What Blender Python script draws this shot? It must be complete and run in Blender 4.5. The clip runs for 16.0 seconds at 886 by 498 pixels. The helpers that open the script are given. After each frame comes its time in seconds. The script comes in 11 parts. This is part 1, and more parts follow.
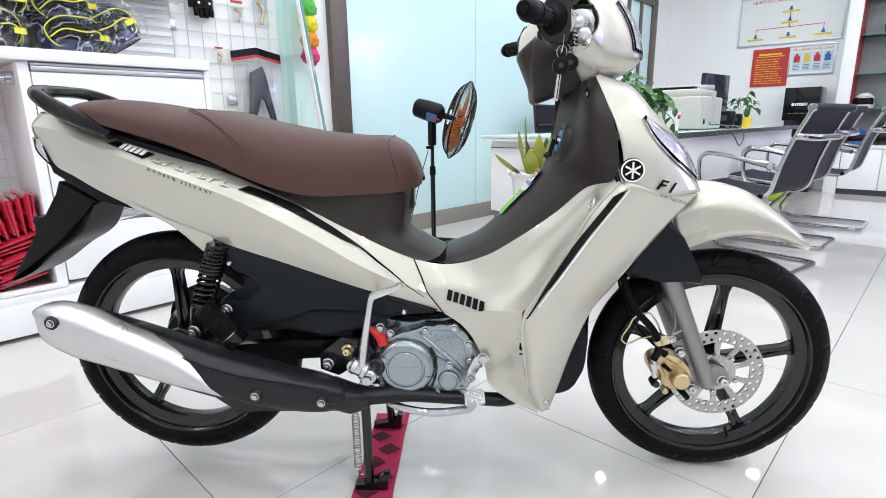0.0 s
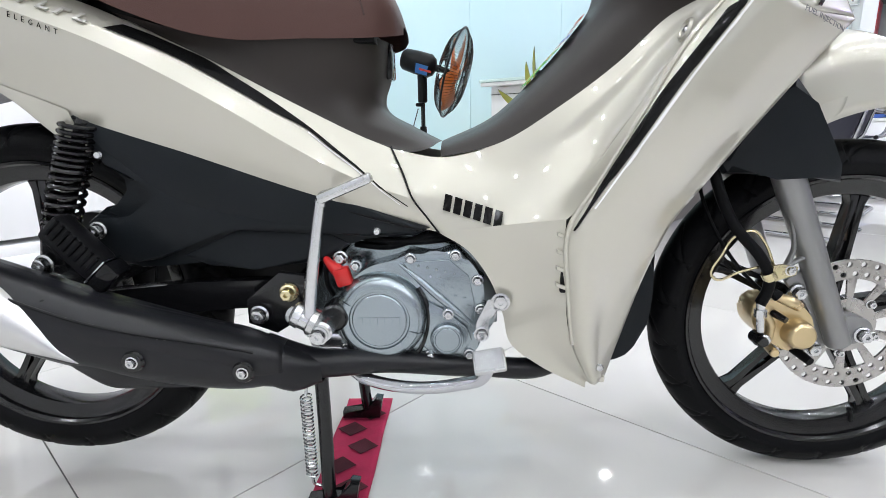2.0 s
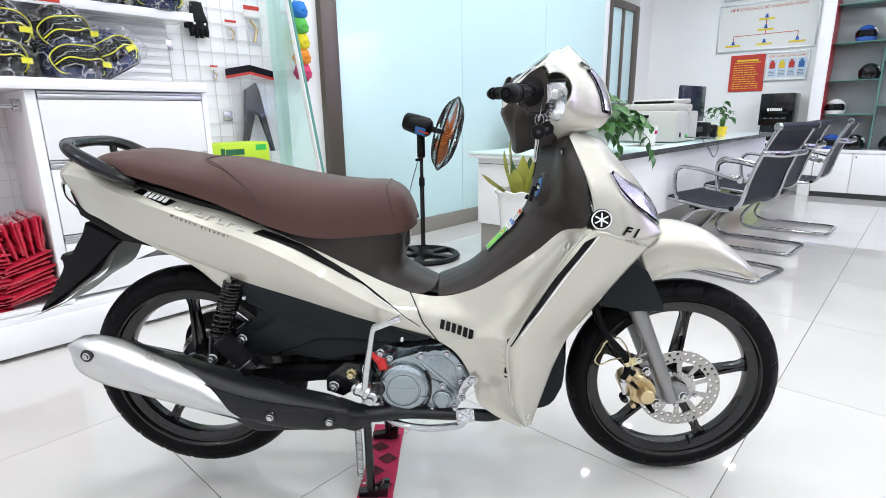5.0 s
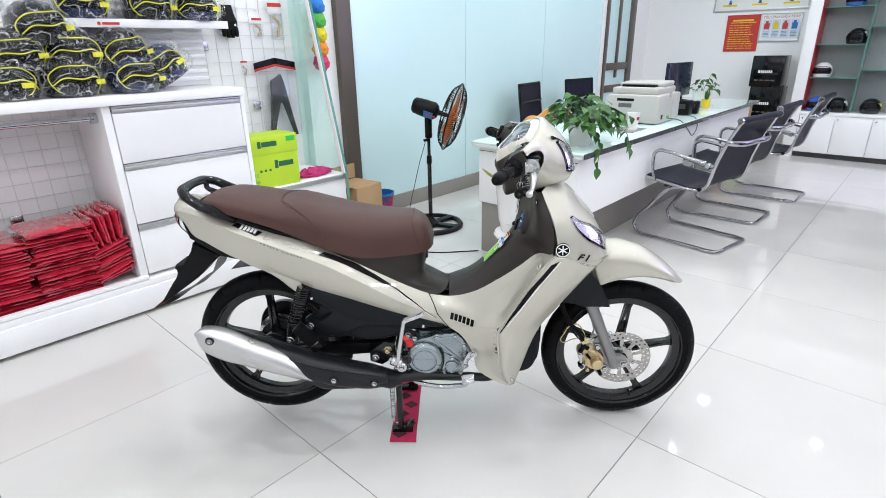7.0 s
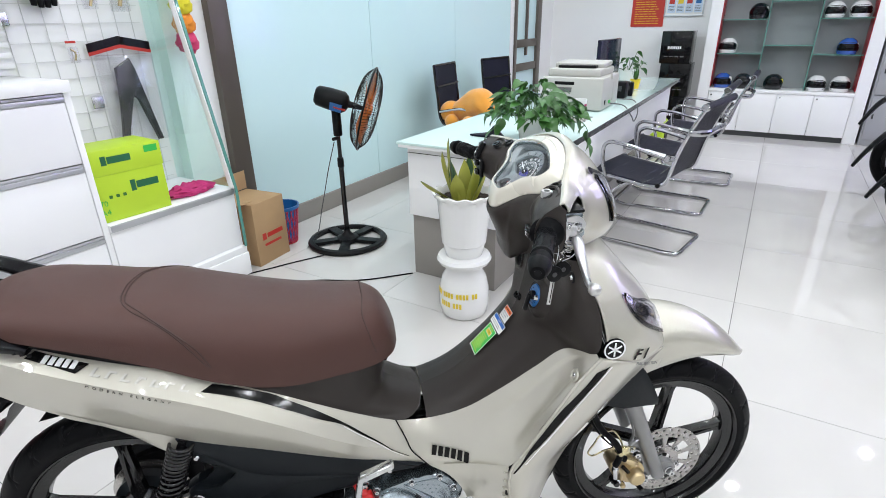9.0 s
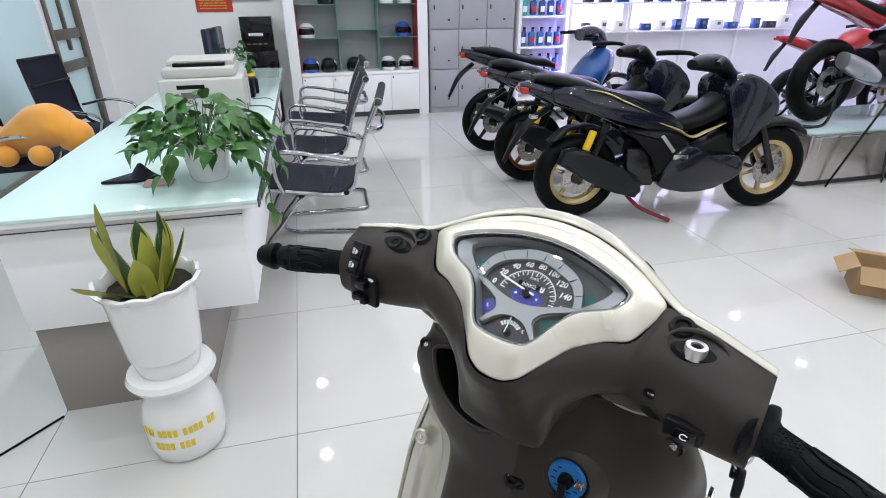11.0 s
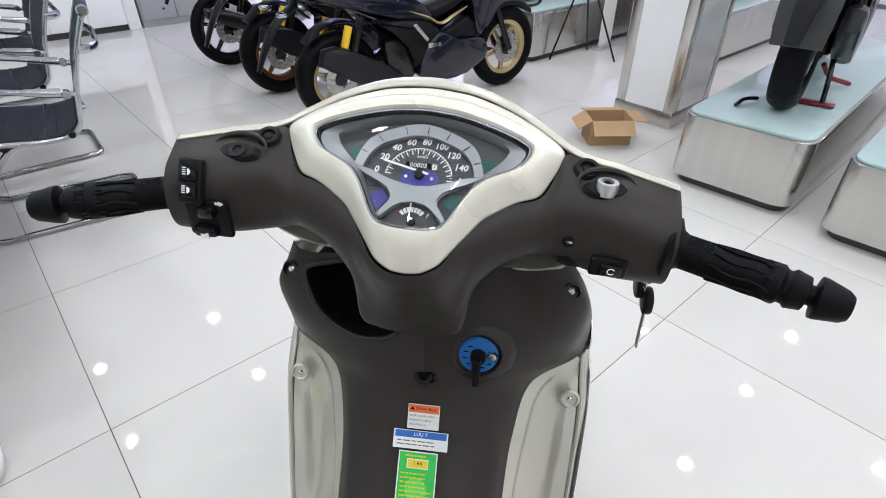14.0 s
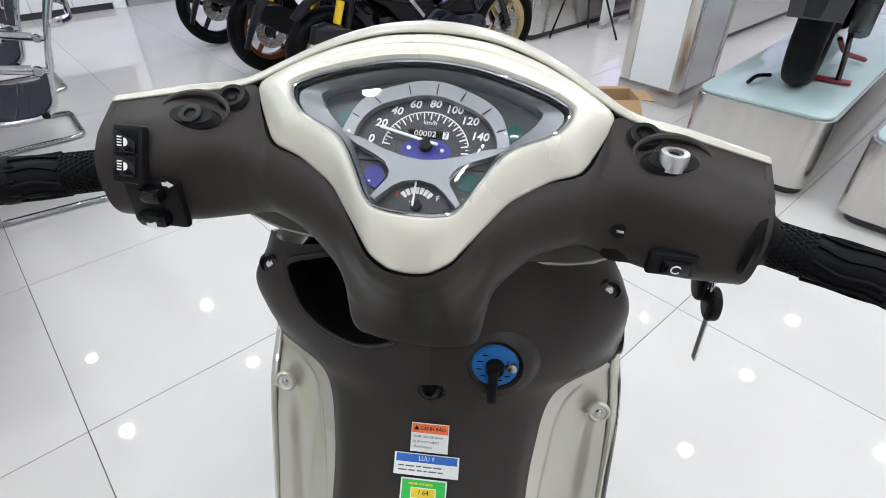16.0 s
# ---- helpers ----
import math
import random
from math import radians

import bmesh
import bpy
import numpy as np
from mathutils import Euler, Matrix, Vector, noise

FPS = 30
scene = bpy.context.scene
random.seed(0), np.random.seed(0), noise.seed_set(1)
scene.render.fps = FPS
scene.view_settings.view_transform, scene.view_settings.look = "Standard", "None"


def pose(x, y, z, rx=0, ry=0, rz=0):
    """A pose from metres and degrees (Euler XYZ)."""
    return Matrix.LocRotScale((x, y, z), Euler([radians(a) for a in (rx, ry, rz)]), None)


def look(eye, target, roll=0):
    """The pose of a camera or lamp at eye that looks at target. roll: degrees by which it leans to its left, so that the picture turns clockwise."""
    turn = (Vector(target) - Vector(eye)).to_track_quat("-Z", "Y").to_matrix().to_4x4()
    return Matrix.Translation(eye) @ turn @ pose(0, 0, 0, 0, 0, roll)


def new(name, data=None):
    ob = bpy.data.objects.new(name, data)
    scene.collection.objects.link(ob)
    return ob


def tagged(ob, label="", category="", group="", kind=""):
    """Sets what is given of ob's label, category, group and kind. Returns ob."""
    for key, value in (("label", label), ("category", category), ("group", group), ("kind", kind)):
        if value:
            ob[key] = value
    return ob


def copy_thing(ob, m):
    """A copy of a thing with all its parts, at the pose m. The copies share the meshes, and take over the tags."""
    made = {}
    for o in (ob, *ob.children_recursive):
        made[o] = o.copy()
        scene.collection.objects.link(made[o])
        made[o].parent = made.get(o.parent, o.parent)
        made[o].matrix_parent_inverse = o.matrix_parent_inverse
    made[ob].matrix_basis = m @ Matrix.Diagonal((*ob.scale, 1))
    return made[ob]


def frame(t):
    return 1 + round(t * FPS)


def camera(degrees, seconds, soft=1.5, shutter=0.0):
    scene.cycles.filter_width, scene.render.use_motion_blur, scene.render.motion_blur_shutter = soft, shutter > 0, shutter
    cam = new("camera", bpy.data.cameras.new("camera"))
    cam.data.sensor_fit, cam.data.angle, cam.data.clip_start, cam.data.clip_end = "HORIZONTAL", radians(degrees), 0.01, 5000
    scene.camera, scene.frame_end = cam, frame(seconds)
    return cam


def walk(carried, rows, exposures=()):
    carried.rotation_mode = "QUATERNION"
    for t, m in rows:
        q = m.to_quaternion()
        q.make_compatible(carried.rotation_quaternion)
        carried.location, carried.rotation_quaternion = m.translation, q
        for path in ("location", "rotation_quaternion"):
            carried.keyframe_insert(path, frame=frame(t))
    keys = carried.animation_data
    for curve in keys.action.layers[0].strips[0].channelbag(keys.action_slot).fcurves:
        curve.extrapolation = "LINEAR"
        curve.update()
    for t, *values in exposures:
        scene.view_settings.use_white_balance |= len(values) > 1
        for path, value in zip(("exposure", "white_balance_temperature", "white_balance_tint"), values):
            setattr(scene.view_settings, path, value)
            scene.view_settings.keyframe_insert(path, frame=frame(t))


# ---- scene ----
cam = camera(79.9, 16.0, 0.9)
PATH = [
    (0, (0.812, 0.378, 0.838), (-0.532, 1.784, 0.371), -0.8),
    (0.5, (0.716, 0.487, 0.741), (-0.627, 1.894, 0.274), -0.9),
    (1, (0.631, 0.57, 0.656), (-0.708, 1.977, 0.182), -1.0),
    (1.5, (0.582, 0.608, 0.61), (-0.75, 2.023, 0.139), -1.0),
    (2, (0.561, 0.634, 0.589), (-0.763, 2.058, 0.118), -1.1),
    (2.5, (0.566, 0.629, 0.589), (-0.746, 2.065, 0.121), -1.0),
    (3, (0.632, 0.576, 0.649), (-0.678, 2.013, 0.184), -0.9),
    (3.5, (0.729, 0.464, 0.748), (-0.578, 1.904, 0.281), -0.8),
    (4, (0.808, 0.358, 0.844), (-0.5, 1.797, 0.377), -0.8),
    (4.5, (0.855, 0.311, 0.891), (-0.453, 1.75, 0.424), -0.8),
    (6.8, (1.095, 0.032, 1.31), (-0.174, 1.41, 0.611), -1.1),
    (7, (1.136, -0.022, 1.326), (-0.13, 1.352, 0.613), -1.1),
    (7.5, (1.112, -0.037, 1.332), (-0.145, 1.334, 0.596), -1.2),
    (8, (0.945, 0.103, 1.32), (-0.281, 1.487, 0.558), -1.2),
    (8.2, (0.871, 0.166, 1.33), (-0.329, 1.569, 0.562), -1.2),
    (10.3, (0.092, 0.815, 1.311), (-0.043, 2.629, 0.478), -0.7),
    (10.5, (0.042, 0.855, 1.318), (0.06, 2.671, 0.479), -0.7),
    (11, (-0.041, 0.94, 1.331), (0.393, 2.694, 0.474), -0.4),
    (11.5, (-0.062, 0.999, 1.322), (0.649, 2.647, 0.439), -0.2),
    (12, (-0.071, 1.038, 1.31), (0.837, 2.559, 0.382), -0.1),
    (12.5, (-0.073, 1.063, 1.288), (0.943, 2.481, 0.31), -0.1),
    (13, (-0.073, 1.077, 1.26), (0.997, 2.407, 0.217), 0.0),
    (13.5, (-0.084, 1.073, 1.251), (1.003, 2.341, 0.15), 0.1),
    (14, (-0.121, 1.04, 1.272), (0.971, 2.272, 0.136), 0.0),
    (14.5, (-0.153, 1.003, 1.298), (0.94, 2.221, 0.148), 0.0),
    (15, (-0.165, 1.002, 1.301), (0.927, 2.213, 0.143), 0.0),
    (15.5, (-0.13, 1.051, 1.268), (0.959, 2.258, 0.102), -0.0),
    (16, (-0.069, 1.119, 1.214), (1.012, 2.316, 0.031), -0.0),
]
walk(cam, [(t, look(eye, target, roll)) for t, eye, target, roll in PATH], [(0, 0.28), (4.7, 0.28), (6.8, 0.14), (8.2, 0.12), (10.3, -0.06), (12, -0.12), (16, -0.07)])

# ---- world and light ----
world = bpy.data.worlds.new("indoor")
world.use_nodes = True
world.node_tree.nodes["Background"].inputs[0].default_value = (0.9, 0.95, 1.0, 1)
world.node_tree.nodes["Background"].inputs[1].default_value = 0.3
scene.world = world
CEIL = 3.0
LAMP_W = 6.6
DOWNLIGHTS = [(x, y) for x in (-1.48, -0.26, 0.97, 2.16, 3.35, 4.60, 5.80) for y in (-1.83, -0.65, 0.52, 1.70, 2.87, 4.05, 5.22, 6.40)]


def lamp(name, m, power, size, colour=(1, 1, 1), size_y=None):
    d = bpy.data.lights.new(name, "AREA")
    d.energy, d.color = power, colour
    d.shape, d.size = ("DISK", size) if size_y is None else ("RECTANGLE", size)
    if size_y is not None:
        d.size_y = size_y
    ob = new(name, d)
    ob.matrix_world = m
    return ob


for lx, ly in DOWNLIGHTS:
    lamp("downlight_lamp", pose(lx, ly, CEIL - 0.012), LAMP_W, 0.09, (0.94, 0.985, 1.035))
# blue-white shelf lighting of the far display wall
lamp("display_lamp", pose(4.6, 7.75, 2.5, 35, 0, 0), 60, 2.6, (0.58, 0.52, 1.0), 0.3)
lamp("display_lamp", pose(7.3, 5.6, 2.6, 0, -30, 0), 45, 0.3, (0.56, 0.50, 1.0), 3.0)

# ---- materials ----


def mat(name, colour, rough=0.5, metal=0.0, var=0.12, scale=6.0, fine=0.0, fscale=120.0, coat=0.0, ior=1.5, rvar=0.08, stretch=(1, 1, 1), random_var=0.0, sheen=0.0):
    m = bpy.data.materials.new(name)
    m.use_nodes = True
    nt = m.node_tree
    b = nt.nodes["Principled BSDF"]
    tc = nt.nodes.new("ShaderNodeTexCoord")
    mp = nt.nodes.new("ShaderNodeMapping")
    mp.inputs["Scale"].default_value = stretch
    nt.links.new(tc.outputs["Object"], mp.inputs[0])
    big = nt.nodes.new("ShaderNodeTexNoise")
    big.inputs["Scale"].default_value, big.inputs["Detail"].default_value = scale, 5.0
    nt.links.new(mp.outputs[0], big.inputs["Vector"])
    ramp = nt.nodes.new("ShaderNodeMapRange")
    ramp.inputs["To Min"].default_value, ramp.inputs["To Max"].default_value = 1 - var, 1 + var
    nt.links.new(big.outputs["Fac"], ramp.inputs["Value"])
    mul = nt.nodes.new("ShaderNodeVectorMath")
    mul.operation = "SCALE"
    mul.inputs[0].default_value = colour[:3]
    nt.links.new(ramp.outputs[0], mul.inputs["Scale"])
    out = mul.outputs[0]
    if random_var:
        oi = nt.nodes.new("ShaderNodeObjectInfo")
        r2 = nt.nodes.new("ShaderNodeMapRange")
        r2.inputs["To Min"].default_value, r2.inputs["To Max"].default_value = 1 - random_var, 1 + random_var
        nt.links.new(oi.outputs["Random"], r2.inputs["Value"])
        m2 = nt.nodes.new("ShaderNodeVectorMath")
        m2.operation = "SCALE"
        nt.links.new(out, m2.inputs[0])
        nt.links.new(r2.outputs[0], m2.inputs["Scale"])
        out = m2.outputs[0]
    nt.links.new(out, b.inputs["Base Color"])
    rr = nt.nodes.new("ShaderNodeMapRange")
    rr.inputs["To Min"].default_value, rr.inputs["To Max"].default_value = max(0.0, rough - rvar), min(1.0, rough + rvar)
    nt.links.new(big.outputs["Fac"], rr.inputs["Value"])
    nt.links.new(rr.outputs[0], b.inputs["Roughness"])
    b.inputs["Metallic"].default_value = metal
    b.inputs["IOR"].default_value = ior
    b.inputs["Coat Weight"].default_value = coat
    b.inputs["Coat Roughness"].default_value = 0.03
    b.inputs["Sheen Weight"].default_value = sheen
    if fine:
        n = nt.nodes.new("ShaderNodeTexNoise")
        n.inputs["Scale"].default_value, n.inputs["Detail"].default_value = fscale, 3.0
        nt.links.new(mp.outputs[0], n.inputs["Vector"])
        bp = nt.nodes.new("ShaderNodeBump")
        bp.inputs["Strength"].default_value, bp.inputs["Distance"].default_value = fine, 0.002
        nt.links.new(n.outputs["Fac"], bp.inputs["Height"])
        nt.links.new(bp.outputs[0], b.inputs["Normal"])
    return m


def glow(name, colour, strength):
    m = bpy.data.materials.new(name)
    m.use_nodes = True
    b = m.node_tree.nodes["Principled BSDF"]
    b.inputs["Base Color"].default_value = (*colour, 1)
    b.inputs["Emission Color"].default_value = (*colour, 1)
    b.inputs["Emission Strength"].default_value = strength
    return m


def clear(name, colour=(1, 1, 1), rough=0.0, ior=1.45):
    m = bpy.data.materials.new(name)
    m.use_nodes = True
    b = m.node_tree.nodes["Principled BSDF"]
    b.inputs["Base Color"].default_value = (*colour, 1)
    b.inputs["Transmission Weight"].default_value = 1.0
    b.inputs["Roughness"].default_value = rough
    b.inputs["IOR"].default_value = ior
    return m


def thin_glass(name, colour=(0.9, 1.0, 0.98), amount=0.05, rough=0.02, crinkle=0.0, edge=0.6):
    """A pane that lets light straight through and mirrors a little of it."""
    m = bpy.data.materials.new(name)
    m.use_nodes = True
    nt = m.node_tree
    nt.nodes.remove(nt.nodes["Principled BSDF"])
    t = nt.nodes.new("ShaderNodeBsdfTransparent")
    t.inputs[0].default_value = (*colour, 1)
    g = nt.nodes.new("ShaderNodeBsdfGlossy")
    g.inputs["Roughness"].default_value = rough
    if crinkle:
        tc, n, bp = nt.nodes.new("ShaderNodeTexCoord"), nt.nodes.new("ShaderNodeTexNoise"), nt.nodes.new("ShaderNodeBump")
        n.inputs["Scale"].default_value, n.inputs["Detail"].default_value, n.inputs["Distortion"].default_value = 28.0, 3.0, 1.5
        bp.inputs["Strength"].default_value, bp.inputs["Distance"].default_value = crinkle, 0.01
        nt.links.new(tc.outputs["Object"], n.inputs["Vector"])
        nt.links.new(n.outputs["Fac"], bp.inputs["Height"])
        nt.links.new(bp.outputs[0], g.inputs["Normal"])
    fc_ = nt.nodes.new("ShaderNodeLayerWeight")
    fc_.inputs["Blend"].default_value = 0.5
    fr = nt.nodes.new("ShaderNodeMath")
    fr.operation = "POWER"
    fr.inputs[1].default_value = 4.0
    nt.links.new(fc_.outputs["Facing"], fr.inputs[0])
    ad = nt.nodes.new("ShaderNodeMath")
    ad.operation = "MULTIPLY_ADD"
    ad.inputs[1].default_value, ad.inputs[2].default_value = edge, amount
    mx = nt.nodes.new("ShaderNodeMixShader")
    nt.links.new(fr.outputs[0], ad.inputs[0])
    nt.links.new(ad.outputs[0], mx.inputs[0])
    nt.links.new(t.outputs[0], mx.inputs[1])
    nt.links.new(g.outputs[0], mx.inputs[2])
    out = mx.outputs[0]
    if crinkle:  # film creases, their white glints painted in as diffuse streaks
        r = nt.nodes.new("ShaderNodeTexNoise")
        r.inputs["Scale"].default_value, r.inputs["Detail"].default_value, r.inputs["Distortion"].default_value = 8.5, 1.5, 1.8
        nt.links.new(tc.outputs["Object"], r.inputs["Vector"])
        sb, ab, mr = nt.nodes.new("ShaderNodeMath"), nt.nodes.new("ShaderNodeMath"), nt.nodes.new("ShaderNodeMapRange")
        sb.operation, sb.inputs[1].default_value = "SUBTRACT", 0.5
        ab.operation = "ABSOLUTE"
        nt.links.new(r.outputs["Fac"], sb.inputs[0])
        nt.links.new(sb.outputs[0], ab.inputs[0])
        nt.links.new(ab.outputs[0], mr.inputs["Value"])
        mr.inputs["From Max"].default_value, mr.inputs["To Min"].default_value, mr.inputs["To Max"].default_value = 0.020, 0.50, 0.0
        df, m2 = nt.nodes.new("ShaderNodeBsdfDiffuse"), nt.nodes.new("ShaderNodeMixShader")
        df.inputs[0].default_value = (0.80, 0.81, 0.83, 1)
        nt.links.new(mr.outputs[0], m2.inputs[0])
        nt.links.new(out, m2.inputs[1])
        nt.links.new(df.outputs[0], m2.inputs[2])
        out = m2.outputs[0]
    nt.links.new(out, nt.nodes["Material Output"].inputs[0])
    return m


STEER = None  # the turn of the handlebar and the front wheel, where set
M = {}
M["tile"] = mat("polished_tile", (0.61, 0.593, 0.57), 0.032, 0, 0.07, 2.2, coat=0.0, rvar=0.015, random_var=0.025, ior=1.55)
M["grout"] = mat("grout", (0.11, 0.105, 0.10), 0.8)
M["wall"] = mat("white_paint", (0.88, 0.88, 0.88), 0.6, 0, 0.03, 2.0, 0.15, 200)
M["ceiling"] = mat("ceiling_paint", (0.85, 0.85, 0.85), 0.8, 0, 0.02)
M["white"] = mat("white_laminate", (0.86, 0.86, 0.87), 0.35, 0, 0.03, 3.0, 0.05, 300)
M["whitegloss"] = mat("white_gloss", (0.82, 0.82, 0.83), 0.12, 0, 0.03, 3.0, coat=0.5)
M["greytrim"] = mat("brushed_aluminium_trim", (0.55, 0.56, 0.58), 0.32, 0.8, 0.08, 30.0, 0.1, 400, stretch=(1, 0.05, 1))
M["tanbase"] = mat("taupe_laminate", (0.27, 0.25, 0.23), 0.22, 0, 0.06, 4.0)
M["bronze"] = mat("bronze_aluminium", (0.13, 0.11, 0.095), 0.4, 0.5, 0.06, 8.0)
M["frosted"] = mat("frosted_glass", (0.60, 0.80, 0.82), 0.12, 0, 0.05, 0.5, rvar=0.05)
M["glasstop"] = mat("green_backpainted_glass", (0.62, 0.78, 0.75), 0.04, 0, 0.03, 1.0, rvar=0.02)
M["glassedge"] = mat("glass_edge", (0.10, 0.28, 0.24), 0.1, 0, 0.1)
M["pane"] = thin_glass("clear_pane")
M["chrome"] = mat("chrome", (0.56, 0.57, 0.60), 0.06, 1.0, 0.03, 5.0, rvar=0.03)
M["steel"] = mat("brushed_steel", (0.60, 0.58, 0.56), 0.24, 1.0, 0.12, 18.0, 0.25, 300, stretch=(1, 1, 0.04))
M["zinc"] = mat("zinc_bolt", (0.62, 0.63, 0.64), 0.25, 1.0, 0.1, 40)
M["blackplastic"] = mat("black_plastic", (0.007, 0.007, 0.008), 0.34, 0, 0.15, 12, 0.2, 500, ior=1.24)
M["blackgloss"] = mat("black_gloss", (0.004, 0.004, 0.005), 0.07, 0, 0.1, 10, coat=0.12, ior=1.34, rvar=0.02)
M["blackmetal"] = mat("black_painted_metal", (0.006, 0.006, 0.007), 0.17, 0.0, 0.15, 20, 0.05, 300, ior=1.5)
M["darkcover"] = mat("charcoal_satin_plastic", (0.0095, 0.0118, 0.0142), 0.33, 0, 0.12, 8, 0.15, 900, ior=1.25)
M["heatshield"] = mat("matt_black_coating", (0.010, 0.0103, 0.0125), 0.30, 0.0, 0.15, 6, 0.12, 900, ior=1.36)
M["rubber"] = mat("rubber", (0.0035, 0.0037, 0.0045), 0.46, 0, 0.2, 15, 0.2, 400, ior=1.19)
M["champagne"] = mat("champagne_pearl_paint", (0.515, 0.495, 0.42), 0.37, 0.45, 0.03, 3, 0.03, 2500, coat=1.0, rvar=0.04)
M["champagne"].node_tree.nodes["Principled BSDF"].inputs["Coat IOR"].default_value = 1.85
M["cream"] = mat("ivory_pearl_paint", (0.74, 0.71, 0.61), 0.28, 0.12, 0.03, 3, coat=1.0, rvar=0.04)
M["brown"] = mat("dark_brown_plastic", (0.033, 0.028, 0.0255), 0.38, 0, 0.08, 9, 0.09, 1400, ior=1.30)
M["seat"] = mat("brown_leatherette", (0.072, 0.034, 0.028), 0.48, 0, 0.10, 7, 0.25, 800, sheen=0.05, ior=1.34)
M["stitch"] = mat("dark_stitching", (0.045, 0.022, 0.018), 0.7)
M["alloy"] = mat("grey_cast_alloy", (0.325, 0.375, 0.405), 0.25, 0.92, 0.04, 12, 0.03, 1200, coat=0.25, rvar=0.03)
M["forkgrey"] = mat("grey_fork_paint", (0.26, 0.26, 0.26), 0.32, 0.6, 0.06, 20, 0.1, 500)
M["silver"] = mat("satin_silver", (0.62, 0.62, 0.62), 0.30, 0.9, 0.06, 15, 0.1, 500)
M["gold"] = mat("gold_anodised", (0.58, 0.46, 0.27), 0.30, 0.85, 0.08, 30)
M["brasszinc"] = mat("yellow_zinc", (0.66, 0.58, 0.36), 0.26, 1.0, 0.12, 40)
M["disc"] = mat("brake_disc_steel", (0.44, 0.425, 0.41), 0.28, 1.0, 0.08, 60, 0.1, 300)
M["red"] = mat("red_plastic", (0.55, 0.02, 0.02), 0.35)
M["standred"] = mat("dark_red_paint", (0.17, 0.008, 0.014), 0.4, 0, 0.1, 20)
M["redlens"] = mat("red_lens", (0.35, 0.01, 0.01), 0.1, coat=1.0)
M["lens"] = clear("clear_lens")
M["gaugeglass"] = thin_glass("gauge_cover", (0.97, 0.98, 0.99), 0.04, 0.01)
M["reflector"] = mat("lamp_reflector", (0.8, 0.8, 0.82), 0.12, 1.0, 0.1, 60)
M["dialsilver"] = mat("dial_silver", (0.30, 0.31, 0.32), 0.42, 0.6, 0.05)
M["granite"] = mat("dark_stone_edge", (0.06, 0.062, 0.066), 0.25, 0, 0.3, 60)
M["chairchrome"] = mat("chair_chrome", (0.50, 0.505, 0.53), 0.13, 1.0, 0.05, 5.0, rvar=0.03)
M["black"] = mat("black_vinyl", (0.006, 0.006, 0.006), 0.10, 0, 0.05, ior=1.3, rvar=0.02)
M["whiteink"] = mat("white_vinyl", (0.82, 0.82, 0.82), 0.4, 0, 0.02)
M["silverink"] = mat("silver_badge", (0.50, 0.49, 0.45), 0.34, 0.7, 0.05)
M["greyink"] = mat("grey_ink", (0.12, 0.12, 0.12), 0.4, 0, 0.05)
M["dial"] = mat("dial_face", (0.03, 0.03, 0.035), 0.4)
M["dialblue"] = mat("blue_print", (0.03, 0.03, 0.28), 0.4)
M["dialgreen"] = mat("teal_indicator", (0.012, 0.10, 0.09), 0.25)
M["ignblue"] = mat("blue_lock_face", (0.015, 0.13, 0.38), 0.35)
M["bladeorange"] = mat("orange_fan_plastic", (0.50, 0.13, 0.02), 0.3, 0, 0.08, 8)
M["orange"] = mat("orange_print", (0.80, 0.16, 0.04), 0.5)
M["blueprint"] = mat("blue_label", (0.02, 0.13, 0.50), 0.5)
M["greenprint"] = mat("green_label", (0.03, 0.48, 0.07), 0.5, 0, 0.06, 30)
M["yellowprint"] = mat("yellow_print", (0.75, 0.55, 0.03), 0.5)
M["redprint"] = mat("red_print", (0.50, 0.03, 0.02), 0.5)
M["paper"] = mat("paper", (0.78, 0.78, 0.76), 0.6, 0, 0.03)
M["mesh"] = mat("dark_mesh_fabric", (0.011, 0.012, 0.024), 0.50, 0, 0.2, 40, 0.4, 900, ior=1.27)
M["leaf"] = mat("pothos_leaf", (0.042, 0.135, 0.026), 0.35, 0, 0.35, 14, 0.15, 80, random_var=0.2)
M["leaflight"] = mat("snake_plant_edge", (0.36, 0.37, 0.06), 0.4, 0, 0.2, 20)
M["leafdark"] = mat("snake_plant_leaf", (0.024, 0.068, 0.020), 0.4, 0, 0.5, 25, stretch=(1, 1, 3))
M["porcelain"] = mat("white_glazed_ceramic", (0.80, 0.80, 0.79), 0.15, 0, 0.03, 6, coat=0.6)
M["soil"] = mat("soil", (0.03, 0.022, 0.016), 0.9, 0, 0.5, 30, 1.0, 60)
M["cardboard"] = mat("cardboard", (0.42, 0.27, 0.14), 0.75, 0, 0.12, 9, 0.25, 150)
M["limebox"] = mat("lime_carton", (0.48, 0.68, 0.03), 0.45, 0, 0.05)
M["printer"] = mat("beige_grey_plastic", (0.50, 0.49, 0.46), 0.45, 0, 0.05, 8, 0.2, 500)
M["orangeplush"] = mat("orange_plush", (0.80, 0.33, 0.04), 0.9, 0, 0.15, 12, 0.9, 250, sheen=0.5)
M["redwrap"] = mat("red_fabric_in_film", (0.48, 0.018, 0.045), 0.24, 0, 0.35, 12, 1.0, 45, coat=1.0)
M["pouchfilm"] = thin_glass("clear_pouch", (0.97, 0.97, 0.98), 0.07, 0.06)
M["film"] = thin_glass("plastic_bag", (0.99, 0.99, 0.99), 0.035, 0.03, 1.0, 0.30)
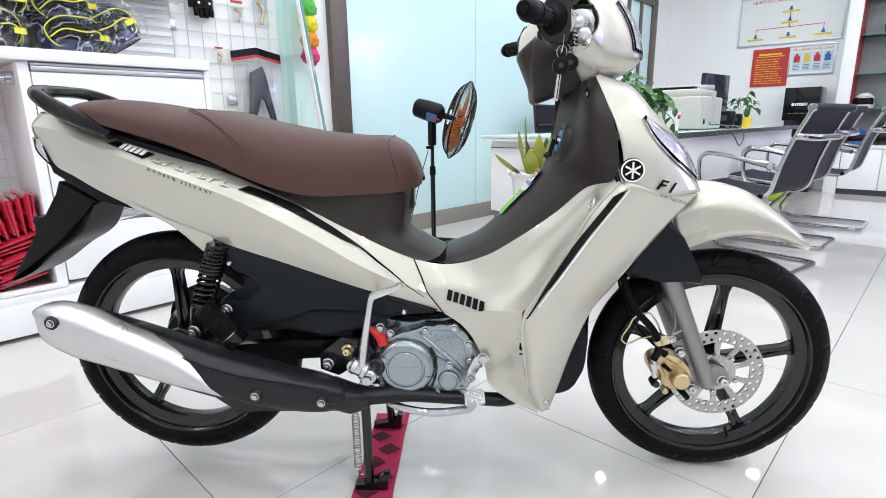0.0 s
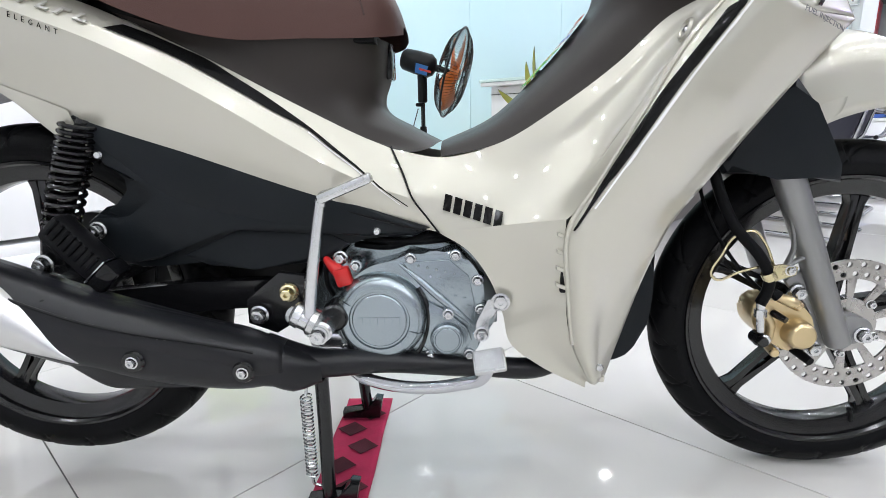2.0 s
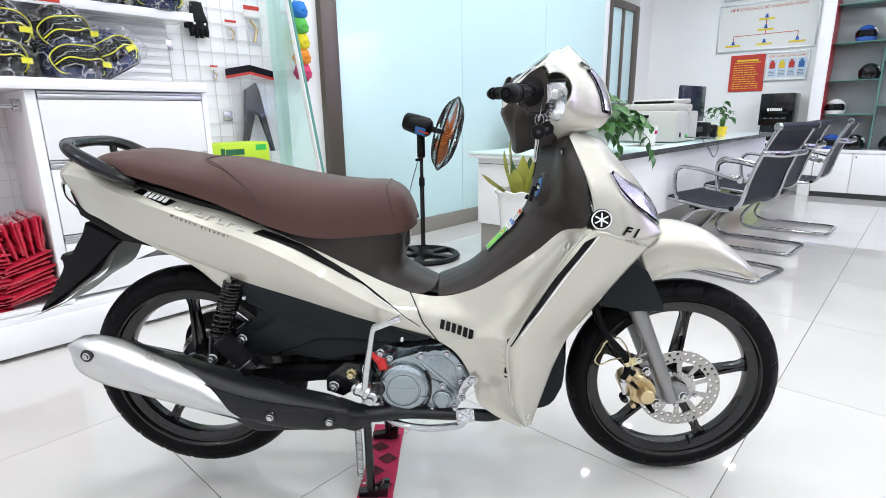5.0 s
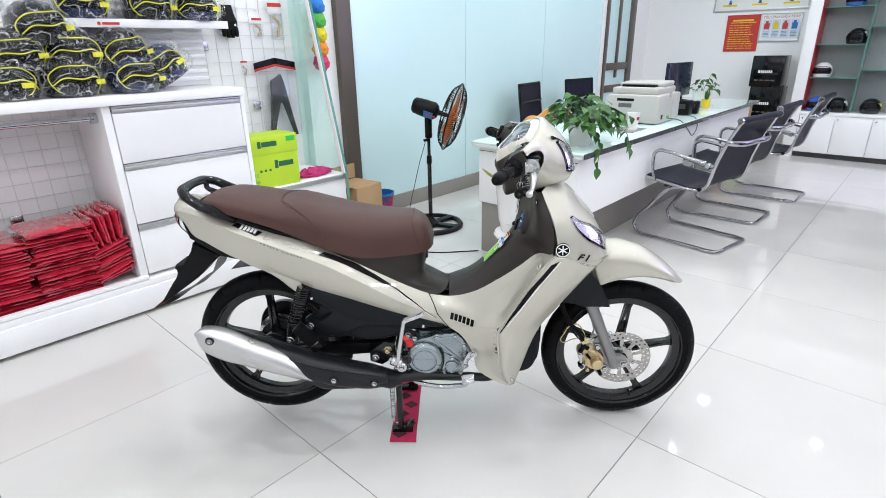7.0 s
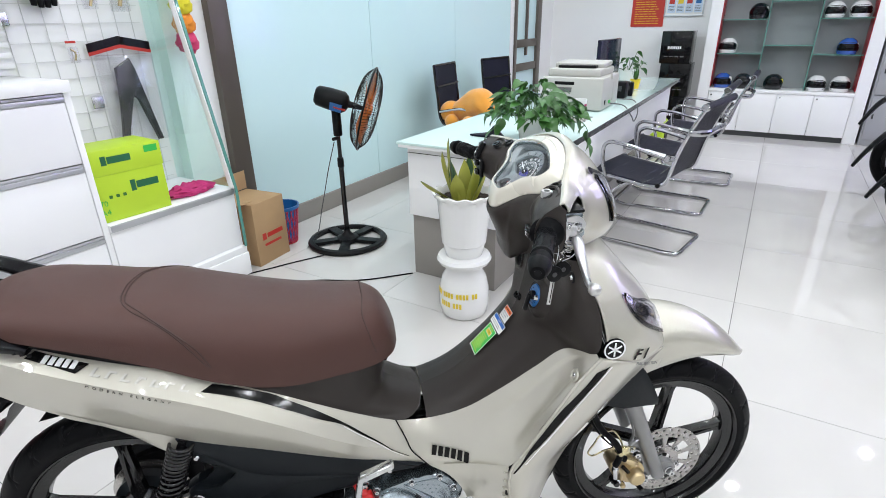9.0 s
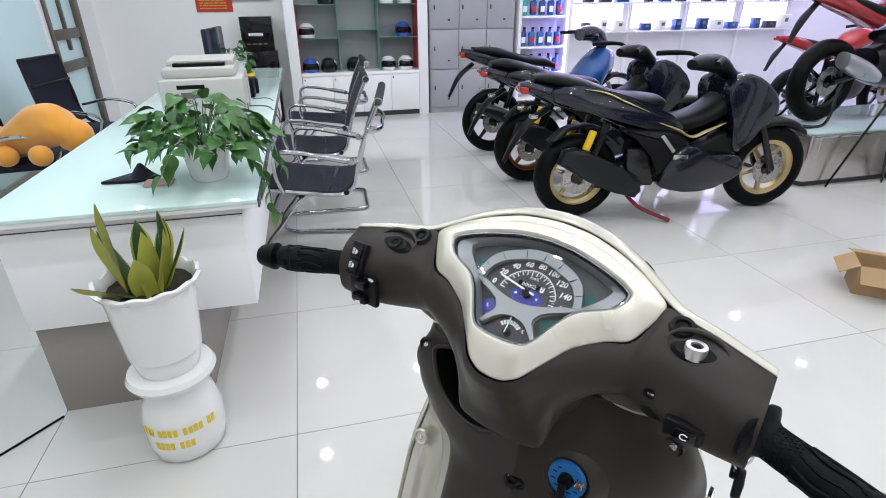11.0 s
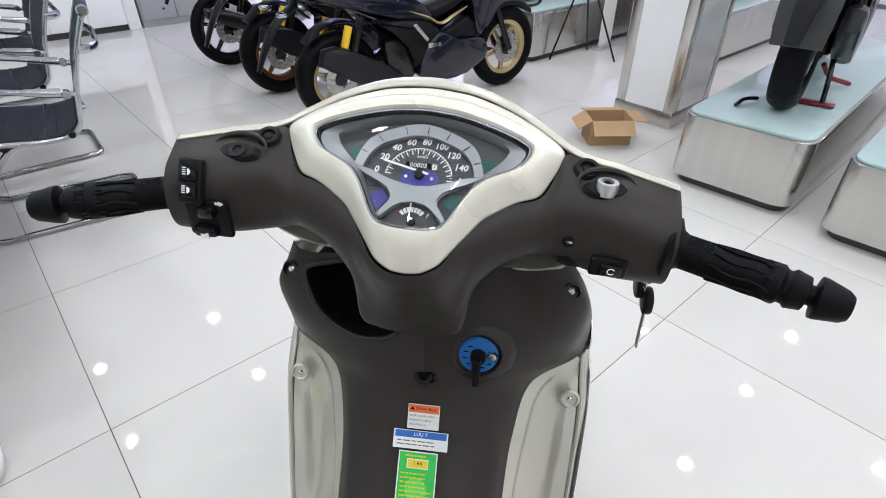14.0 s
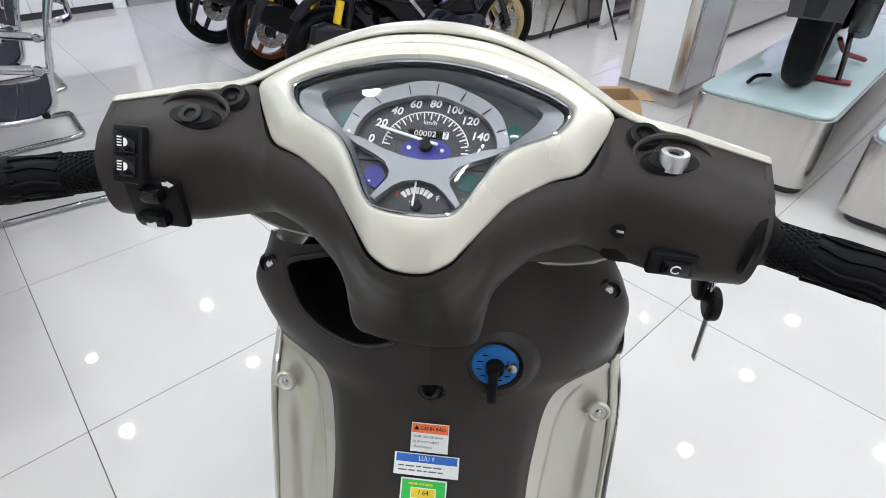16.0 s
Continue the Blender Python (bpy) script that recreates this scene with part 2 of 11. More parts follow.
M["navyhelmet"] = mat("navy_helmet_shell", (0.012, 0.02, 0.07), 0.15, 0, 0.2, 9, coat=1.0)
M["helmet"] = mat("dark_helmet_shell", (0.010, 0.011, 0.016), 0.15, 0, 0.2, 9, coat=0.5)
M["helmetblue"] = mat("blue_helmet_shell", (0.03, 0.10, 0.40), 0.15, 0, 0.2, 9, coat=1.0)
M["helmetwhite"] = mat("white_helmet_shell", (0.75, 0.75, 0.76), 0.15, 0, 0.05, coat=1.0)
M["lime"] = mat("lime_piping", (0.72, 0.70, 0.02), 0.4)
M["locker"] = mat("grey_locker_paint", (0.36, 0.36, 0.39), 0.4, 0, 0.04, 3)
M["redpanel"] = mat("red_panel", (0.45, 0.01, 0.02), 0.3)
M["greyglass"] = mat("grey_backpainted_glass", (0.30, 0.32, 0.33), 0.1, 0, 0.06)
M["frostedtop"] = mat("frosted_platform_glass", (0.418, 0.533, 0.533), 0.08, 0, 0.04)
M["navy"] = mat("dark_navy_paint", (0.005, 0.006, 0.016), 0.2, 0.1, 0.1, 5, coat=0.6, ior=1.4)
M["bluepaint"] = mat("blue_metallic_paint", (0.015, 0.08, 0.28), 0.2, 0.3, 0.1, 5, coat=1.0)
M["whitepaint"] = mat("white_metallic_paint", (0.70, 0.70, 0.72), 0.25, 0.2, 0.05, 5, coat=1.0)
M["redpaint"] = mat("red_paint", (0.40, 0.01, 0.015), 0.2, 0.1, 0.1, 5, coat=1.0)
M["greypaint"] = mat("dark_grey_paint", (0.05, 0.052, 0.055), 0.35, 0.2, 0.08, 5)
M["goldrim"] = mat("gold_rim_paint", (0.55, 0.43, 0.22), 0.3, 0.6, 0.08)
M["bronzerim"] = mat("copper_rim_paint", (0.26, 0.10, 0.04), 0.3, 0.7, 0.08)
M["limerim"] = mat("lime_rim_paint", (0.60, 0.75, 0.03), 0.35)
M["yellowpaint"] = mat("yellow_shock_reservoir", (0.75, 0.48, 0.02), 0.3)
M["screen"] = mat("dark_screen", (0.01, 0.012, 0.03), 0.15)
M["pink"] = mat("pink_fabric", (0.45, 0.02, 0.14), 0.7, 0, 0.3, 20, 0.6, 60)
M["grid"] = mat("white_wire", (0.70, 0.70, 0.70), 0.4)
M["lampglow"] = glow("lamp_diffuser", (1.0, 0.98, 0.95), 30.0)
M["ledglow"] = glow("blue_led_strip", (0.40, 0.33, 1.0), 26.0)
M["dispglow"] = glow("lit_display_panel", (0.66, 0.60, 1.0), 3.2)

# ---- mesh helpers ----


def part(name, bm, material, parent=None, label="", m=None, angle=40):
    me = bpy.data.meshes.new(name)
    bm.normal_update()
    bm.to_mesh(me)
    bm.free()
    me.polygons.foreach_set("use_smooth", [True] * len(me.polygons))
    me.set_sharp_from_angle(angle=radians(angle))
    me.materials.append(material)
    ob = new(name, me)
    if parent is not None:
        ob.parent = parent
    if m is not None:
        ob.matrix_basis = m
    if STEER is not None and parent is not None and parent.name == "motorbike":
        ob.matrix_basis = STEER @ ob.matrix_basis
    if label:
        ob["label"] = label
    return ob


def thing(name, label, category, m=None, group="", kind=""):
    ob = new(name)
    ob.empty_display_size = 0.1
    if m is not None:
        ob.matrix_basis = m
    return tagged(ob, label, category, group, kind)


def solid(name, bm, material, label, category="", kind="structure", group="", m=None, angle=40):
    ob = part(name, bm, material, None, "", m, angle)
    return tagged(ob, label, category or name.split("_")[0], group, kind)


def nb():
    return bmesh.new()


def box(bm, c, s, bev=0.0, m=None, seg=2):
    ret = bmesh.ops.create_cube(bm, size=1.0)
    vs = ret["verts"]
    mm = Matrix.Translation(c) @ Matrix.Diagonal((*s, 1))
    bmesh.ops.transform(bm, matrix=mm, verts=vs)
    if bev > 0:
        es = list({e for v in vs for e in v.link_edges})
        r = bmesh.ops.bevel(bm, geom=es, offset=bev, segments=seg, affect="EDGES", profile=0.5)
        vs = list({v for f in r["faces"] for v in f.verts} | {v for v in vs if v.is_valid})
    if m is not None:
        bmesh.ops.transform(bm, matrix=m, verts=[v for v in vs if v.is_valid])
    return bm


def mbox(c, s, bev=0.0, m=None, seg=2):
    return box(nb(), c, s, bev, m, seg)


def span(lo, hi, bev=0.0):
    """A box from its lowest to its highest corner."""
    return mbox([(a + b) / 2 for a, b in zip(lo, hi)], [b - a for a, b in zip(lo, hi)], bev)


def cyl(bm, p0, p1, r0, r1=None, seg=20, caps=True, bev=0.0):
    r1 = r0 if r1 is None else r1
    p0, p1 = Vector(p0), Vector(p1)
    d = p1 - p0
    q = d.to_track_quat("Z", "Y").to_matrix().to_4x4()
    q.translation = p0
    L = d.length
    if bev > 0:
        prof = [(0, 0), (r0 - bev, 0), (r0, bev), (r1, L - bev), (r1 - bev, L), (0, L)]
    else:
        prof = [(0, 0), (r0, 0), (r1, L), (0, L)] if caps else [(r0, 0), (r1, L)]
    return lathe(bm, prof, seg, q)


def lathe(bm, prof, seg=32, m=None, closed=False):
    """Turns a profile of (radius, height) round the z axis."""
    rings = []
    for r, z in prof:
        if r < 1e-6:
            rings.append([bm.verts.new((0, 0, z))])
        else:
            rings.append([bm.verts.new((r * math.cos(2 * math.pi * i / seg), r * math.sin(2 * math.pi * i / seg), z)) for i in range(seg)])
    pairs = list(zip(rings, rings[1:])) + ([(rings[-1], rings[0])] if closed else [])
    for a, b in pairs:
        for i in range(seg):
            j = (i + 1) % seg
            if len(a) == 1 and len(b) == 1:
                continue
            if len(a) == 1:
                bm.faces.new((a[0], b[i], b[j]))
            elif len(b) == 1:
                bm.faces.new((a[i], a[j], b[0]))
            else:
                bm.faces.new((a[i], a[j], b[j], b[i]))
    if m is not None:
        bmesh.ops.transform(bm, matrix=m, verts=[v for r in rings for v in r])
    return bm


def spl(pts, n, closed=False):
    """n points along a Catmull-Rom spline through pts."""
    P = np.array([tuple(p) for p in pts], float)
    if len(P) == 2:
        t = np.linspace(0, 1, n)[:, None]
        return P[0] * (1 - t) + P[1] * t
    if closed:
        P = np.vstack([P[-1], P, P[0], P[1]])
    else:
        P = np.vstack([2 * P[0] - P[1], P, 2 * P[-1] - P[-2]])
    segs = len(P) - 3
    ln = np.array([np.linalg.norm(P[i + 2] - P[i + 1]) + 1e-9 for i in range(segs)])
    cum = np.concatenate([[0], np.cumsum(ln)])
    out = []
    for s in np.linspace(0, cum[-1], n, endpoint=not closed):
        i = min(int(np.searchsorted(cum, s, side="right")) - 1, segs - 1)
        u = (s - cum[i]) / ln[i]
        a, b, c, d = P[i], P[i + 1], P[i + 2], P[i + 3]
        l1, l2, l3 = np.linalg.norm(b - a) + 1e-9, ln[i], np.linalg.norm(d - c) + 1e-9
        t1 = ((c - b) / l2 * l1 + (b - a) / l1 * l2) / (l1 + l2) * l2
        t2 = ((d - c) / l3 * l2 + (c - b) / l2 * l3) / (l2 + l3) * l2
        h = u * u
        k = h * u
        out.append((2 * k - 3 * h + 1) * b + (k - 2 * h + u) * t1 + (3 * h - 2 * k) * c + (k - h) * t2)
    return np.array(out)


def net(curves, nu, nv):
    """A grid of points on the surface through the given curves."""
    rows = np.array([spl(c, nu) for c in curves])
    return np.array([spl(rows[:, i], nv) for i in range(nu)]).transpose(1, 0, 2)


def skin(bm, G, closed_u=False, drop=None):
    nv, nu = G.shape[:2]
    vs = [[bm.verts.new(G[j, i]) for i in range(nu)] for j in range(nv)]
    for j in range(nv - 1):
        for i in range(nu if closed_u else nu - 1):
            k = (i + 1) % nu
            q = (vs[j][i], vs[j][k], vs[j + 1][k], vs[j + 1][i])
            if drop is None or not drop(sum((v.co for v in q), Vector()) / 4):
                bm.faces.new(q)
    if drop is not None:
        bmesh.ops.delete(bm, geom=[v for v in bm.verts if not v.link_faces], context="VERTS")
    return bm


def flipy(G):
    return G * np.array([1, -1, 1])


def thicken(ob, t):
    md = ob.modifiers.new("thickness", "SOLIDIFY")
    md.thickness, md.offset = t, 0.0
    return ob


def tube(bm, pts, r, seg=10, n=None, closed=False, flat=1.0):
    """A round bar along a smooth line; r may be a list, eased along it."""
    n = n or max(2, 8 * (len(pts) - 1) + 1)
    C = spl(pts, n, closed)
    rs = np.interp(np.linspace(0, 1, n), np.linspace(0, 1, len(r)), r) if isinstance(r, (list, tuple)) else [r] * n
    rings, up = [], None
    for i in range(n):
        a, b = C[(i - 1) % n if closed else max(i - 1, 0)], C[(i + 1) % n if closed else min(i + 1, n - 1)]
        t = Vector(b - a).normalized()
        if up is None:
            up = Vector((0, 0, 1)) if abs(t.z) < 0.9 else Vector((1, 0, 0))
        up = (up - t * up.dot(t)).normalized()
        s = t.cross(up)
        rings.append([bm.verts.new(Vector(C[i]) + (up * math.cos(w) * flat + s * math.sin(w)) * rs[i]) for w in (2 * math.pi * k / seg for k in range(seg))])
    for i in range(n if closed else n - 1):
        a, b = rings[i], rings[(i + 1) % n]
        for k in range(seg):
            l = (k + 1) % seg
            bm.faces.new((a[k], a[l], b[l], b[k]))
    if not closed:
        bm.faces.new(rings[0][::-1])
        bm.faces.new(rings[-1])
    return bm


def prism(bm, poly, lo, hi, axis="y", bev=0.0, m=None):
    """A plate of the outline poly between two planes across the given axis."""
    def at(p, h):
        return {"y": (p[0], h, p[1]), "x": (h, p[0], p[1]), "z": (p[0], p[1], h)}[axis]
    a = [bm.verts.new(at(p, lo)) for p in poly]
    b = [bm.verts.new(at(p, hi)) for p in poly]
    fs = [bm.faces.new(a[::-1]), bm.faces.new(b)]
    n = len(poly)
    for i in range(n):
        j = (i + 1) % n
        fs.append(bm.faces.new((a[i], a[j], b[j], b[i])))
    vs = a + b
    if bev > 0:
        es = [e for e in fs[0].edges] + [e for e in fs[1].edges]
        r = bmesh.ops.bevel(bm, geom=es, offset=bev, segments=2, affect="EDGES", profile=0.5)
        vs = list({v for f in r["faces"] for v in f.verts} | {v for v in vs if v.is_valid})
    bmesh.ops.recalc_face_normals(bm, faces=bm.faces[:])
    if m is not None:
        bmesh.ops.transform(bm, matrix=m, verts=[v for v in vs if v.is_valid])
    return bm


def rounded(poly, n=40):
    """A closed smooth outline through the given corners."""
    return [tuple(p) for p in spl([(*p, 0) for p in poly], n, True)[:, :2]]


def soften(poly, rounds=1):
    """The outline with its corners cut round."""
    for _ in range(rounds):
        out = []
        for (x0, y0), (x1, y1) in zip(poly, poly[1:] + poly[:1]):
            out += [(x0 * 0.75 + x1 * 0.25, y0 * 0.75 + y1 * 0.25), (x0 * 0.25 + x1 * 0.75, y0 * 0.25 + y1 * 0.75)]
        poly = out
    return poly


def oval(cx, cy, a, b, n=24):
    return [(cx + a * math.cos(2 * math.pi * i / n), cy + b * math.sin(2 * math.pi * i / n)) for i in range(n)]


def letters(string, size, extrude=0.0004, align="CENTER", shear=0.0, bold=0.0):
    """The mesh of a line of writing in the x-y plane."""
    cu = bpy.data.curves.new("writing", "FONT")
    cu.body, cu.size, cu.extrude, cu.align_x, cu.align_y, cu.shear = string, size, extrude, align, "CENTER", shear
    cu.resolution_u = 2
    cu.offset = bold
    ob = bpy.data.objects.new("writing", cu)
    me = bpy.data.meshes.new_from_object(ob)
    bm = nb()
    bm.from_mesh(me)
    bpy.data.objects.remove(ob)
    bpy.data.curves.remove(cu)
    bpy.data.meshes.remove(me)
    return bm


def bars(rects, z0=0.0, z1=0.0006, slant=0.0):
    """Plain bars (x0, y0, x1, y1) that stand for writing, in the x-y plane."""
    bm = nb()
    for x0, y0, x1, y1 in rects:
        prism(bm, [(x0, y0), (x1, y0), (x1 + slant * (y1 - y0), y1), (x0 + slant * (y1 - y0), y1)], z0, z1, "z")
    return bm


def lines_of_bars(x0, y0, x1, y1, rows, seed=1, fill=0.6):
    rnd = random.Random(seed)
    out, h = [], (y1 - y0) / rows
    for r in range(rows):
        x = x0
        end = x1 - rnd.random() * 0.25 * (x1 - x0)
        while x < end:
            w = (0.06 + 0.12 * rnd.random()) * (x1 - x0)
            out.append((x, y0 + h * (r + 0.5 - fill / 2), min(x + w, end), y0 + h * (r + 0.5 + fill / 2)))
            x += w + 0.03 * (x1 - x0)
    return out


class Surf:
    """A surface that can be looked up sideways, to lay thin trim on it."""

    def __init__(self, G):
        self.G = G
        self.du, self.dv = np.gradient(G, axis=1), np.gradient(G, axis=0)

    def at(self, x, z, off):
        d = (self.G[:, :, 0] - x) ** 2 + (self.G[:, :, 2] - z) ** 2
        j, i = np.unravel_index(np.argmin(d), d.shape)
        p, a, b = self.G[j, i], self.du[j, i], self.dv[j, i]
        det = a[0] * b[2] - a[2] * b[0]
        dx, dz = x - p[0], z - p[2]
        k, l = ((dx * b[2] - dz * b[0]) / det, (dz * a[0] - dx * a[2]) / det) if abs(det) > 1e-9 else (0, 0)
        k, l = max(-1.5, min(1.5, k)), max(-1.5, min(1.5, l))
        y = p[1] + k * a[1] + l * b[1]
        n = np.cross(a, b)
        n = n / (np.linalg.norm(n) + 1e-12)
        n = n if n[1] < 0 else -n
        return (x + n[0] * off, y + n[1] * off, z + n[2] * off)


def strip(surf, lower, upper, n=40, off=0.0018, rows=4):
    """Thin trim on a surface between two lines of (x, z)."""
    lo, hi = spl([(*p, 0) for p in lower], n)[:, :2], spl([(*p, 0) for p in upper], n)[:, :2]
    G = np.array([[surf.at(*(lo[i] * (1 - k / rows) + hi[i] * k / rows), off) for i in range(n)] for k in range(rows + 1)])
    return skin(nb(), G)


def lay(bm, surf, x, z, turn, off=0.0012, right=True):
    """Bends flat writing in the x-y plane on to a surface seen from its right side."""
    c, s = math.cos(radians(turn)), math.sin(radians(turn))
    for v in bm.verts:
        a, b = v.co.x * c - v.co.y * s, v.co.x * s + v.co.y * c
        v.co = surf.at(x + a, z + b, off + v.co.z)
    return bm

# ---- the room ----
XW, XE, YS, YN = -2.2, 9.0, -4.0, 8.0
floor = solid("floor", span((XW - 0.6, YS, -0.10), (XE, YN, -0.0015)), M["grout"], "pale grey grout bed under polished white floor tiles", "floor")
solid("ceiling", span((XW - 0.6, YS, CEIL), (XE, YN, CEIL + 0.1)), M["ceiling"], "plain white painted showroom ceiling", "ceiling")
solid("wall_north", span((XW - 0.6, YN, 0), (XE, YN + 0.15, CEIL)), M["wall"], "plain white painted back wall of the showroom", "wall")
# south and east walls are added only to enclose the room
solid("wall_south", span((XW - 0.6, YS - 0.15, 0), (XE, YS, CEIL)), M["wall"], "plain white wall added to close the room", "wall")
solid("wall_east", span((XE, YS, 0), (XE + 0.15, YN, CEIL)), M["wall"], "plain white wall added to close the room", "wall")
solid("wall_west", span((XW - 0.75, YS, 0), (XW - 0.6, YN, CEIL)), M["wall"], "plain white wall added to close the room behind the glass partition", "wall")
solid("wall_stub", span((XW - 0.6, 2.24, 0), (XW - 0.02, 2.50, CEIL)), M["wall"], "short white wall beside the glass partition", "wall")

# frosted glass partition with bronze framing
part_g = thing("window_1", "pale teal frosted glass office partition in bronze frame", "glass partition", kind="structure")
for y0, y1 in ((2.63, 3.95), (3.955, 5.28), (5.285, 6.58)):
    part("pane", span((XW - 0.012, y0, 0.13), (XW, y1, CEIL)), M["frosted"], part_g)
part("base_rail", span((XW - 0.05, 2.5, 0.0), (XW + 0.015, 6.64, 0.13), 0.004), M["tanbase"], part_g, "taupe skirting rail")
part("post", span((XW - 0.06, 2.5, 0.0), (XW + 0.03, 2.63, CEIL), 0.004), M["bronze"], part_g)
part("post", span((XW - 0.06, 6.58, 0.0), (XW + 0.01, 6.68, CEIL), 0.004), M["whitegloss"], part_g)
dr = thing("door_1", "bronze aluminium door with frosted panes", "door", kind="structure")
for y0, y1 in ((6.70, 6.78), (7.42, 7.55)):
    part("stile", span((XW - 0.05, y0, 0), (XW + 0.012, y1, 2.3), 0.004), M["bronze"], dr)
part("mullion", span((XW - 0.045, 7.08, 0.9), (XW + 0.006, 7.13, 2.25), 0.004), M["bronze"], dr)
for z in (0.0, 0.72, 1.0, 2.22):
    part("rail", span((XW - 0.045, 6.78, z), (XW + 0.008, 7.42, z + 0.09), 0.004), M["bronze"], dr)
part("pane", span((XW - 0.03, 6.78, 0.09), (XW - 0.02, 7.42, 2.22)), M["frosted"], dr)
solid("wall_west_end", span((XW - 0.6, 7.55, 0), (XW, YN, CEIL)), M["wall"], "white wall beside the bronze door", "wall")

# ceiling downlights
dl = thing("downlight", "round recessed white ceiling downlight", "ceiling light", pose(DOWNLIGHTS[0][0], DOWNLIGHTS[0][1], CEIL), "ceiling downlights")
part("trim_ring", lathe(nb(), [(0.046, -0.002), (0.046, -0.008), (0.085, -0.006), (0.088, 0.0)], 32), M["whitegloss"], dl)
part("diffuser", lathe(nb(), [(0, -0.004), (0.0455, -0.004)], 32), M["lampglow"], dl)
for lx, ly in DOWNLIGHTS[1:]:
    copy_thing(dl, pose(lx, ly, CEIL))

# ---- wall unit with drawers and helmets ----
FX = -1.83
cab = thing("display_cabinet", "white laminate wall cabinet with plinth and countertop", "cabinet")
part("plinth", span((-2.3, -1.6, 0.02), (-1.79, 2.2, 0.15), 0.004), M["white"], cab)
part("plinth_top", span((-2.3, -1.6, 0.15), (-1.80, 2.2, 0.185), 0.003), M["white"], cab)
part("plinth_lip", span((-1.84, -1.6, 0.187), (-1.80, 0.83, 0.205), 0.003), M["white"], cab)
part("plinth_foot", span((-2.3, -1.6, 0.0), (-1.86, 2.2, 0.02)), M["blackplastic"], cab)
part("countertop", span((-2.3, -1.6, 1.09), (-1.80, 1.53, 1.135), 0.004), M["white"], cab)
part("side_panel", span((-2.29, 0.80, 0.187), (FX - 0.002, 0.838, 1.088), 0.002), M["white"], cab)
part("side_panel", span((-2.29, 1.51, 0.187), (FX - 0.002, 1.535, 1.088), 0.002), M["white"], cab)
part("low_top", span((-2.29, 1.537, 0.485), (-1.82, 2.2, 0.52), 0.003), M["white"], cab)
part("low_edge", span((-1.8195, 1.537, 0.487), (-1.812, 2.2, 0.517), 0.002), M["greytrim"], cab)
part("low_panel", span((-2.28, 1.537, 0.187), (FX, 2.2, 0.483), 0.003), M["white"], cab)
# open bay and upper wall: tiled panel with a wire grid
part("back_panel", span((-2.33, -1.6, 0.0), (-2.301, 2.24, 2.6)), M["white"], cab)
dw = None
for z0, z1 in ((0.205, 0.481), (0.485, 0.801), (0.805, 1.085)):
    d = thing("drawer_unit", "white drawer with a grey aluminium grip strip", "drawer", group="stacked drawers")
    front = part("drawer_front", span((FX - 0.4, 0.842, z0), (FX, 1.506, z1 - 0.034), 0.003), M["white"], d)
    part("grip", span((FX - 0.02, 0.842, z1 - 0.032), (FX + 0.006, 1.506, z1 - 0.012), 0.003), M["greytrim"], d, "grey aluminium grip strip")
    part("grip_lip", span((FX - 0.02, 0.842, z1 - 0.011), (FX + 0.001, 1.506, z1), 0.002), M["greytrim"], d)
rail = thing("clothes_rail", "chrome hanging rail under the white countertop", "rail")
part("bar", cyl(nb(), (-1.93, -1.5, 1.03), (-1.93, 0.78, 1.03), 0.014), M["chrome"], rail)
part("end_cap", cyl(nb(), (-1.93, 0.77, 1.03), (-1.93, 0.7995, 1.03), 0.026), M["chrome"], rail)

wg = thing("grid_panel", "white wire grid display panel on the wall", "grid panel")
gb = nb()
for i in range(48):
    y = -1.55 + i * 0.08
    if y < 2.2:
        box(gb, (-2.297, y, 1.38), (0.003, 0.003, 2.4))
for k in range(30):
    box(gb, (-2.294, 0.3, 0.22 + k * 0.08), (0.003, 3.74, 0.003))
tagged(part("wire", gb, M["grid"], wg), kind="stuff")
for y, z in ((0.42, 0.52), (1.56, 1.36), (1.86, 0.98), (0.05, 0.9)):
    part("clip", mbox((-2.283, y, z), (0.006, 0.055, 0.055), 0.004), M["zinc"], wg)
# horizontally slatted board
sb = thing("slat_board", "white horizontally slatted display board", "slat board")
part("board", span((-2.284, 0.62, 1.137), (-2.265, 1.55, 2.3), 0.002), M["white"], sb)
for k in range(26):
    part("slat", mbox((-2.258, 1.085, 1.175 + k * 0.042), (0.014, 0.926, 0.022), 0.003), M["greytrim"] if k % 9 == 8 else M["white"], sb)
sh = thing("helmet_shelf", "white wall shelf with a bracket rail for helmets", "shelf")
part("board", span((-2.25, 0.72, 1.455), (-2.02, 1.60, 1.482), 0.004), M["whitegloss"], sh)
part("edge", span((-2.02, 0.72, 1.447), (-2.014, 1.60, 1.488), 0.002), M["whitegloss"], sh)
part("mark", span((-2.0137, 0.925, 1.4585), (-2.0128, 0.94, 1.4735)), M["redprint"], sh)
part("mark", span((-2.0137, 0.945, 1.46), (-2.0128, 1.025, 1.472)), M["redprint"], sh)

# slanted glass end panel
ep = thing("glass_end_panel", "clear glass end panel with slanted white edge", "glass panel")
gp = nb()
prism(gp, [(-2.29, 0.522), (-1.835, 0.522), (-2.17, 2.05), (-2.29, 2.05)], 2.186, 2.194, "y")
part("glass", gp, M["pane"], ep)
ge = nb()
prism(ge, [(-1.835, 0.522), (-1.80, 0.522), (-2.135, 2.05), (-2.17, 2.05)], 2.178, 2.2, "y", 0.002)
part("edge", ge, M["whitegloss"], ep)
g2 = nb()
prism(g2, [(-1.7995, 0.187), (-1.794, 0.187), (-1.794, 0.522), (-2.128, 2.05), (-2.134, 2.05), (-1.7995, 0.522)], 2.185, 2.2, "y")
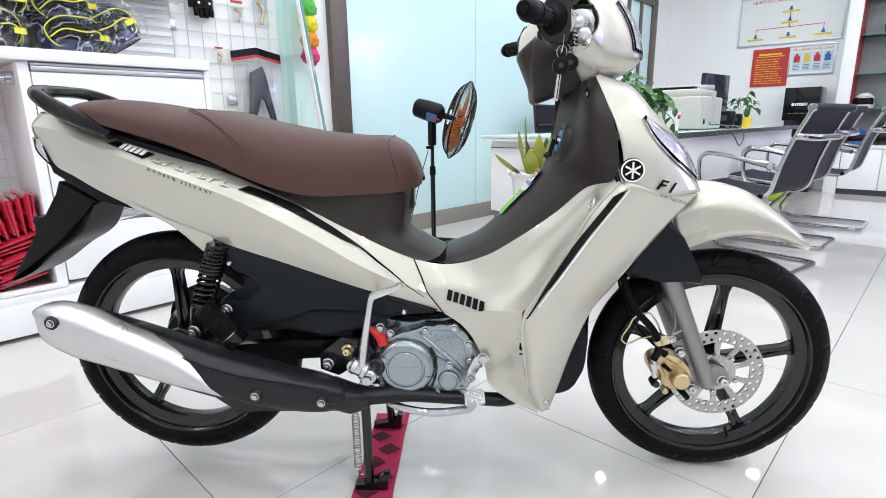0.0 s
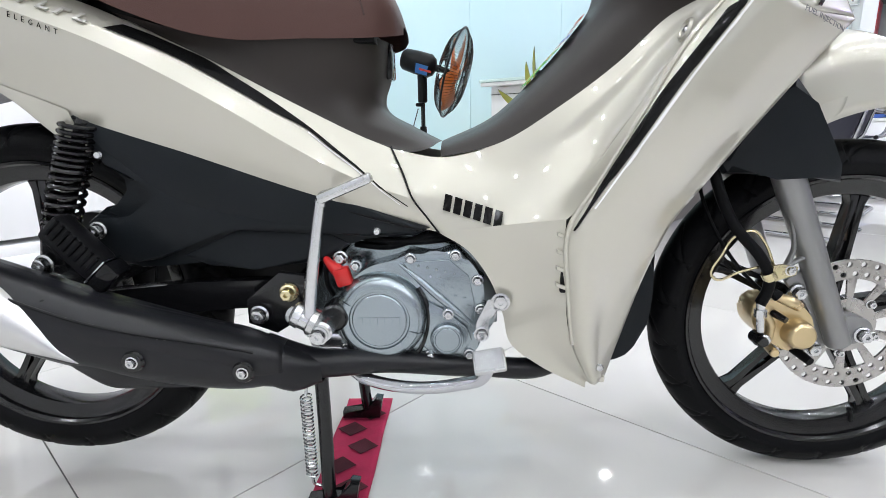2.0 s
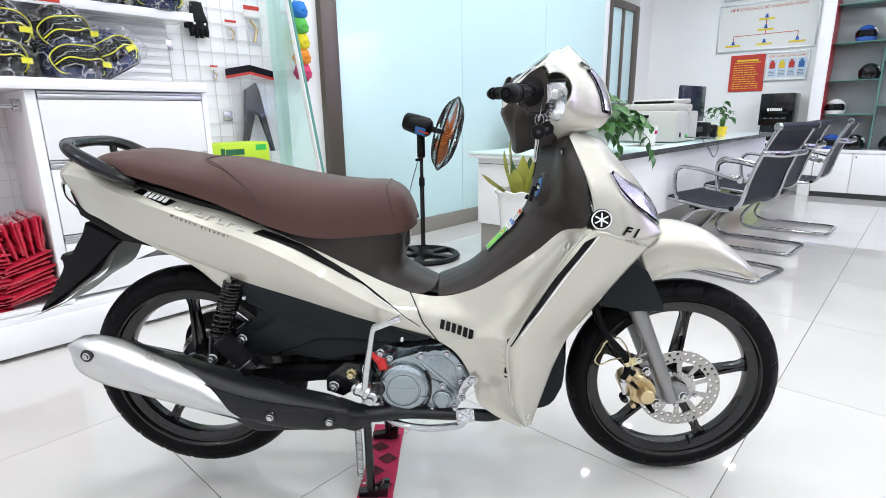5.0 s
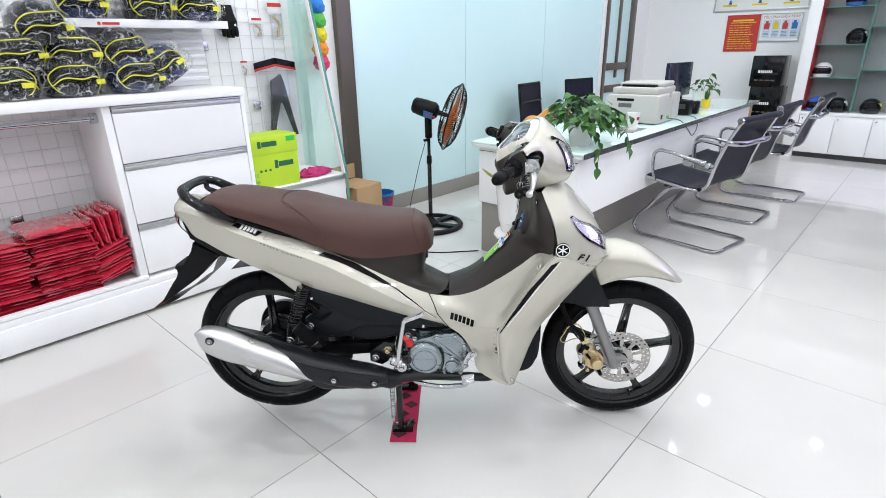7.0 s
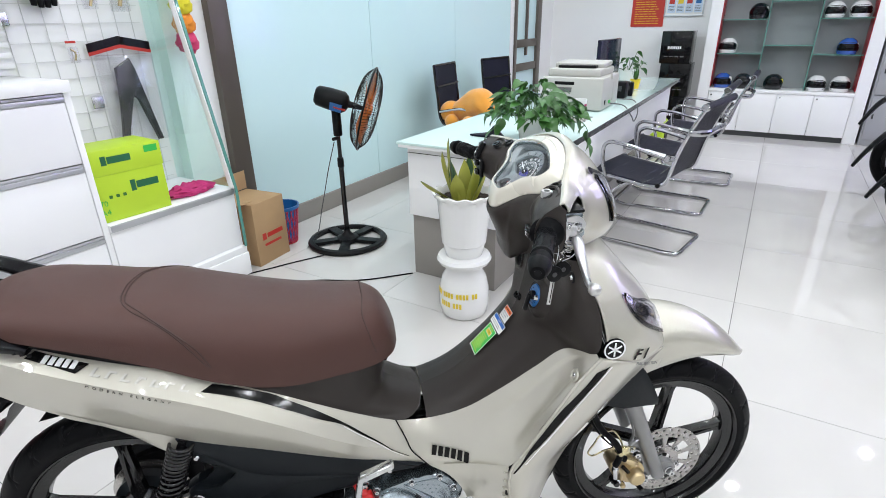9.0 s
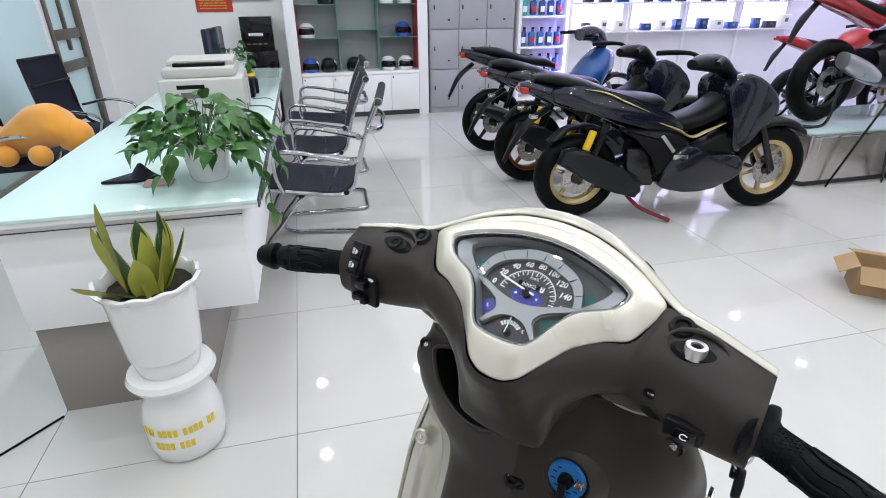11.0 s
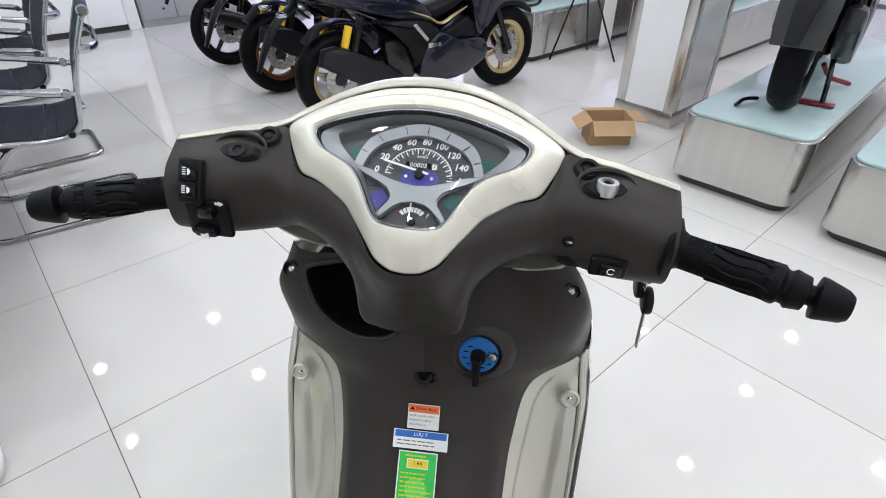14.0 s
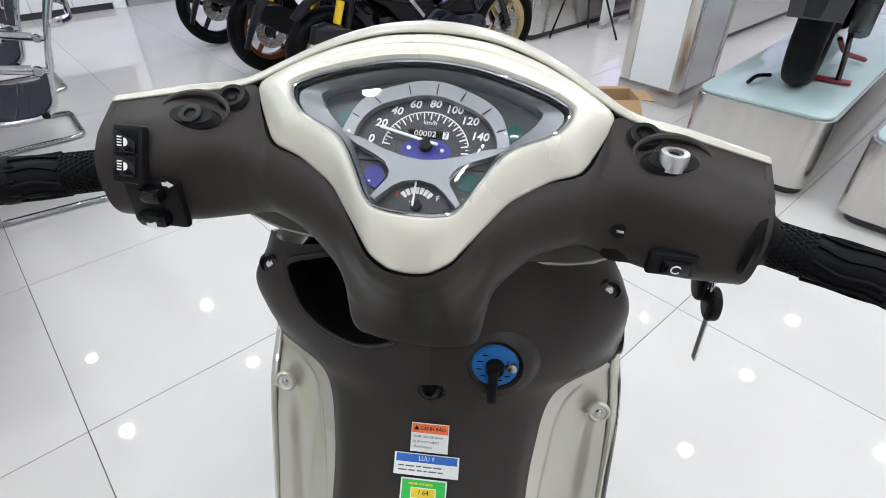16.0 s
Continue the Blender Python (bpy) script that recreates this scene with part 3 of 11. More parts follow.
part("glass_edge", g2, M["glassedge"], ep)


def helmet(shell, x, y, z, turn, bagged=True, label="dark helmet with lime piping in a clear plastic bag", lean=0.0, group="bagged helmets", r=0.125):
    h = thing("helmet", label, "helmet", pose(x, y, z, lean, 0, turn), group)
    prof = [(0, r * 1.0), (0.35 * r, r * 0.95), (0.68 * r, r * 0.76), (0.9 * r, r * 0.45), (r, r * 0.05), (0.99 * r, -0.3 * r), (0.9 * r, -0.62 * r), (0.82 * r, -0.66 * r), (0.8 * r, -0.3 * r)]
    b = lathe(nb(), prof, 28, Matrix.Translation((0, 0, 0.66 * r)) @ Matrix.Diagonal((1.16, 0.98, 1, 1)))
    part("shell", b, shell, h)
    v = nb()
    G = np.array([[(1.19 * r * math.cos(a) * math.cos(e), 1.01 * r * math.sin(a) * math.cos(e), 0.66 * r + 1.02 * r * math.sin(e)) for a in np.linspace(-1.05, 1.05, 18)] for e in np.linspace(-0.35, 0.42, 7)])
    skin(v, G)
    part("visor", v, M["blackgloss"], h)
    rim = [(1.2 * r * math.cos(a) * math.cos(e), 1.02 * r * math.sin(a) * math.cos(e), 0.66 * r + 1.03 * r * math.sin(e)) for a, e in [(-1.15, 0.1), (-0.9, -0.42), (-0.3, -0.5), (0.3, -0.5), (0.9, -0.42), (1.15, 0.1), (0.8, 0.45), (0, 0.52), (-0.8, 0.45)]]
    part("piping", tube(nb(), rim, 0.0026, 6, 60, True), M["lime"] if bagged else M["blackplastic"], h)
    if bagged:
        bb = nb()
        bmesh.ops.create_icosphere(bb, subdivisions=5, radius=1.0)
        for w in bb.verts:
            q = w.co + Vector((x * 9, y * 9, z * 9))
            k = 1.10 + 0.12 * noise.noise(q * 2.3) + 0.17 * abs(noise.noise(q * 4.0)) + 0.13 * abs(noise.noise(q * 8.5)) + 0.05 * abs(noise.noise(q * 19))
            c = w.co * r * k
            w.co = (c.x * 1.18, c.y * 1.12, max(c.z * 0.86 + 0.60 * r, 0.004))
        part("bag", bb, M["film"], h, "clear crinkled plastic bag", None, 25)
        rim2 = [(1.21 * r * math.cos(a) * math.cos(e), 1.03 * r * math.sin(a) * math.cos(e), 0.86 * (0.66 * r + 1.04 * r * math.sin(e))) for a, e in [(-1.0, -0.1), (-0.6, 0.18), (0.0, 0.12), (0.6, 0.2), (1.0, 0.0), (1.25, -0.25)]]
        part("piping", tube(nb(), rim2, 0.0028, 6, 40), M["lime"], h)
        lbl = nb()
        box(lbl, (1.235 * r, 0.35 * r, 0.55 * r), (0.002, 0.045, 0.022), 0, Matrix.Rotation(0.3, 4, "Z"))
        part("sticker", lbl, M["lime"], h)
    return h


for x, y, z, t, ln in ((-1.99, 0.22, 1.137, 10, 0), (-1.99, 0.50, 1.137, -15, 0), (-1.98, 0.74, 1.137, 8, 0), (-2.02, 0.30, 1.262, -8, 0), (-2.03, 0.56, 1.252, 5, 4), (-2.02, 0.79, 1.258, -6, 0), (-2.04, 0.68, 1.368, 15, 6), (-1.98, 1.02, 1.137, 12, 0), (-2.03, 1.01, 1.258, 15, 8), (-2.01, 1.23, 1.185, -14, 30),
                        (-2.13, 0.90, 1.484, -5, 0), (-2.13, 1.21, 1.484, 8, 0), (-2.12, 1.47, 1.484, -10, 0)):
    helmet(M["helmet"] if (int(y * 100) % 3) else M["navyhelmet"], x, y, z, t, lean=ln, r=0.118)

# small goods hung on the grid


def hung(name, label, category, y, z, w, h, build):
    o = thing(name, label, category, pose(-2.275, y, z))
    build(o, w, h)
    return o


def glove_parts(o, w, h):
    part("card", mbox((0.006, 0, h * 0.8), (0.003, w * 0.75, h * 0.3), 0.001), M["paper"], o)
    b = nb()
    tube(b, [(0.018, 0, h * 0.74), (0.020, 0, h * 0.60), (0.022, 0, h * 0.40), (0.022, 0, h * 0.20)], [w * 0.30, w * 0.36, w * 0.50, w * 0.46], 14, flat=0.45)
    for k in range(4):
        yy = (k - 1.5) * w * 0.235
        tube(b, [(0.022, yy, h * 0.24), (0.025, yy * 1.05, h * 0.10), (0.022, yy * 1.05, h * (0.02 if 0 < k < 3 else 0.05))], [w * 0.14, w * 0.135, w * 0.10], 10)
    tube(b, [(0.022, -w * 0.40, h * 0.42), (0.026, -w * 0.60, h * 0.30), (0.026, -w * 0.62, h * 0.20)], [w * 0.15, w * 0.14, w * 0.10], 10)
    for k in range(3):
        part("knuckle_print", mbox((0.042, (k - 1) * w * 0.26, h * 0.30 + (k % 2) * 0.01), (0.004, w * 0.12, h * 0.05), 0.0015), M["whiteink"], o)
    part("glove", b, M["blackplastic"], o, "black riding glove")


def pack_parts(o, w, h):
    part("card", mbox((0.004, 0, h * 0.82), (0.002, w, h * 0.3), 0.001), M["paper"], o)
    part("stripe", mbox((0.0062, 0, h * 0.9), (0.0015, w, h * 0.1)), M["redprint"], o)
    part("pouch", mbox((0.012, 0, h * 0.35), (0.018, w * 0.95, h * 0.7), 0.006), M["pouchfilm"], o)
    part("item", tube(nb(), [(0.012, -w * 0.2, h * 0.6), (0.012, w * 0.15, h * 0.45), (0.012, 0, h * 0.1)], w * 0.1, 8), M["gold"], o)


def mudguard_parts(o, w, h):
    hd = nb()
    for s in (-1, 1):
        prism(hd, [(0, h * 1.0), (s * w * 0.6, h * 0.94), (s * w * 0.6, h * 0.86), (0, h * 0.92)], 0.008, 0.012, "x")
    part("header", hd, M["blackgloss"], o, "black and red header card")
    st = nb()
    for s in (-1, 1):
        prism(st, [(0, h * 0.925), (s * w * 0.6, h * 0.865), (s * w * 0.6, h * 0.835), (0, h * 0.895)], 0.0125, 0.0145, "x")
    part("header_stripe", st, M["redprint"], o)
    b = nb()
    prism(b, [(-0.045 * w / 0.2, h * 0.72), (0.02, h * 0.8), (0.035, h * 0.7), (0.075, h * 0.3), (0.11, 0.0), (0.085, 0.0), (0.03, h * 0.42), (-0.005, h * 0.48), (-0.05, h * 0.2), (-0.075, 0.0), (-0.105, 0.02), (-0.07, h * 0.4)], 0.015, 0.04, "x", 0.006)
    part("guard", b, M["greypaint"], o, "grey plastic fender extension")
    part("bag", mbox((0.03, 0, h * 0.42), (0.05, w * 1.05, h * 0.84), 0.01), M["pouchfilm"], o)


hung("riding_gloves", "black riding gloves hung on a card", "gloves", 1.73, 1.40, 0.11, 0.26, glove_parts)
hung("blister_pack", "small spare part in a carded pouch", "spare part", 1.93, 1.40, 0.07, 0.13, pack_parts)
hung("blister_pack", "golden lever in a carded pouch", "spare part", 2.07, 1.39, 0.10, 0.24, pack_parts)
hung("blister_pack", "small orange bottle in a carded pouch", "spare part", 1.80, 1.17, 0.045, 0.10, pack_parts)
hung("fender_extension", "grey fender extension in a bag with black header", "spare part", 2.02, 0.76, 0.26, 0.52, mudguard_parts)
du = thing("feather_duster", "rainbow coloured fluffy duster", "duster", pose(-2.12, 2.30, 1.18))
for k, c in enumerate(((0.6, 0.05, 0.15), (0.75, 0.25, 0.03), (0.7, 0.6, 0.03), (0.1, 0.45, 0.08), (0.03, 0.2, 0.6))):
    b = nb()
    bmesh.ops.create_icosphere(b, subdivisions=3, radius=0.055)
    for v in b.verts:
        v.co *= 1 + 0.25 * noise.noise(v.co * 60)
    part("fluff", b, mat("duster_fluff", c, 0.9, 0, 0.2, 40, 0.8, 200), du, "", pose(0, 0, 0.06 + k * 0.09))
part("stick", cyl(nb(), (0, 0, -0.05), (0, 0, 0.75), 0.008), M["white"], du)

# lime carton and pink cloth on the low cabinet top
lb = thing("paper_carton", "lime green copier paper carton", "carton", pose(-1.96, 1.70, 0.521, 0, 0, -4))
part("body", mbox((0, 0, 0.145), (0.22, 0.315, 0.29), 0.004), M["limebox"], lb)
part("lid", mbox((0, 0, 0.262), (0.228, 0.323, 0.11), 0.004), M["limebox"], lb)
for c, s in (((0.1146, -0.03, 0.27), (0.001, 0.10, 0.03)), ((0.1146, -0.095, 0.27), (0.001, 0.022, 0.04)), ((0.1106, 0.07, 0.14), (0.001, 0.10, 0.032)), ((0.1106, 0.005, 0.14), (0.001, 0.022, 0.05))):
    part("print", mbox(c, s), mat("dark_green_print", (0.01, 0.12, 0.05), 0.5), lb)
part("print", mbox((0.1146, 0.115, 0.29), (0.001, 0.06, 0.03), 0), M["greenprint"], lb)
for k in range(3):
    part("print", mbox((0.1106, -0.10 + k * 0.03, 0.11), (0.001, 0.014, 0.014)), mat("dark_green_print", (0.03, 0.15, 0.02), 0.5), lb)
w70 = letters("70", 0.035, 0.0005)
part("print", w70, M["greenprint"], lb, "", Matrix.Translation((0.1112, -0.135, 0.085)) @ pose(0, 0, 0, 90, 0, 90))
wa4 = letters("A4", 0.035, 0.0005)
part("print", wa4, M["greenprint"], lb, "", Matrix.Translation((0.1112, -0.135, 0.045)) @ pose(0, 0, 0, 90, 0, 90))
pc = thing("folded_cloth", "crumpled magenta gloves on the cabinet top", "cloth", pose(-1.93, 2.02, 0.521))
b = nb()
bmesh.ops.create_icosphere(b, subdivisions=4, radius=1)
for v in b.verts:
    k = 1 + 0.35 * noise.noise(v.co * 3)
    v.co = (v.co.x * 0.06 * k, v.co.y * 0.13 * k, max(0, v.co.z * 0.03 * (1 + 0.8 * noise.noise(v.co * 5)) + 0.02))
part("cloth", b, M["pink"], pc)

# stacks of red jackets in plastic film


def jacket_stack(x, y, n, w, d, seed, tilt=0):
    rnd = random.Random(seed)
    z = 0.187
    for k in range(n):
        h = 0.015 + 0.006 * rnd.random()
        o = thing("folded_jacket", "folded red jacket in clear film on a stack", "jacket", pose(x + rnd.uniform(-0.02, 0.02), y + rnd.uniform(-0.02, 0.02), z, 0, 0, rnd.uniform(-4, 4)), "stacked red jackets")
        b = nb()
        bmesh.ops.create_grid(b, x_segments=16, y_segments=18, size=0.5)
        r = bmesh.ops.extrude_face_region(b, geom=b.faces[:])
        top = [v for v in r["geom"] if isinstance(v, bmesh.types.BMVert)]
        tops = set(top)
        for v in b.verts:
            ex, ey = abs(v.co.x) * 2, abs(v.co.y) * 2
            e = max(ex, ey)
            zz = h * (1.0 - 0.55 * e ** 6) + 0.007 * noise.noise(Vector((v.co.x * 7, v.co.y * 9, k * 0.4 + seed))) + 0.004 * noise.noise(Vector((v.co.x * 20, v.co.y * 26, k * 3.1))) if v in tops else 0.003 * (1 + noise.noise(v.co * 5))
            sag = 1 + 0.05 * noise.noise(Vector((v.co.y * 8, k, seed)))
            v.co = (v.co.x * d * sag, v.co.y * w * sag, max(0, zz))
        bmesh.ops.recalc_face_normals(b, faces=b.faces[:])
        part("cloth", b, M["redwrap"], o, "", None, 60)
        z += h * 0.93
    return z


jacket_stack(-2.02, 0.16, 20, 0.40, 0.32, 1)
zt = jacket_stack(-2.02, 0.50, 21, 0.27, 0.32, 3)
# a leaning heap of folded jackets beside the drawers
def jacket_pad(w, d, h, seed):
    b = nb()
    bmesh.ops.create_grid(b, x_segments=22, y_segments=18, size=0.5)
    r = bmesh.ops.extrude_face_region(b, geom=b.faces[:])
    tops = {v for v in r["geom"] if isinstance(v, bmesh.types.BMVert)}
    for v in b.verts:
        e = max(abs(v.co.x), abs(v.co.y)) * 2
        q = Vector((v.co.x * 6, v.co.y * 6, seed * 3.7))
        half = h * 0.5 * math.sqrt(max(0.06, 1 - e ** 5)) * (1 + 0.5 * noise.noise(q) + 0.35 * abs(noise.noise(q * 2.7)))
        slip = 1 + 0.05 * noise.noise(Vector((v.co.y * 7, v.co.x * 7, seed)))
        v.co = (v.co.x * d * slip, v.co.y * w * slip, h * 0.5 + (half if v in tops else -half))
    bmesh.ops.recalc_face_normals(b, faces=b.faces[:])
    return b


for k in range(9):
    o = thing("folded_jacket", "folded red jacket in film in a leaning heap", "jacket", pose(-2.01 + 0.012 * (k % 3 - 1), 0.705 + 0.006 * (k % 2), 0.194 + 0.0215 * k + 0.022, 13 + 2 * (k % 3), 0, 3 * (k % 3 - 1)), "stacked red jackets")
    part("cloth", jacket_pad(0.175, 0.31, 0.026, 40 + k), M["redwrap"], o, "", None, 60)
for k in range(7):
    o = thing("folded_jacket", "folded red jacket in film standing on edge", "jacket", pose(-2.01 + 0.01 * (k % 2), 0.648 + k * 0.0235, 0.475 + 0.006 * (k % 3) + 0.004 * k, 102 - 2.5 * k, 0, 2 * (k % 3 - 1)), "stacked red jackets")
    part("cloth", jacket_pad(0.155, 0.31, 0.026, 60 + k), M["redwrap"], o, "", None, 60)

# ---- the motorbike on its centre stand ----
BIKE = pose(-0.026, 1.232, 0, 0, 0, 41.0)
bike = thing("motorbike", "champagne beige underbone motorbike with brown seat on its centre stand", "motorbike", BIKE)
FC, RC = (0.638, 0, 0.277), (-0.617, 0, 0.315)
YAX = Matrix.Rotation(radians(90), 4, "X")  # turns a lathe's z axis to -y


def bolt(name, x, y, z, r, parent, side=-1, material=None, depth=0.008, label=""):
    """A flanged hexagon bolt whose head looks sideways."""
    m = Matrix.Translation((x, y, z)) @ (YAX if side < 0 else YAX.inverted())
    b = lathe(nb(), [(0, 0), (r * 1.45, 0), (r * 1.45, depth * 0.2), (r * 1.15, depth * 0.3)], 18)
    lathe(b, [(r, depth * 0.25), (r, depth * 0.95), (r * 0.85, depth), (r * 0.4, depth), (r * 0.35, depth * 0.7), (0, depth * 0.7)], 6)
    return part(name, b, material or M["zinc"], parent, label, m, 30)


def tyre_mesh(R, half, inner, pitch=22, seg=240):
    """A road tyre: sweeping grooves from the crown to the shoulders, fine rings on the sidewalls."""
    prof = [(inner, -half * 0.72), (inner + 0.006, -half * 0.86), (inner + 0.018, -half * 0.98), (R - 0.034, -half), (R - 0.027, -half * 0.95), (R - 0.020, -half * 0.86), (R - 0.0135, -half * 0.74), (R - 0.008, -half * 0.6), (R - 0.0045, -half * 0.45), (R - 0.002, -half * 0.3), (R - 0.0005, -half * 0.14), (R, 0)]
    prof = np.array(spl([(r, 0, y) for r, y in prof] + [(r, 0, -y) for r, y in prof[-2::-1]], 63))
    b, rings, p = nb(), [], 2 * math.pi / pitch
    for k, (r, _, y) in enumerate(prof):
        u = (R - r) / 0.040 if R - r < 0.040 else 1.5  # 0 at the crown, 1 at the shoulder's foot
        v = min(1.0, abs(y) / half)
        side = 0.5 if y > 0 else 0.0
        ring = []
        for i in range(seg):
            a = 2 * math.pi * i / seg
            cut = 0.0
            if u < 1.0 and v > 0.10:
                d1 = abs(((a / p + side - 0.9 * v ** 1.4 + 0.5) % 1.0) - 0.5) * p * R
                cut = math.exp(-(d1 / 0.0032) ** 2)
                if v > 0.45:
                    d2 = abs(((a / p + side + 0.5 - 0.55 * v + 0.35 * v ** 3 + 0.5) % 1.0) - 0.5) * p * R
                    cut = max(cut, math.exp(-(d2 / 0.0026) ** 2))
                cut *= min(1.0, (v - 0.10) * 8) * min(1.0, (1.0 - u) * 4)
            rr = r - 0.0042 * cut + (0.0006 if u > 1.2 and k % 4 == 0 else 0.0)
            ring.append(b.verts.new((rr * math.cos(a), y * (1 - 0.02 * cut), rr * math.sin(a))))
        rings.append(ring)
    for a, c in zip(rings, rings[1:]):
        for i in range(seg):
            j = (i + 1) % seg
            b.faces.new((a[i], a[j], c[j], c[i]))
    bmesh.ops.recalc_face_normals(b, faces=b.faces[:])
    return b


def rim_mesh(ro, w, seg=96):
    prof = [(ro + 0.004, -w), (ro, -w * 1.04), (ro - 0.004, -w * 0.98), (ro - 0.006, -w * 0.80), (ro - 0.022, -w * 0.66), (ro - 0.029, -w * 0.58), (ro - 0.031, -w * 0.40), (ro - 0.031, 0)]
    prof = prof + [(r, -y) for r, y in prof[-2::-1]]
    back = [(ro + 0.004, w * 0.86), (ro - 0.008, w * 0.6), (ro - 0.02, 0), (ro - 0.008, -w * 0.6), (ro + 0.004, -w * 0.86)]
    return lathe(nb(), prof + back, seg, YAX, True)


def spoke_mesh(a, r0, r1, w0, w1, t, twin=True):
    """One cast spoke in the wheel's plane: two ribs and a thin web."""
    b = nb()
    c, s = math.cos(a), math.sin(a)
    m = Matrix(((c, 0, -s, 0), (0, 1, 0, 0), (s, 0, c, 0), (0, 0, 0, 1)))
    if twin:
        for k in (-1, 1):
            prism(b, [(r0, k * w0 * 0.5), (r1 * 0.62, k * w1 * 0.52), (r1 * 0.9, k * w1 * 0.36), (r1, k * w1 * 0.75), (r1, 0), (r1 * 0.86, 0), (r1 * 0.62, k * w1 * 0.20), (r0, k * w0 * 0.18)], -t, t, "y", 0.002, m)
        prism(b, [(r0, -w0 * 0.4), (r0, w0 * 0.4), (r1 * 0.6, w1 * 0.2), (r1 * 0.6, -w1 * 0.2)], -t * 0.45, t * 0.45, "y", 0.001, m)
    else:
        prism(b, [(r0, -w0 * 0.5), (r0, w0 * 0.5), (r1, w1 * 0.5), (r1, -w1 * 0.5)], -t, t, "y", 0.002, m)
    return b


def wheel(parent, name, c, R, half, rim_r, rim_w, rim_mat, spokes, a0, hub_r, twin=True, spoke_mat=None, seg=120):
    w = part(name, rim_mesh(rim_r, rim_w), rim_mat, parent, "", Matrix.Translation(c))
    part("tyre", tyre_mesh(R, half, rim_r - 0.002, 22, seg), M["rubber"], w, "black treaded rubber tyre", None, 30)
    for sd in (-1, 1):
        part("rim_lip", lathe(nb(), [(rim_r - 0.006, sd * rim_w * 0.98), (rim_r - 0.003, sd * (rim_w + 0.004)), (rim_r + 0.001, sd * (rim_w + 0.005)), (rim_r + 0.004, sd * (rim_w + 0.001))], 96, YAX.inverted()), rim_mat, w)
    for k in range(spokes):
        part("spoke", spoke_mesh(radians(a0 + 360 * k / spokes), hub_r * 0.8, rim_r - 0.027, 0.034, 0.024, 0.010, twin), spoke_mat or rim_mat, w)
    part("hub", lathe(nb(), [(0, -0.045), (hub_r * 0.7, -0.045), (hub_r, -0.035), (hub_r, 0.035), (hub_r * 0.7, 0.045), (0, 0.045)], 32, YAX), spoke_mat or rim_mat, w)
    return w


def disc_mesh(ri, ro, t, holes):
    """A brake disc ring with two rows of drilled holes."""
    b = nb()
    mid = (ri + ro) / 2
    for row, (a, c) in enumerate(((ri, mid), (mid, ro))):
        for k in range(holes):
            t0, t1 = 2 * math.pi * (k + 0.5 * row) / holes, 2 * math.pi * (k + 1 + 0.5 * row) / holes
            tm, rm, hr = (t0 + t1) / 2, (a + c) / 2, 0.0042
            rect = [(a, t0), (a, tm), (a, t1), (rm, t1), (c, t1), (c, tm), (c, t0), (rm, t0)]
            for y in (-t / 2, t / 2):
                o = [b.verts.new((r * math.cos(q), y, r * math.sin(q))) for r, q in rect]
                n = []
                for r, q in rect:
                    dr, dq = (r - rm), (q - tm) * rm
                    L = math.hypot(dr, dq)
                    r2, q2 = rm + dr / L * hr, tm + dq / L * hr / rm
                    n.append(b.verts.new((r2 * math.cos(q2), y, r2 * math.sin(q2))))
                for i in range(8):
                    j = (i + 1) % 8
                    b.faces.new((o[i], o[j], n[j], n[i]))
    for r in (ri, ro):
        seg = 96
        ring = [[b.verts.new((r * math.cos(2 * math.pi * i / seg), y, r * math.sin(2 * math.pi * i / seg))) for i in range(seg)] for y in (-t / 2, t / 2)]
        for i in range(seg):
            j = (i + 1) % seg
            b.faces.new((ring[0][i], ring[0][j], ring[1][j], ring[1][i]))
    return b


# wheels
fw = wheel(bike, "front_wheel", FC, 0.275, 0.037, 0.223, 0.028, M["blackmetal"], 5, 83, 0.036, seg=560)
dsc = part("brake_disc", disc_mesh(0.074, 0.104, 0.0036, 30), M["disc"], fw, "drilled steel brake disc", Matrix.Translation((0, -0.062, 0)))
for k in range(10):
    part("disc_arm", spoke_mesh(radians(20 + 36 * k), 0.04, 0.077, 0.010, 0.016, 0.002, False), M["disc"], fw, "", Matrix.Translation((0, -0.062, 0)))
part("disc_carrier", lathe(nb(), [(0.022, -0.0645), (0.043, -0.0645), (0.043, -0.058), (0.022, -0.058)], 40, YAX.inverted(), True), M["disc"], fw)
for k in range(5):
    a = radians(50 + 72 * k)
    bolt("disc_bolt", 0.045 * math.cos(a), -0.064, 0.045 * math.sin(a), 0.005, fw)
part("valve", tube(nb(), [(0.06, -0.028, -0.185), (0.055, -0.032, -0.172), (0.05, -0.034, -0.160)], 0.004, 8), M["rubber"], fw)
rw = wheel(bike, "rear_wheel", RC, 0.283, 0.042, 0.225, 0.031, M["blackmetal"], 5, 20, 0.05, seg=560)
part("brake_drum", lathe(nb(), [(0, -0.055), (0.055, -0.055), (0.068, -0.045), (0.07, -0.02), (0.03, 0.0)], 40, YAX), M["darkcover"], rw)
part("rear_sprocket", lathe(nb(), [(0.03, 0.05), (0.085, 0.05), (0.085, 0.055), (0.03, 0.055)], 40, YAX.inverted(), True), M["steel"], rw)

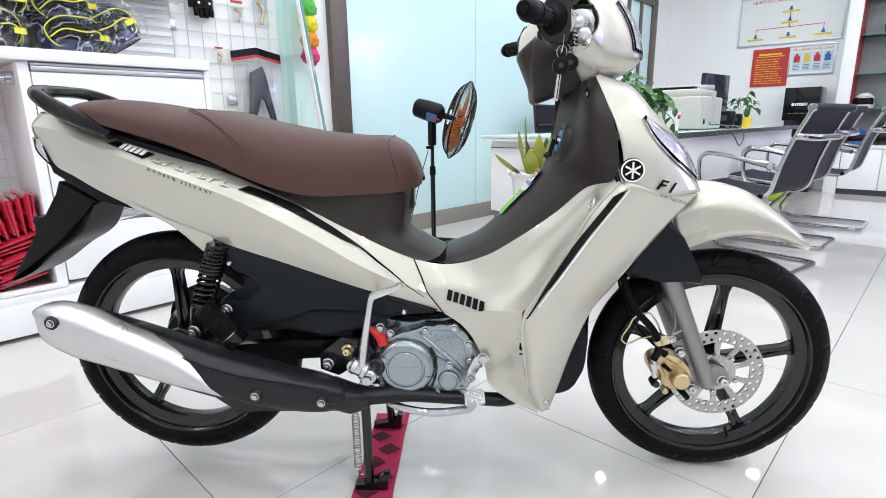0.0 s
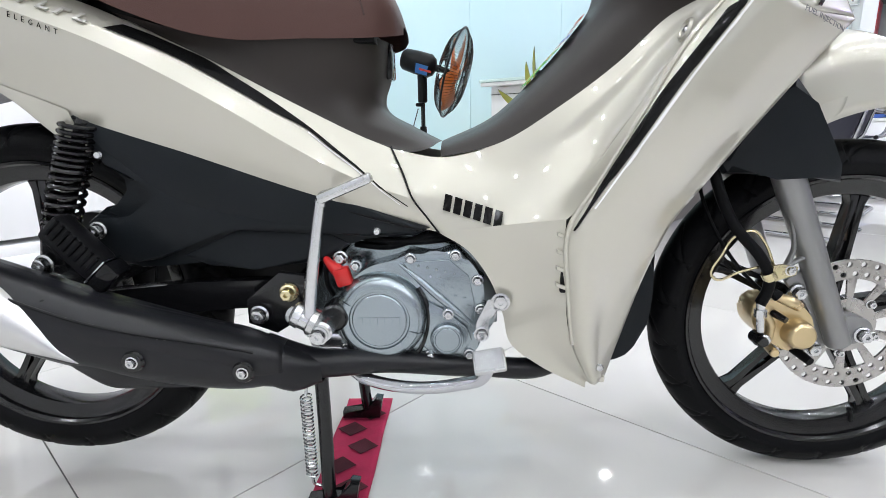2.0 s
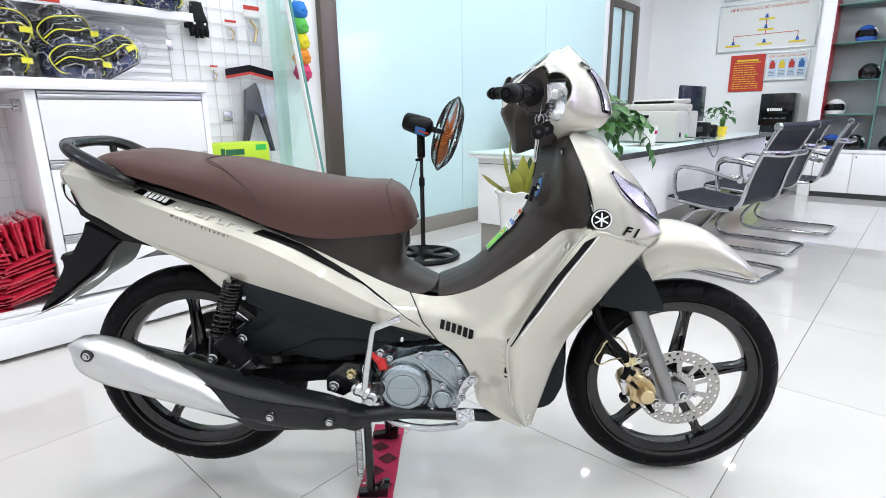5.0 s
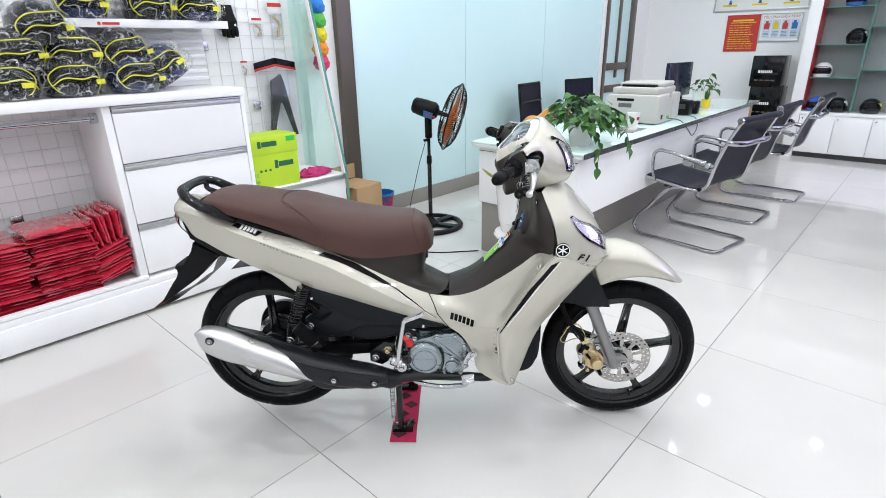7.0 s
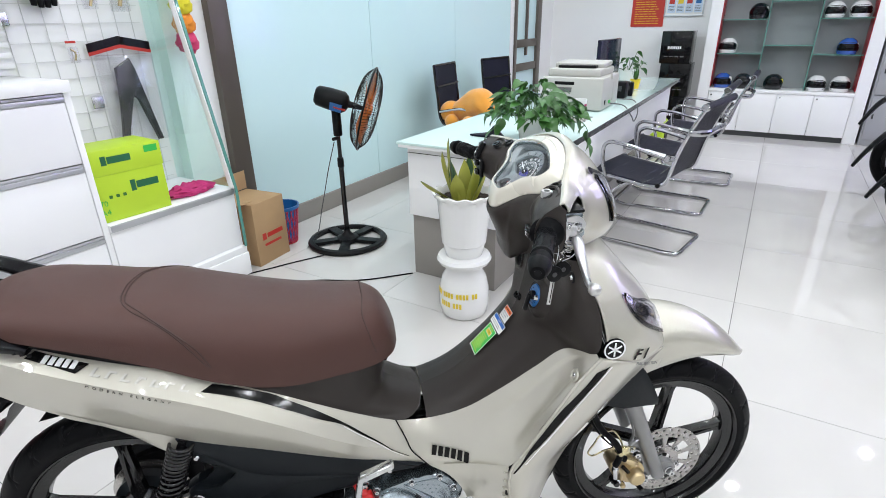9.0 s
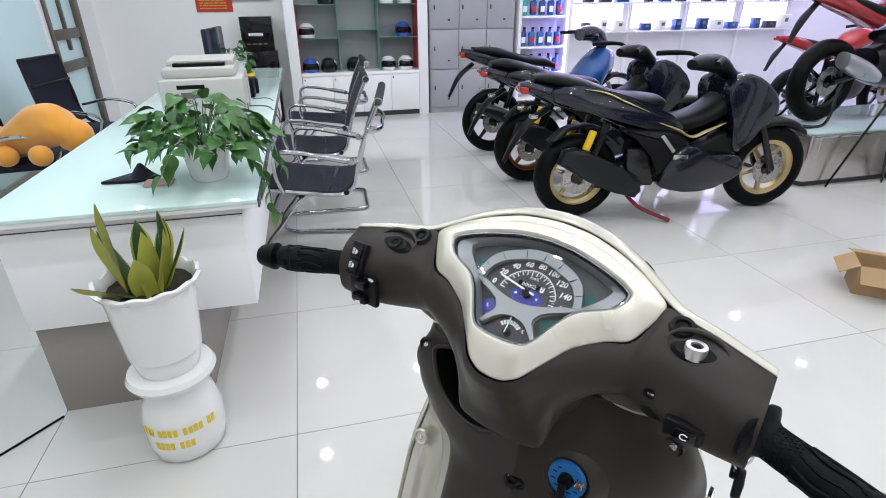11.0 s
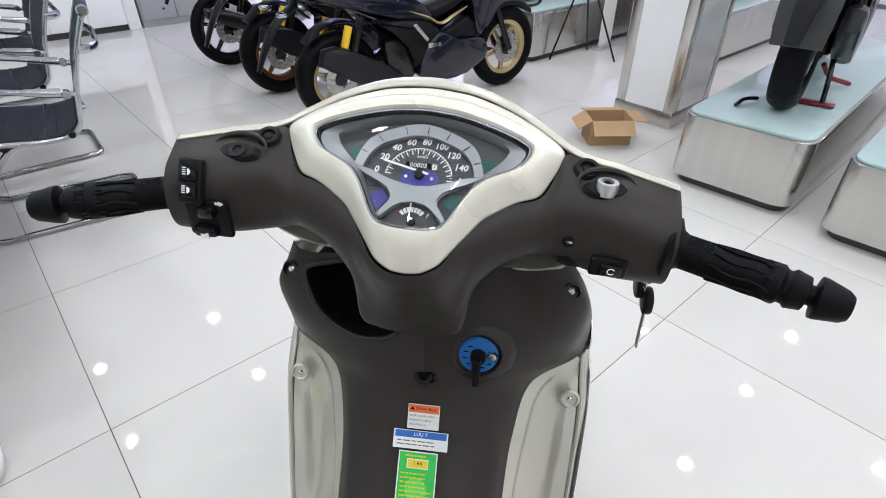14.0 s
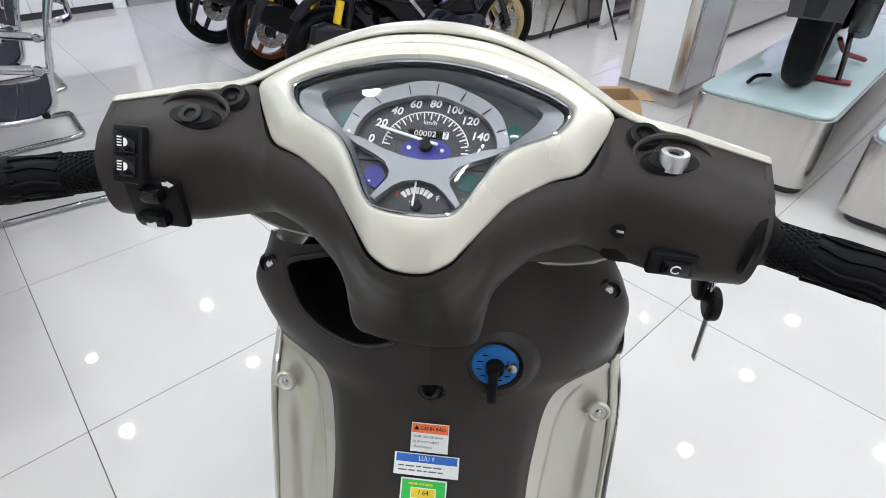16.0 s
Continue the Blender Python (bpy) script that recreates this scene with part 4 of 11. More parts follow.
# front fork, caliper, hose
TURN = Matrix.Translation((0.30, 0, 0.90)) @ Matrix.Rotation(radians(-2.7), 4, Vector((-0.44, 0, 0.90))) @ Matrix.Translation((-0.30, 0, -0.90))
fw.matrix_basis = TURN @ fw.matrix_basis
STEER = TURN
for s in (-1, 1):
    part("fork_leg", cyl(nb(), (0.614, 0.092 * s, 0.256), (0.497, 0.088 * s, 0.535), 0.0165, 0.0213, 32, bev=0.005), M["forkgrey"], bike, "grey painted fork lower leg")
    part("fork_tube", cyl(nb(), (0.500, 0.088 * s, 0.53), (0.388, 0.075 * s, 0.80), 0.014, None, 20), M["chrome"], bike)
    part("dust_seal", cyl(nb(), (0.499, 0.088 * s, 0.530), (0.492, 0.088 * s, 0.547), 0.0225, None, 24), M["rubber"], bike)
part("front_axle", cyl(nb(), (FC[0], -0.108, FC[2]), (FC[0], 0.108, FC[2]), 0.008), M["zinc"], bike)
bolt("axle_nut", FC[0], -0.098, FC[2], 0.0085, bike, depth=0.014)
part("fork_lug", prism(nb(), rounded([(0.612, 0.262), (0.640, 0.266), (0.655, 0.279), (0.648, 0.296), (0.618, 0.305), (0.600, 0.300)], 24), -0.098, -0.078, "y", 0.003), M["forkgrey"], bike)
cal = part("brake_caliper", prism(nb(), rounded([(0.4823, 0.3241), (0.5043, 0.3301), (0.5263, 0.3321), (0.5493, 0.3201), (0.5663, 0.2991), (0.5673, 0.2671), (0.5523, 0.2521), (0.5263, 0.2541), (0.5113, 0.2641), (0.4943, 0.2761), (0.4833, 0.2921)], 44), -0.0994, -0.0524, "y", 0.006), M["gold"], bike, "gold anodised brake caliper", None, 50)
part("piston_boss", lathe(nb(), [(0, 0.024), (0.016, 0.024), (0.0185, 0.022), (0.0205, 0.016), (0.0215, 0.0), (0.0235, -0.004)], 40, Matrix.Translation((0.5443, -0.0984, 0.2811)) @ YAX), M["gold"], cal)
part("bridge", tube(nb(), [(0.5093, -0.1024, 0.3361), (0.5233, -0.1104, 0.3321), (0.5383, -0.1104, 0.3241)], [0.006, 0.0085, 0.0075], 14, 16), M["gold"], cal)
part("pin_sleeve", tube(nb(), [(0.5013, -0.1004, 0.3441), (0.5113, -0.1024, 0.3371)], [0.006, 0.0085], 14, 8), M["rubber"], cal)
part("bleed_screw", cyl(nb(), (0.5093, -0.0984, 0.3101), (0.5183, -0.1184, 0.3061), 0.0055, 0.0045, 12), M["blackmetal"], cal)
part("casting_rib", tube(nb(), [(0.4903, -0.1004, 0.3181), (0.5043, -0.1054, 0.2981), (0.5083, -0.1024, 0.2701)], [0.004, 0.006, 0.004], 10, 16), M["gold"], cal)
part("slide_pin", cyl(nb(), (0.5153, -0.0874, 0.2521), (0.5153, -0.1104, 0.2501), 0.0065, None, 16, bev=0.0015), M["gold"], cal)
part("slide_pin", cyl(nb(), (0.5533, -0.0874, 0.2481), (0.5603, -0.1184, 0.2421), 0.0075, 0.006, 14), M["rubber"], cal)
part("caliper_bracket", prism(nb(), rounded([(0.5283, 0.3541), (0.5643, 0.3741), (0.6003, 0.3021), (0.5943, 0.2481), (0.5703, 0.2381), (0.5643, 0.2641), (0.5723, 0.3021), (0.5523, 0.3281)], 36), -0.0864, -0.0764, "y", 0.002), M["forkgrey"], bike)
for x, y, z in ((0.5443, -0.0884, 0.3391), (0.5773, -0.0884, 0.2511)):
    part("bolt_flange", lathe(nb(), [(0, 0.003), (0.0115, 0.003), (0.013, 0)], 24, Matrix.Translation((x, y, z)) @ YAX), M["zinc"], bike)
    bolt("caliper_bolt", x, y - 0.002, z, 0.0085, bike, depth=0.011)
part("brake_hose", tube(nb(), [(0.395, -0.04, 0.66), (0.405, -0.085, 0.53), (0.440, -0.100, 0.440), (0.4803, -0.1064, 0.3921), (0.4923, -0.1084, 0.3681), (0.4903, -0.1104, 0.3461), (0.4833, -0.1104, 0.3281)], 0.0078, 12), M["rubber"], bike, "black brake hose")
part("hose_band", lathe(nb(), [(0.0082, -0.006), (0.0098, -0.006), (0.0098, 0.006), (0.0082, 0.006)], 20, Matrix.Translation((0.4913, -0.1084, 0.3701)) @ pose(0, 0, 0, 0, 150, 0), True), M["brasszinc"], bike)
part("hose_fitting", cyl(nb(), (0.4843, -0.1104, 0.3301), (0.4893, -0.1104, 0.2861), 0.0062, 0.0055, 14), M["zinc"], bike)
part("fitting_nut", cyl(nb(), (0.4853, -0.1104, 0.3201), (0.4863, -0.1104, 0.3081), 0.0085, None, 6), M["zinc"], bike)
part("banjo_bolt", lathe(nb(), [(0, 0.016), (0.0068, 0.016), (0.0075, 0.014), (0.0075, 0.004), (0.0105, 0.004), (0.0105, -0.01)], 24, Matrix.Translation((0.4913, -0.1044, 0.2721)) @ YAX), M["blackmetal"], bike)
part("banjo_eye", cyl(nb(), (0.4973, -0.1044, 0.2721), (0.4973, -0.1144, 0.2721), 0.0085, None, 20, bev=0.002), M["zinc"], bike)
part("hose_clamp", prism(nb(), [(0.4923, 0.3861), (0.5043, 0.3881), (0.5263, 0.3841), (0.5243, 0.3721), (0.5073, 0.3681), (0.4943, 0.3601)], -0.1144, -0.1104, "y", 0.001), M["brasszinc"], bike, "yellow zinc hose clamp")
bolt("clamp_bolt", 0.5163, -0.1134, 0.3791, 0.0052, bike, depth=0.006)
part("fork_arm", tube(nb(), [(0.5103, -0.0924, 0.4681), (0.5183, -0.0964, 0.4401), (0.5243, -0.0984, 0.4041), (0.5163, -0.1024, 0.3841)], [0.006, 0.004, 0.004, 0.006], 10, 20, flat=0.7), M["forkgrey"], bike)
part("fork_arm", tube(nb(), [(0.5163, -0.1024, 0.3831), (0.5363, -0.0984, 0.3921), (0.5563, -0.0924, 0.4011)], [0.006, 0.0045, 0.006], 10, 14, flat=0.7), M["forkgrey"], bike)
part("wire_guide", tube(nb(), [(0.4923, -0.1024, 0.3841), (0.4543, -0.1024, 0.3741), (0.4203, -0.1024, 0.3631), (0.4153, -0.1024, 0.3681), (0.4263, -0.1024, 0.4001), (0.4383, -0.1024, 0.4231), (0.4523, -0.1024, 0.4321), (0.4673, -0.1024, 0.4331), (0.4803, -0.1024, 0.4201), (0.4943, -0.1024, 0.3941), (0.5003, -0.1024, 0.3781)], 0.0021, 8, 120), M["brasszinc"], bike, "thin brass coloured wire guide")
part("speedometer_cable", tube(nb(), [(0.44, 0.03, 0.62), (0.42, -0.03, 0.47), (0.47, -0.06, 0.37), (0.56, -0.05, 0.30), (0.61, -0.03, 0.285)], 0.003, 6), M["rubber"], bike)

# front mudguard
fc = [[(0.505, y, 0.676 - 0.35 * abs(y)), (0.57, y, 0.703 - 0.9 * y * y * 6), (0.66, y, 0.690 - y * y * 7), (0.745, y * 0.9, 0.640 - y * y * 7), (0.805, y * 0.55, 0.585 - y * y * 4), (0.828, y * 0.2, 0.560)] for y in (-0.066, -0.045, 0.0, 0.045, 0.066)]
sidec = lambda s: [(0.53, s * 0.074, 0.565), (0.575, s * 0.076, 0.585), (0.65, s * 0.072, 0.60), (0.74, s * 0.058, 0.588), (0.79, s * 0.035, 0.566), (0.822, s * 0.012, 0.553)]
FEN = net([sidec(-1), *fc, sidec(1)], 40, 24)
thicken(part("front_mudguard", skin(nb(), FEN), M["champagne"], bike, "champagne front mudguard"), 0.004)
for s in (-1, 1):
    g = net([[(0.500, s * 0.060, 0.665), (0.545, s * 0.072, 0.66), (0.58, s * 0.074, 0.64)], [(0.505, s * 0.07, 0.62), (0.54, s * 0.076, 0.60), (0.566, s * 0.078, 0.588)], [(0.520, s * 0.074, 0.575), (0.532, s * 0.078, 0.568), (0.545, s * 0.078, 0.575)]], 14, 12)
    thicken(part("mudguard_side", skin(nb(), g), M["champagne"], bike), 0.004)
    part("fork_shroud", prism(nb(), [(0.403, 0.532), (0.46, 0.612), (0.49, 0.645), (0.520, 0.605), (0.547, 0.556), (0.562, 0.525), (0.571, 0.500), (0.528, 0.508), (0.483, 0.518), (0.416, 0.513)], min(s * 0.112, s * 0.07), max(s * 0.112, s * 0.07), "y", 0.012), M["darkcover"], bike, "charcoal plastic fork shroud")
G = net([[(0.418, y, 0.545 - 0.0), (0.45, y, 0.60), (0.50, y, 0.655)] for y in (-0.062, -0.03, 0, 0.03, 0.062)], 14, 12)
thicken(part("mudguard_rear", skin(nb(), G), M["darkcover"], bike), 0.004)
G = net([[(0.40 - 0.05, y, 0.33), (0.352, y, 0.42), (0.385, y, 0.50), (0.42, y, 0.55)] for y in (-0.05, 0, 0.05)], 14, 8)
thicken(part("mudguard_tail", skin(nb(), G), M["blackplastic"], bike), 0.004)

STEER = None
# frame spine, engine
part("frame_spine", tube(nb(), [(0.35, 0, 0.80), (0.26, 0, 0.60), (0.10, 0, 0.50), (-0.10, 0, 0.50), (-0.30, 0, 0.55), (-0.60, 0, 0.70)], 0.03, 12), M["blackmetal"], bike)
part("belly_cover", prism(nb(), rounded([(0.335, 0.40), (0.345, 0.345), (0.300, 0.215), (0.268, 0.21), (0.22, 0.26), (0.21, 0.40), (0.27, 0.45)], 30), -0.055, 0.055, "y", 0.008), M["darkcover"], bike)
eng = part("engine", prism(nb(), rounded([(-0.17, 0.30), (-0.12, 0.245), (0.05, 0.245), (0.10, 0.29), (0.10, 0.36), (0.05, 0.42), (-0.05, 0.435), (-0.14, 0.40)], 36), -0.095, 0.11, "y", 0.01), M["alloy"], bike, "grey cast alloy engine casing")
part("cylinder", mbox((0.12, 0, 0.365), (0.16, 0.13, 0.12), 0.012, None), M["alloy"], eng)
for k in range(6):
    part("cooling_fin", mbox((0.085 + k * 0.018, 0, 0.365), (0.005, 0.16, 0.15), 0.002), M["alloy"], eng)
cov = part("crankcase_cover", prism(nb(), rounded([(-0.125, 0.312), (-0.112, 0.363), (-0.079, 0.392), (-0.039, 0.404), (-0.015, 0.413), (0.012, 0.409), (0.044, 0.416), (0.064, 0.400), (0.080, 0.373), (0.084, 0.331), (0.081, 0.30), (0.074, 0.268), (0.058, 0.257), (0.006, 0.254), (-0.02, 0.250), (-0.062, 0.246), (-0.10, 0.252), (-0.12, 0.277)], 64), -0.132, -0.090, "y", 0.006), M["alloy"], eng, "grey cast alloy crankcase cover")
HUB = Matrix.Translation((-0.062, -0.131, 0.322)) @ YAX
part("clutch_dome", lathe(nb(), [(0, 0.0225), (0.0365, 0.0225), (0.038, 0.0215), (0.0385, 0.0195), (0.041, 0.0195), (0.0425, 0.0225), (0.050, 0.0225), (0.056, 0.020), (0.062, 0.013), (0.0655, 0.0)], 64, HUB), M["alloy"], cov, "", None, 30)
for a0, a1 in ((150, 172), (-50, -20)):
    G = np.array([[HUB @ Vector((r * math.cos(radians(a)), r * math.sin(radians(a)), h)) for a in np.linspace(a0, a1, 8)] for r, h in ((0.043, 0.0228), (0.050, 0.0245), (0.056, 0.0225), (0.063, 0.0135))])
    part("dome_pad", skin(nb(), G), M["alloy"], cov)
PLATE = [(-0.030, 0.400), (0.035, 0.404), (0.062, 0.380), (0.070, 0.342), (0.068, 0.312), (0.040, 0.338), (0.010, 0.365), (-0.020, 0.389)]
part("cover_plate", prism(nb(), PLATE, -0.1345, -0.131, "y", 0.0015), M["alloy"], cov)
part("plate_rib", tube(nb(), [(-0.034, -0.133, 0.398), (-0.012, -0.134, 0.380), (0.012, -0.135, 0.358), (0.042, -0.135, 0.331), (0.070, -0.133, 0.306)], [0.002, 0.005, 0.006, 0.005, 0.002], 10, 40), M["alloy"], cov)
part("lower_web", prism(nb(), [(0.004, 0.345), (0.028, 0.332), (0.060, 0.304), (0.066, 0.285), (0.050, 0.266), (0.008, 0.262), (-0.006, 0.280), (0.004, 0.318)], -0.137, -0.130, "y", 0.003), M["alloy"], cov)
stud = None
for i in range(9):
    for j in range(6):
        x, z = -0.020 + i * 0.0125 + j * 0.0045, 0.3985 - i * 0.0030 - j * 0.0118
        inside = z > 0.409 - 0.885 * (x + 0.034) + 0.004 and z < 0.4005 - max(0, x - 0.03) * 0.85 and x < 0.0665
        if inside:
            sm = Matrix.Translation((x, -0.1345, z)) @ YAX
            if stud is None:
                stud = part("stud", lathe(nb(), [(0, 0.0018), (0.0015, 0.0015), (0.0021, 0)], 8), M["alloy"], cov, "", sm)
            else:
                o = new("stud", stud.data)
                o.parent, o.matrix_basis = cov, sm
part("timing_boss", lathe(nb(), [(0, 0.010), (0.0165, 0.010), (0.0178, 0.0085), (0.0195, 0.0085), (0.0205, 0.010), (0.0225, 0.0085), (0.025, 0.0)], 40, Matrix.Translation((0.031, -0.135, 0.289)) @ YAX), M["alloy"], cov, "", None, 30)
part("dark_seam", tube(nb(), [(-0.008, -0.1335, 0.364), (0.002, -0.1385, 0.342), (0.0045, -0.139, 0.318), (0.000, -0.1385, 0.292), (-0.008, -0.137, 0.272), (-0.022, -0.1335, 0.254)], 0.0028, 6, 40), M["blackmetal"], cov)
part("name_bar", bars([(-0.030 + 0.0102 * k, -0.005, -0.023 + 0.0102 * k, 0.005) for k in range(6)], 0, 0.0012), M["alloy"], cov, "", Matrix.Translation((-0.062, -0.1535, 0.322)) @ pose(0, 0, 0, 90))
for x, z in ((-0.018, 0.405), (0.044, 0.409), (0.074, 0.373), (0.078, 0.331), (0.033, 0.327), (0.006, 0.262), (0.062, 0.263), (-0.094, 0.396), (-0.115, 0.273), (-0.10, 0.256)):
    y = -0.137 if (x, z) == (0.033, 0.327) else -0.128
    part("bolt_boss", lathe(nb(), [(0, 0.004), (0.0085, 0.004), (0.0105, -0.012)], 20, Matrix.Translation((x, y, z)) @ YAX), M["alloy"], cov)
    bolt("cover_bolt", x, y - 0.004, z, 0.0052, cov, depth=0.010)
part("cylinder_head", prism(nb(), rounded([(-0.02, 0.43), (0.04, 0.445), (0.10, 0.42), (0.115, 0.36), (0.09, 0.33), (0.06, 0.40)], 24), -0.088, 0.08, "y", 0.004), M["blackmetal"], eng)
cap = part("cable_cap", tube(nb(), [(-0.142, -0.112, 0.405), (-0.134, -0.122, 0.398), (-0.122, -0.130, 0.390), (-0.114, -0.134, 0.384)], [0.004, 0.006, 0.009, 0.010], 12), M["red"], eng, "red rubber cap on a cable")
part("cap_block", mbox((0, 0, 0), (0.022, 0.018, 0.026), 0.004, Matrix.Translation((-0.1125, -0.134, 0.381)) @ pose(0, 0, 0, 0, -15, 0)), M["red"], cap)
bolt("terminal_nut", -0.118, -0.118, 0.404, 0.007, eng, depth=0.012)
part("wire_loom", tube(nb(), [(-0.16, -0.10, 0.415), (-0.145, -0.11, 0.405), (-0.14, -0.112, 0.36), (-0.135, -0.105, 0.345)], 0.004, 8), M["rubber"], eng)
for k in range(2):
    part("wire_loom", tube(nb(), [(-0.10, -0.095, 0.43 - 0.012 * k), (-0.05, -0.108, 0.425 - 0.008 * k), (0.0, -0.108, 0.424 + 0.006 * k), (0.05, -0.10, 0.428 + 0.006 * k)], 0.005, 8), M["rubber"], eng)
part("wire_loom", tube(nb(), [(-0.10, -0.09, 0.46), (-0.06, -0.10, 0.455), (-0.03, -0.105, 0.448), (0.0, -0.09, 0.45)], 0.006, 8), M["rubber"], eng)

# exhaust
part("header_pipe", tube(nb(), [(0.20, -0.04, 0.30), (0.215, -0.09, 0.255), (0.175, -0.115, 0.238), (0.08, -0.125, 0.240), (-0.06, -0.145, 0.258), (-0.17, -0.165, 0.268), (-0.22, -0.172, 0.285)], [0.016, 0.016, 0.0155, 0.0155, 0.016, 0.02, 0.028], 16), M["heatshield"], bike, "matt black exhaust pipe")


def muffler_ring(x, zc, yc, a, b, p=2.6, n=32):
    out = []
    for k in range(n):
        t = 2 * math.pi * k / n
        c, s = math.cos(t), math.sin(t)
        out.append((x + 0.22 * (zc - 0.36) * 0, yc + a * math.copysign(abs(c) ** (2 / p), c), zc + b * math.copysign(abs(s) ** (2 / p), s)))
    return out


MU = [(-0.140, 0.258, -0.165, 0.017, 0.017), (-0.178, 0.264, -0.176, 0.030, 0.030), (-0.205, 0.277, -0.182, 0.034, 0.030), (-0.23, 0.283, -0.186, 0.040, 0.036), (-0.30, 0.297, -0.192, 0.046, 0.042), (-0.40, 0.322, -0.196, 0.050, 0.048), (-0.50, 0.356, -0.202, 0.050, 0.050), (-0.60, 0.394, -0.206, 0.051, 0.048), (-0.70, 0.430, -0.208, 0.048, 0.044), (-0.745, 0.448, -0.208, 0.044, 0.035), (-0.762, 0.455, -0.208, 0.036, 0.027)]
rows_m = np.array([muffler_ring(x, z, y, a, c) for x, z, y, a, c in MU])
Gm = np.array([spl(rows_m[:, i], 50) for i in range(32)]).transpose(1, 0, 2)
b = skin(nb(), Gm, True)
b.faces.new(list(b.verts)[-32:])
mu = part("muffler", b, M["heatshield"], bike, "matt black muffler with a heat shield")
# silver shield along the rear outer face
sg = net([[(-0.770, -0.212, 0.493), (-0.733, -0.220, 0.498), (-0.678, -0.222, 0.486), (-0.616, -0.224, 0.456), (-0.552, -0.224, 0.427), (-0.50, -0.226, 0.397), (-0.464, -0.228, 0.363), (-0.44, -0.230, 0.326), (-0.413, -0.234, 0.300)],
          [(-0.777, -0.238, 0.491), (-0.735, -0.248, 0.492), (-0.680, -0.251, 0.478), (-0.618, -0.251, 0.449), (-0.554, -0.250, 0.420), (-0.502, -0.248, 0.391), (-0.466, -0.245, 0.359), (-0.441, -0.240, 0.323), (-0.414, -0.236, 0.300)],
          [(-0.790, -0.240, 0.481), (-0.745, -0.264, 0.470), (-0.690, -0.268, 0.454), (-0.625, -0.267, 0.426), (-0.560, -0.265, 0.399), (-0.508, -0.261, 0.372), (-0.470, -0.256, 0.345), (-0.444, -0.248, 0.316), (-0.416, -0.238, 0.299)],
          [(-0.789, -0.238, 0.473), (-0.763, -0.258, 0.434), (-0.717, -0.263, 0.406), (-0.640, -0.262, 0.379), (-0.575, -0.259, 0.356), (-0.519, -0.256, 0.337), (-0.478, -0.251, 0.323), (-0.448, -0.245, 0.312), (-0.418, -0.237, 0.298)]], 60, 22)
thicken(part("silver_shield", skin(nb(), sg), M["silver"], mu, "satin silver heat shield", None, 24), 0.004)
part("shield_stamp", bars([(-0.066 + 0.019 * k, -0.004, -0.052 + 0.019 * k, 0.004) for k in range(7)] + [(-0.06, -0.013, 0.065, -0.0105)], 0, 0.0008, 0.3), M["silver"], mu, "faint stamped marking", Matrix.Translation((-0.655, -0.2685, 0.420)) @ pose(0, 0, 0, 90, 24, 0))
sg2 = net([[(-0.660, -0.190, 0.445), (-0.600, -0.190, 0.440), (-0.54, -0.190, 0.420), (-0.485, -0.188, 0.400), (-0.43, -0.186, 0.377), (-0.37, -0.184, 0.358), (-0.295, -0.178, 0.336), (-0.225, -0.172, 0.314), (-0.188, -0.168, 0.300)],
           [(-0.650, -0.222, 0.450), (-0.590, -0.226, 0.440), (-0.530, -0.227, 0.418), (-0.475, -0.226, 0.395), (-0.42, -0.224, 0.374), (-0.36, -0.221, 0.356), (-0.285, -0.214, 0.336), (-0.218, -0.203, 0.314), (-0.186, -0.190, 0.300)],
           [(-0.640, -0.240, 0.442), (-0.560, -0.243, 0.416), (-0.510, -0.243, 0.394), (-0.469, -0.242, 0.376), (-0.413, -0.241, 0.356), (-0.356, -0.238, 0.341), (-0.276, -0.231, 0.324), (-0.213, -0.217, 0.305), (-0.184, -0.204, 0.293)],
           [(-0.600, -0.246, 0.425), (-0.53, -0.248, 0.392), (-0.492, -0.247, 0.368), (-0.455, -0.245, 0.338), (-0.410, -0.243, 0.318), (-0.352, -0.239, 0.312), (-0.276, -0.231, 0.295), (-0.212, -0.219, 0.280), (-0.184, -0.206, 0.272)],
           [(-0.54, -0.240, 0.378), (-0.50, -0.240, 0.352), (-0.46, -0.238, 0.318), (-0.43, -0.236, 0.290), (-0.400, -0.232, 0.268), (-0.345, -0.228, 0.264), (-0.275, -0.220, 0.261), (-0.212, -0.206, 0.258), (-0.186, -0.188, 0.256)]], 60, 26)
thicken(part("black_shield", skin(nb(), sg2), M["heatshield"], mu, "matt black heat guard", None, 24), 0.004)
part("guard_groove", tube(nb(), [(-0.640, -0.2425, 0.443), (-0.560, -0.2455, 0.417), (-0.469, -0.2445, 0.377), (-0.413, -0.2435, 0.357), (-0.356, -0.2405, 0.342), (-0.276, -0.2335, 0.325), (-0.215, -0.2195, 0.306)], 0.0022, 6), M["blackplastic"], mu)
for x, y, z in ((-0.356, -0.2475, 0.306), (-0.226, -0.2330, 0.284), (-0.731, -0.2715, 0.470)):
    part("bolt_recess", lathe(nb(), [(0, 0.001), (0.0125, 0.002), (0.0145, -0.002)], 24, Matrix.Translation((x, y + 0.002, z)) @ YAX), M["blackmetal"], mu)
    bolt("shield_bolt", x, y + 0.001, z, 0.0055, mu, depth=0.006)
bolt("muffler_bolt", -0.512, -0.160, 0.410, 0.0095, bike, depth=0.014)
part("bolt_washer", lathe(nb(), [(0, 0.003), (0.0125, 0.003), (0.014, 0)], 28, Matrix.Translation((-0.187, -0.145, 0.362)) @ YAX), M["brasszinc"], bike)
bolt("frame_bolt", -0.187, -0.147, 0.362, 0.0085, bike, depth=0.014, material=M["brasszinc"])
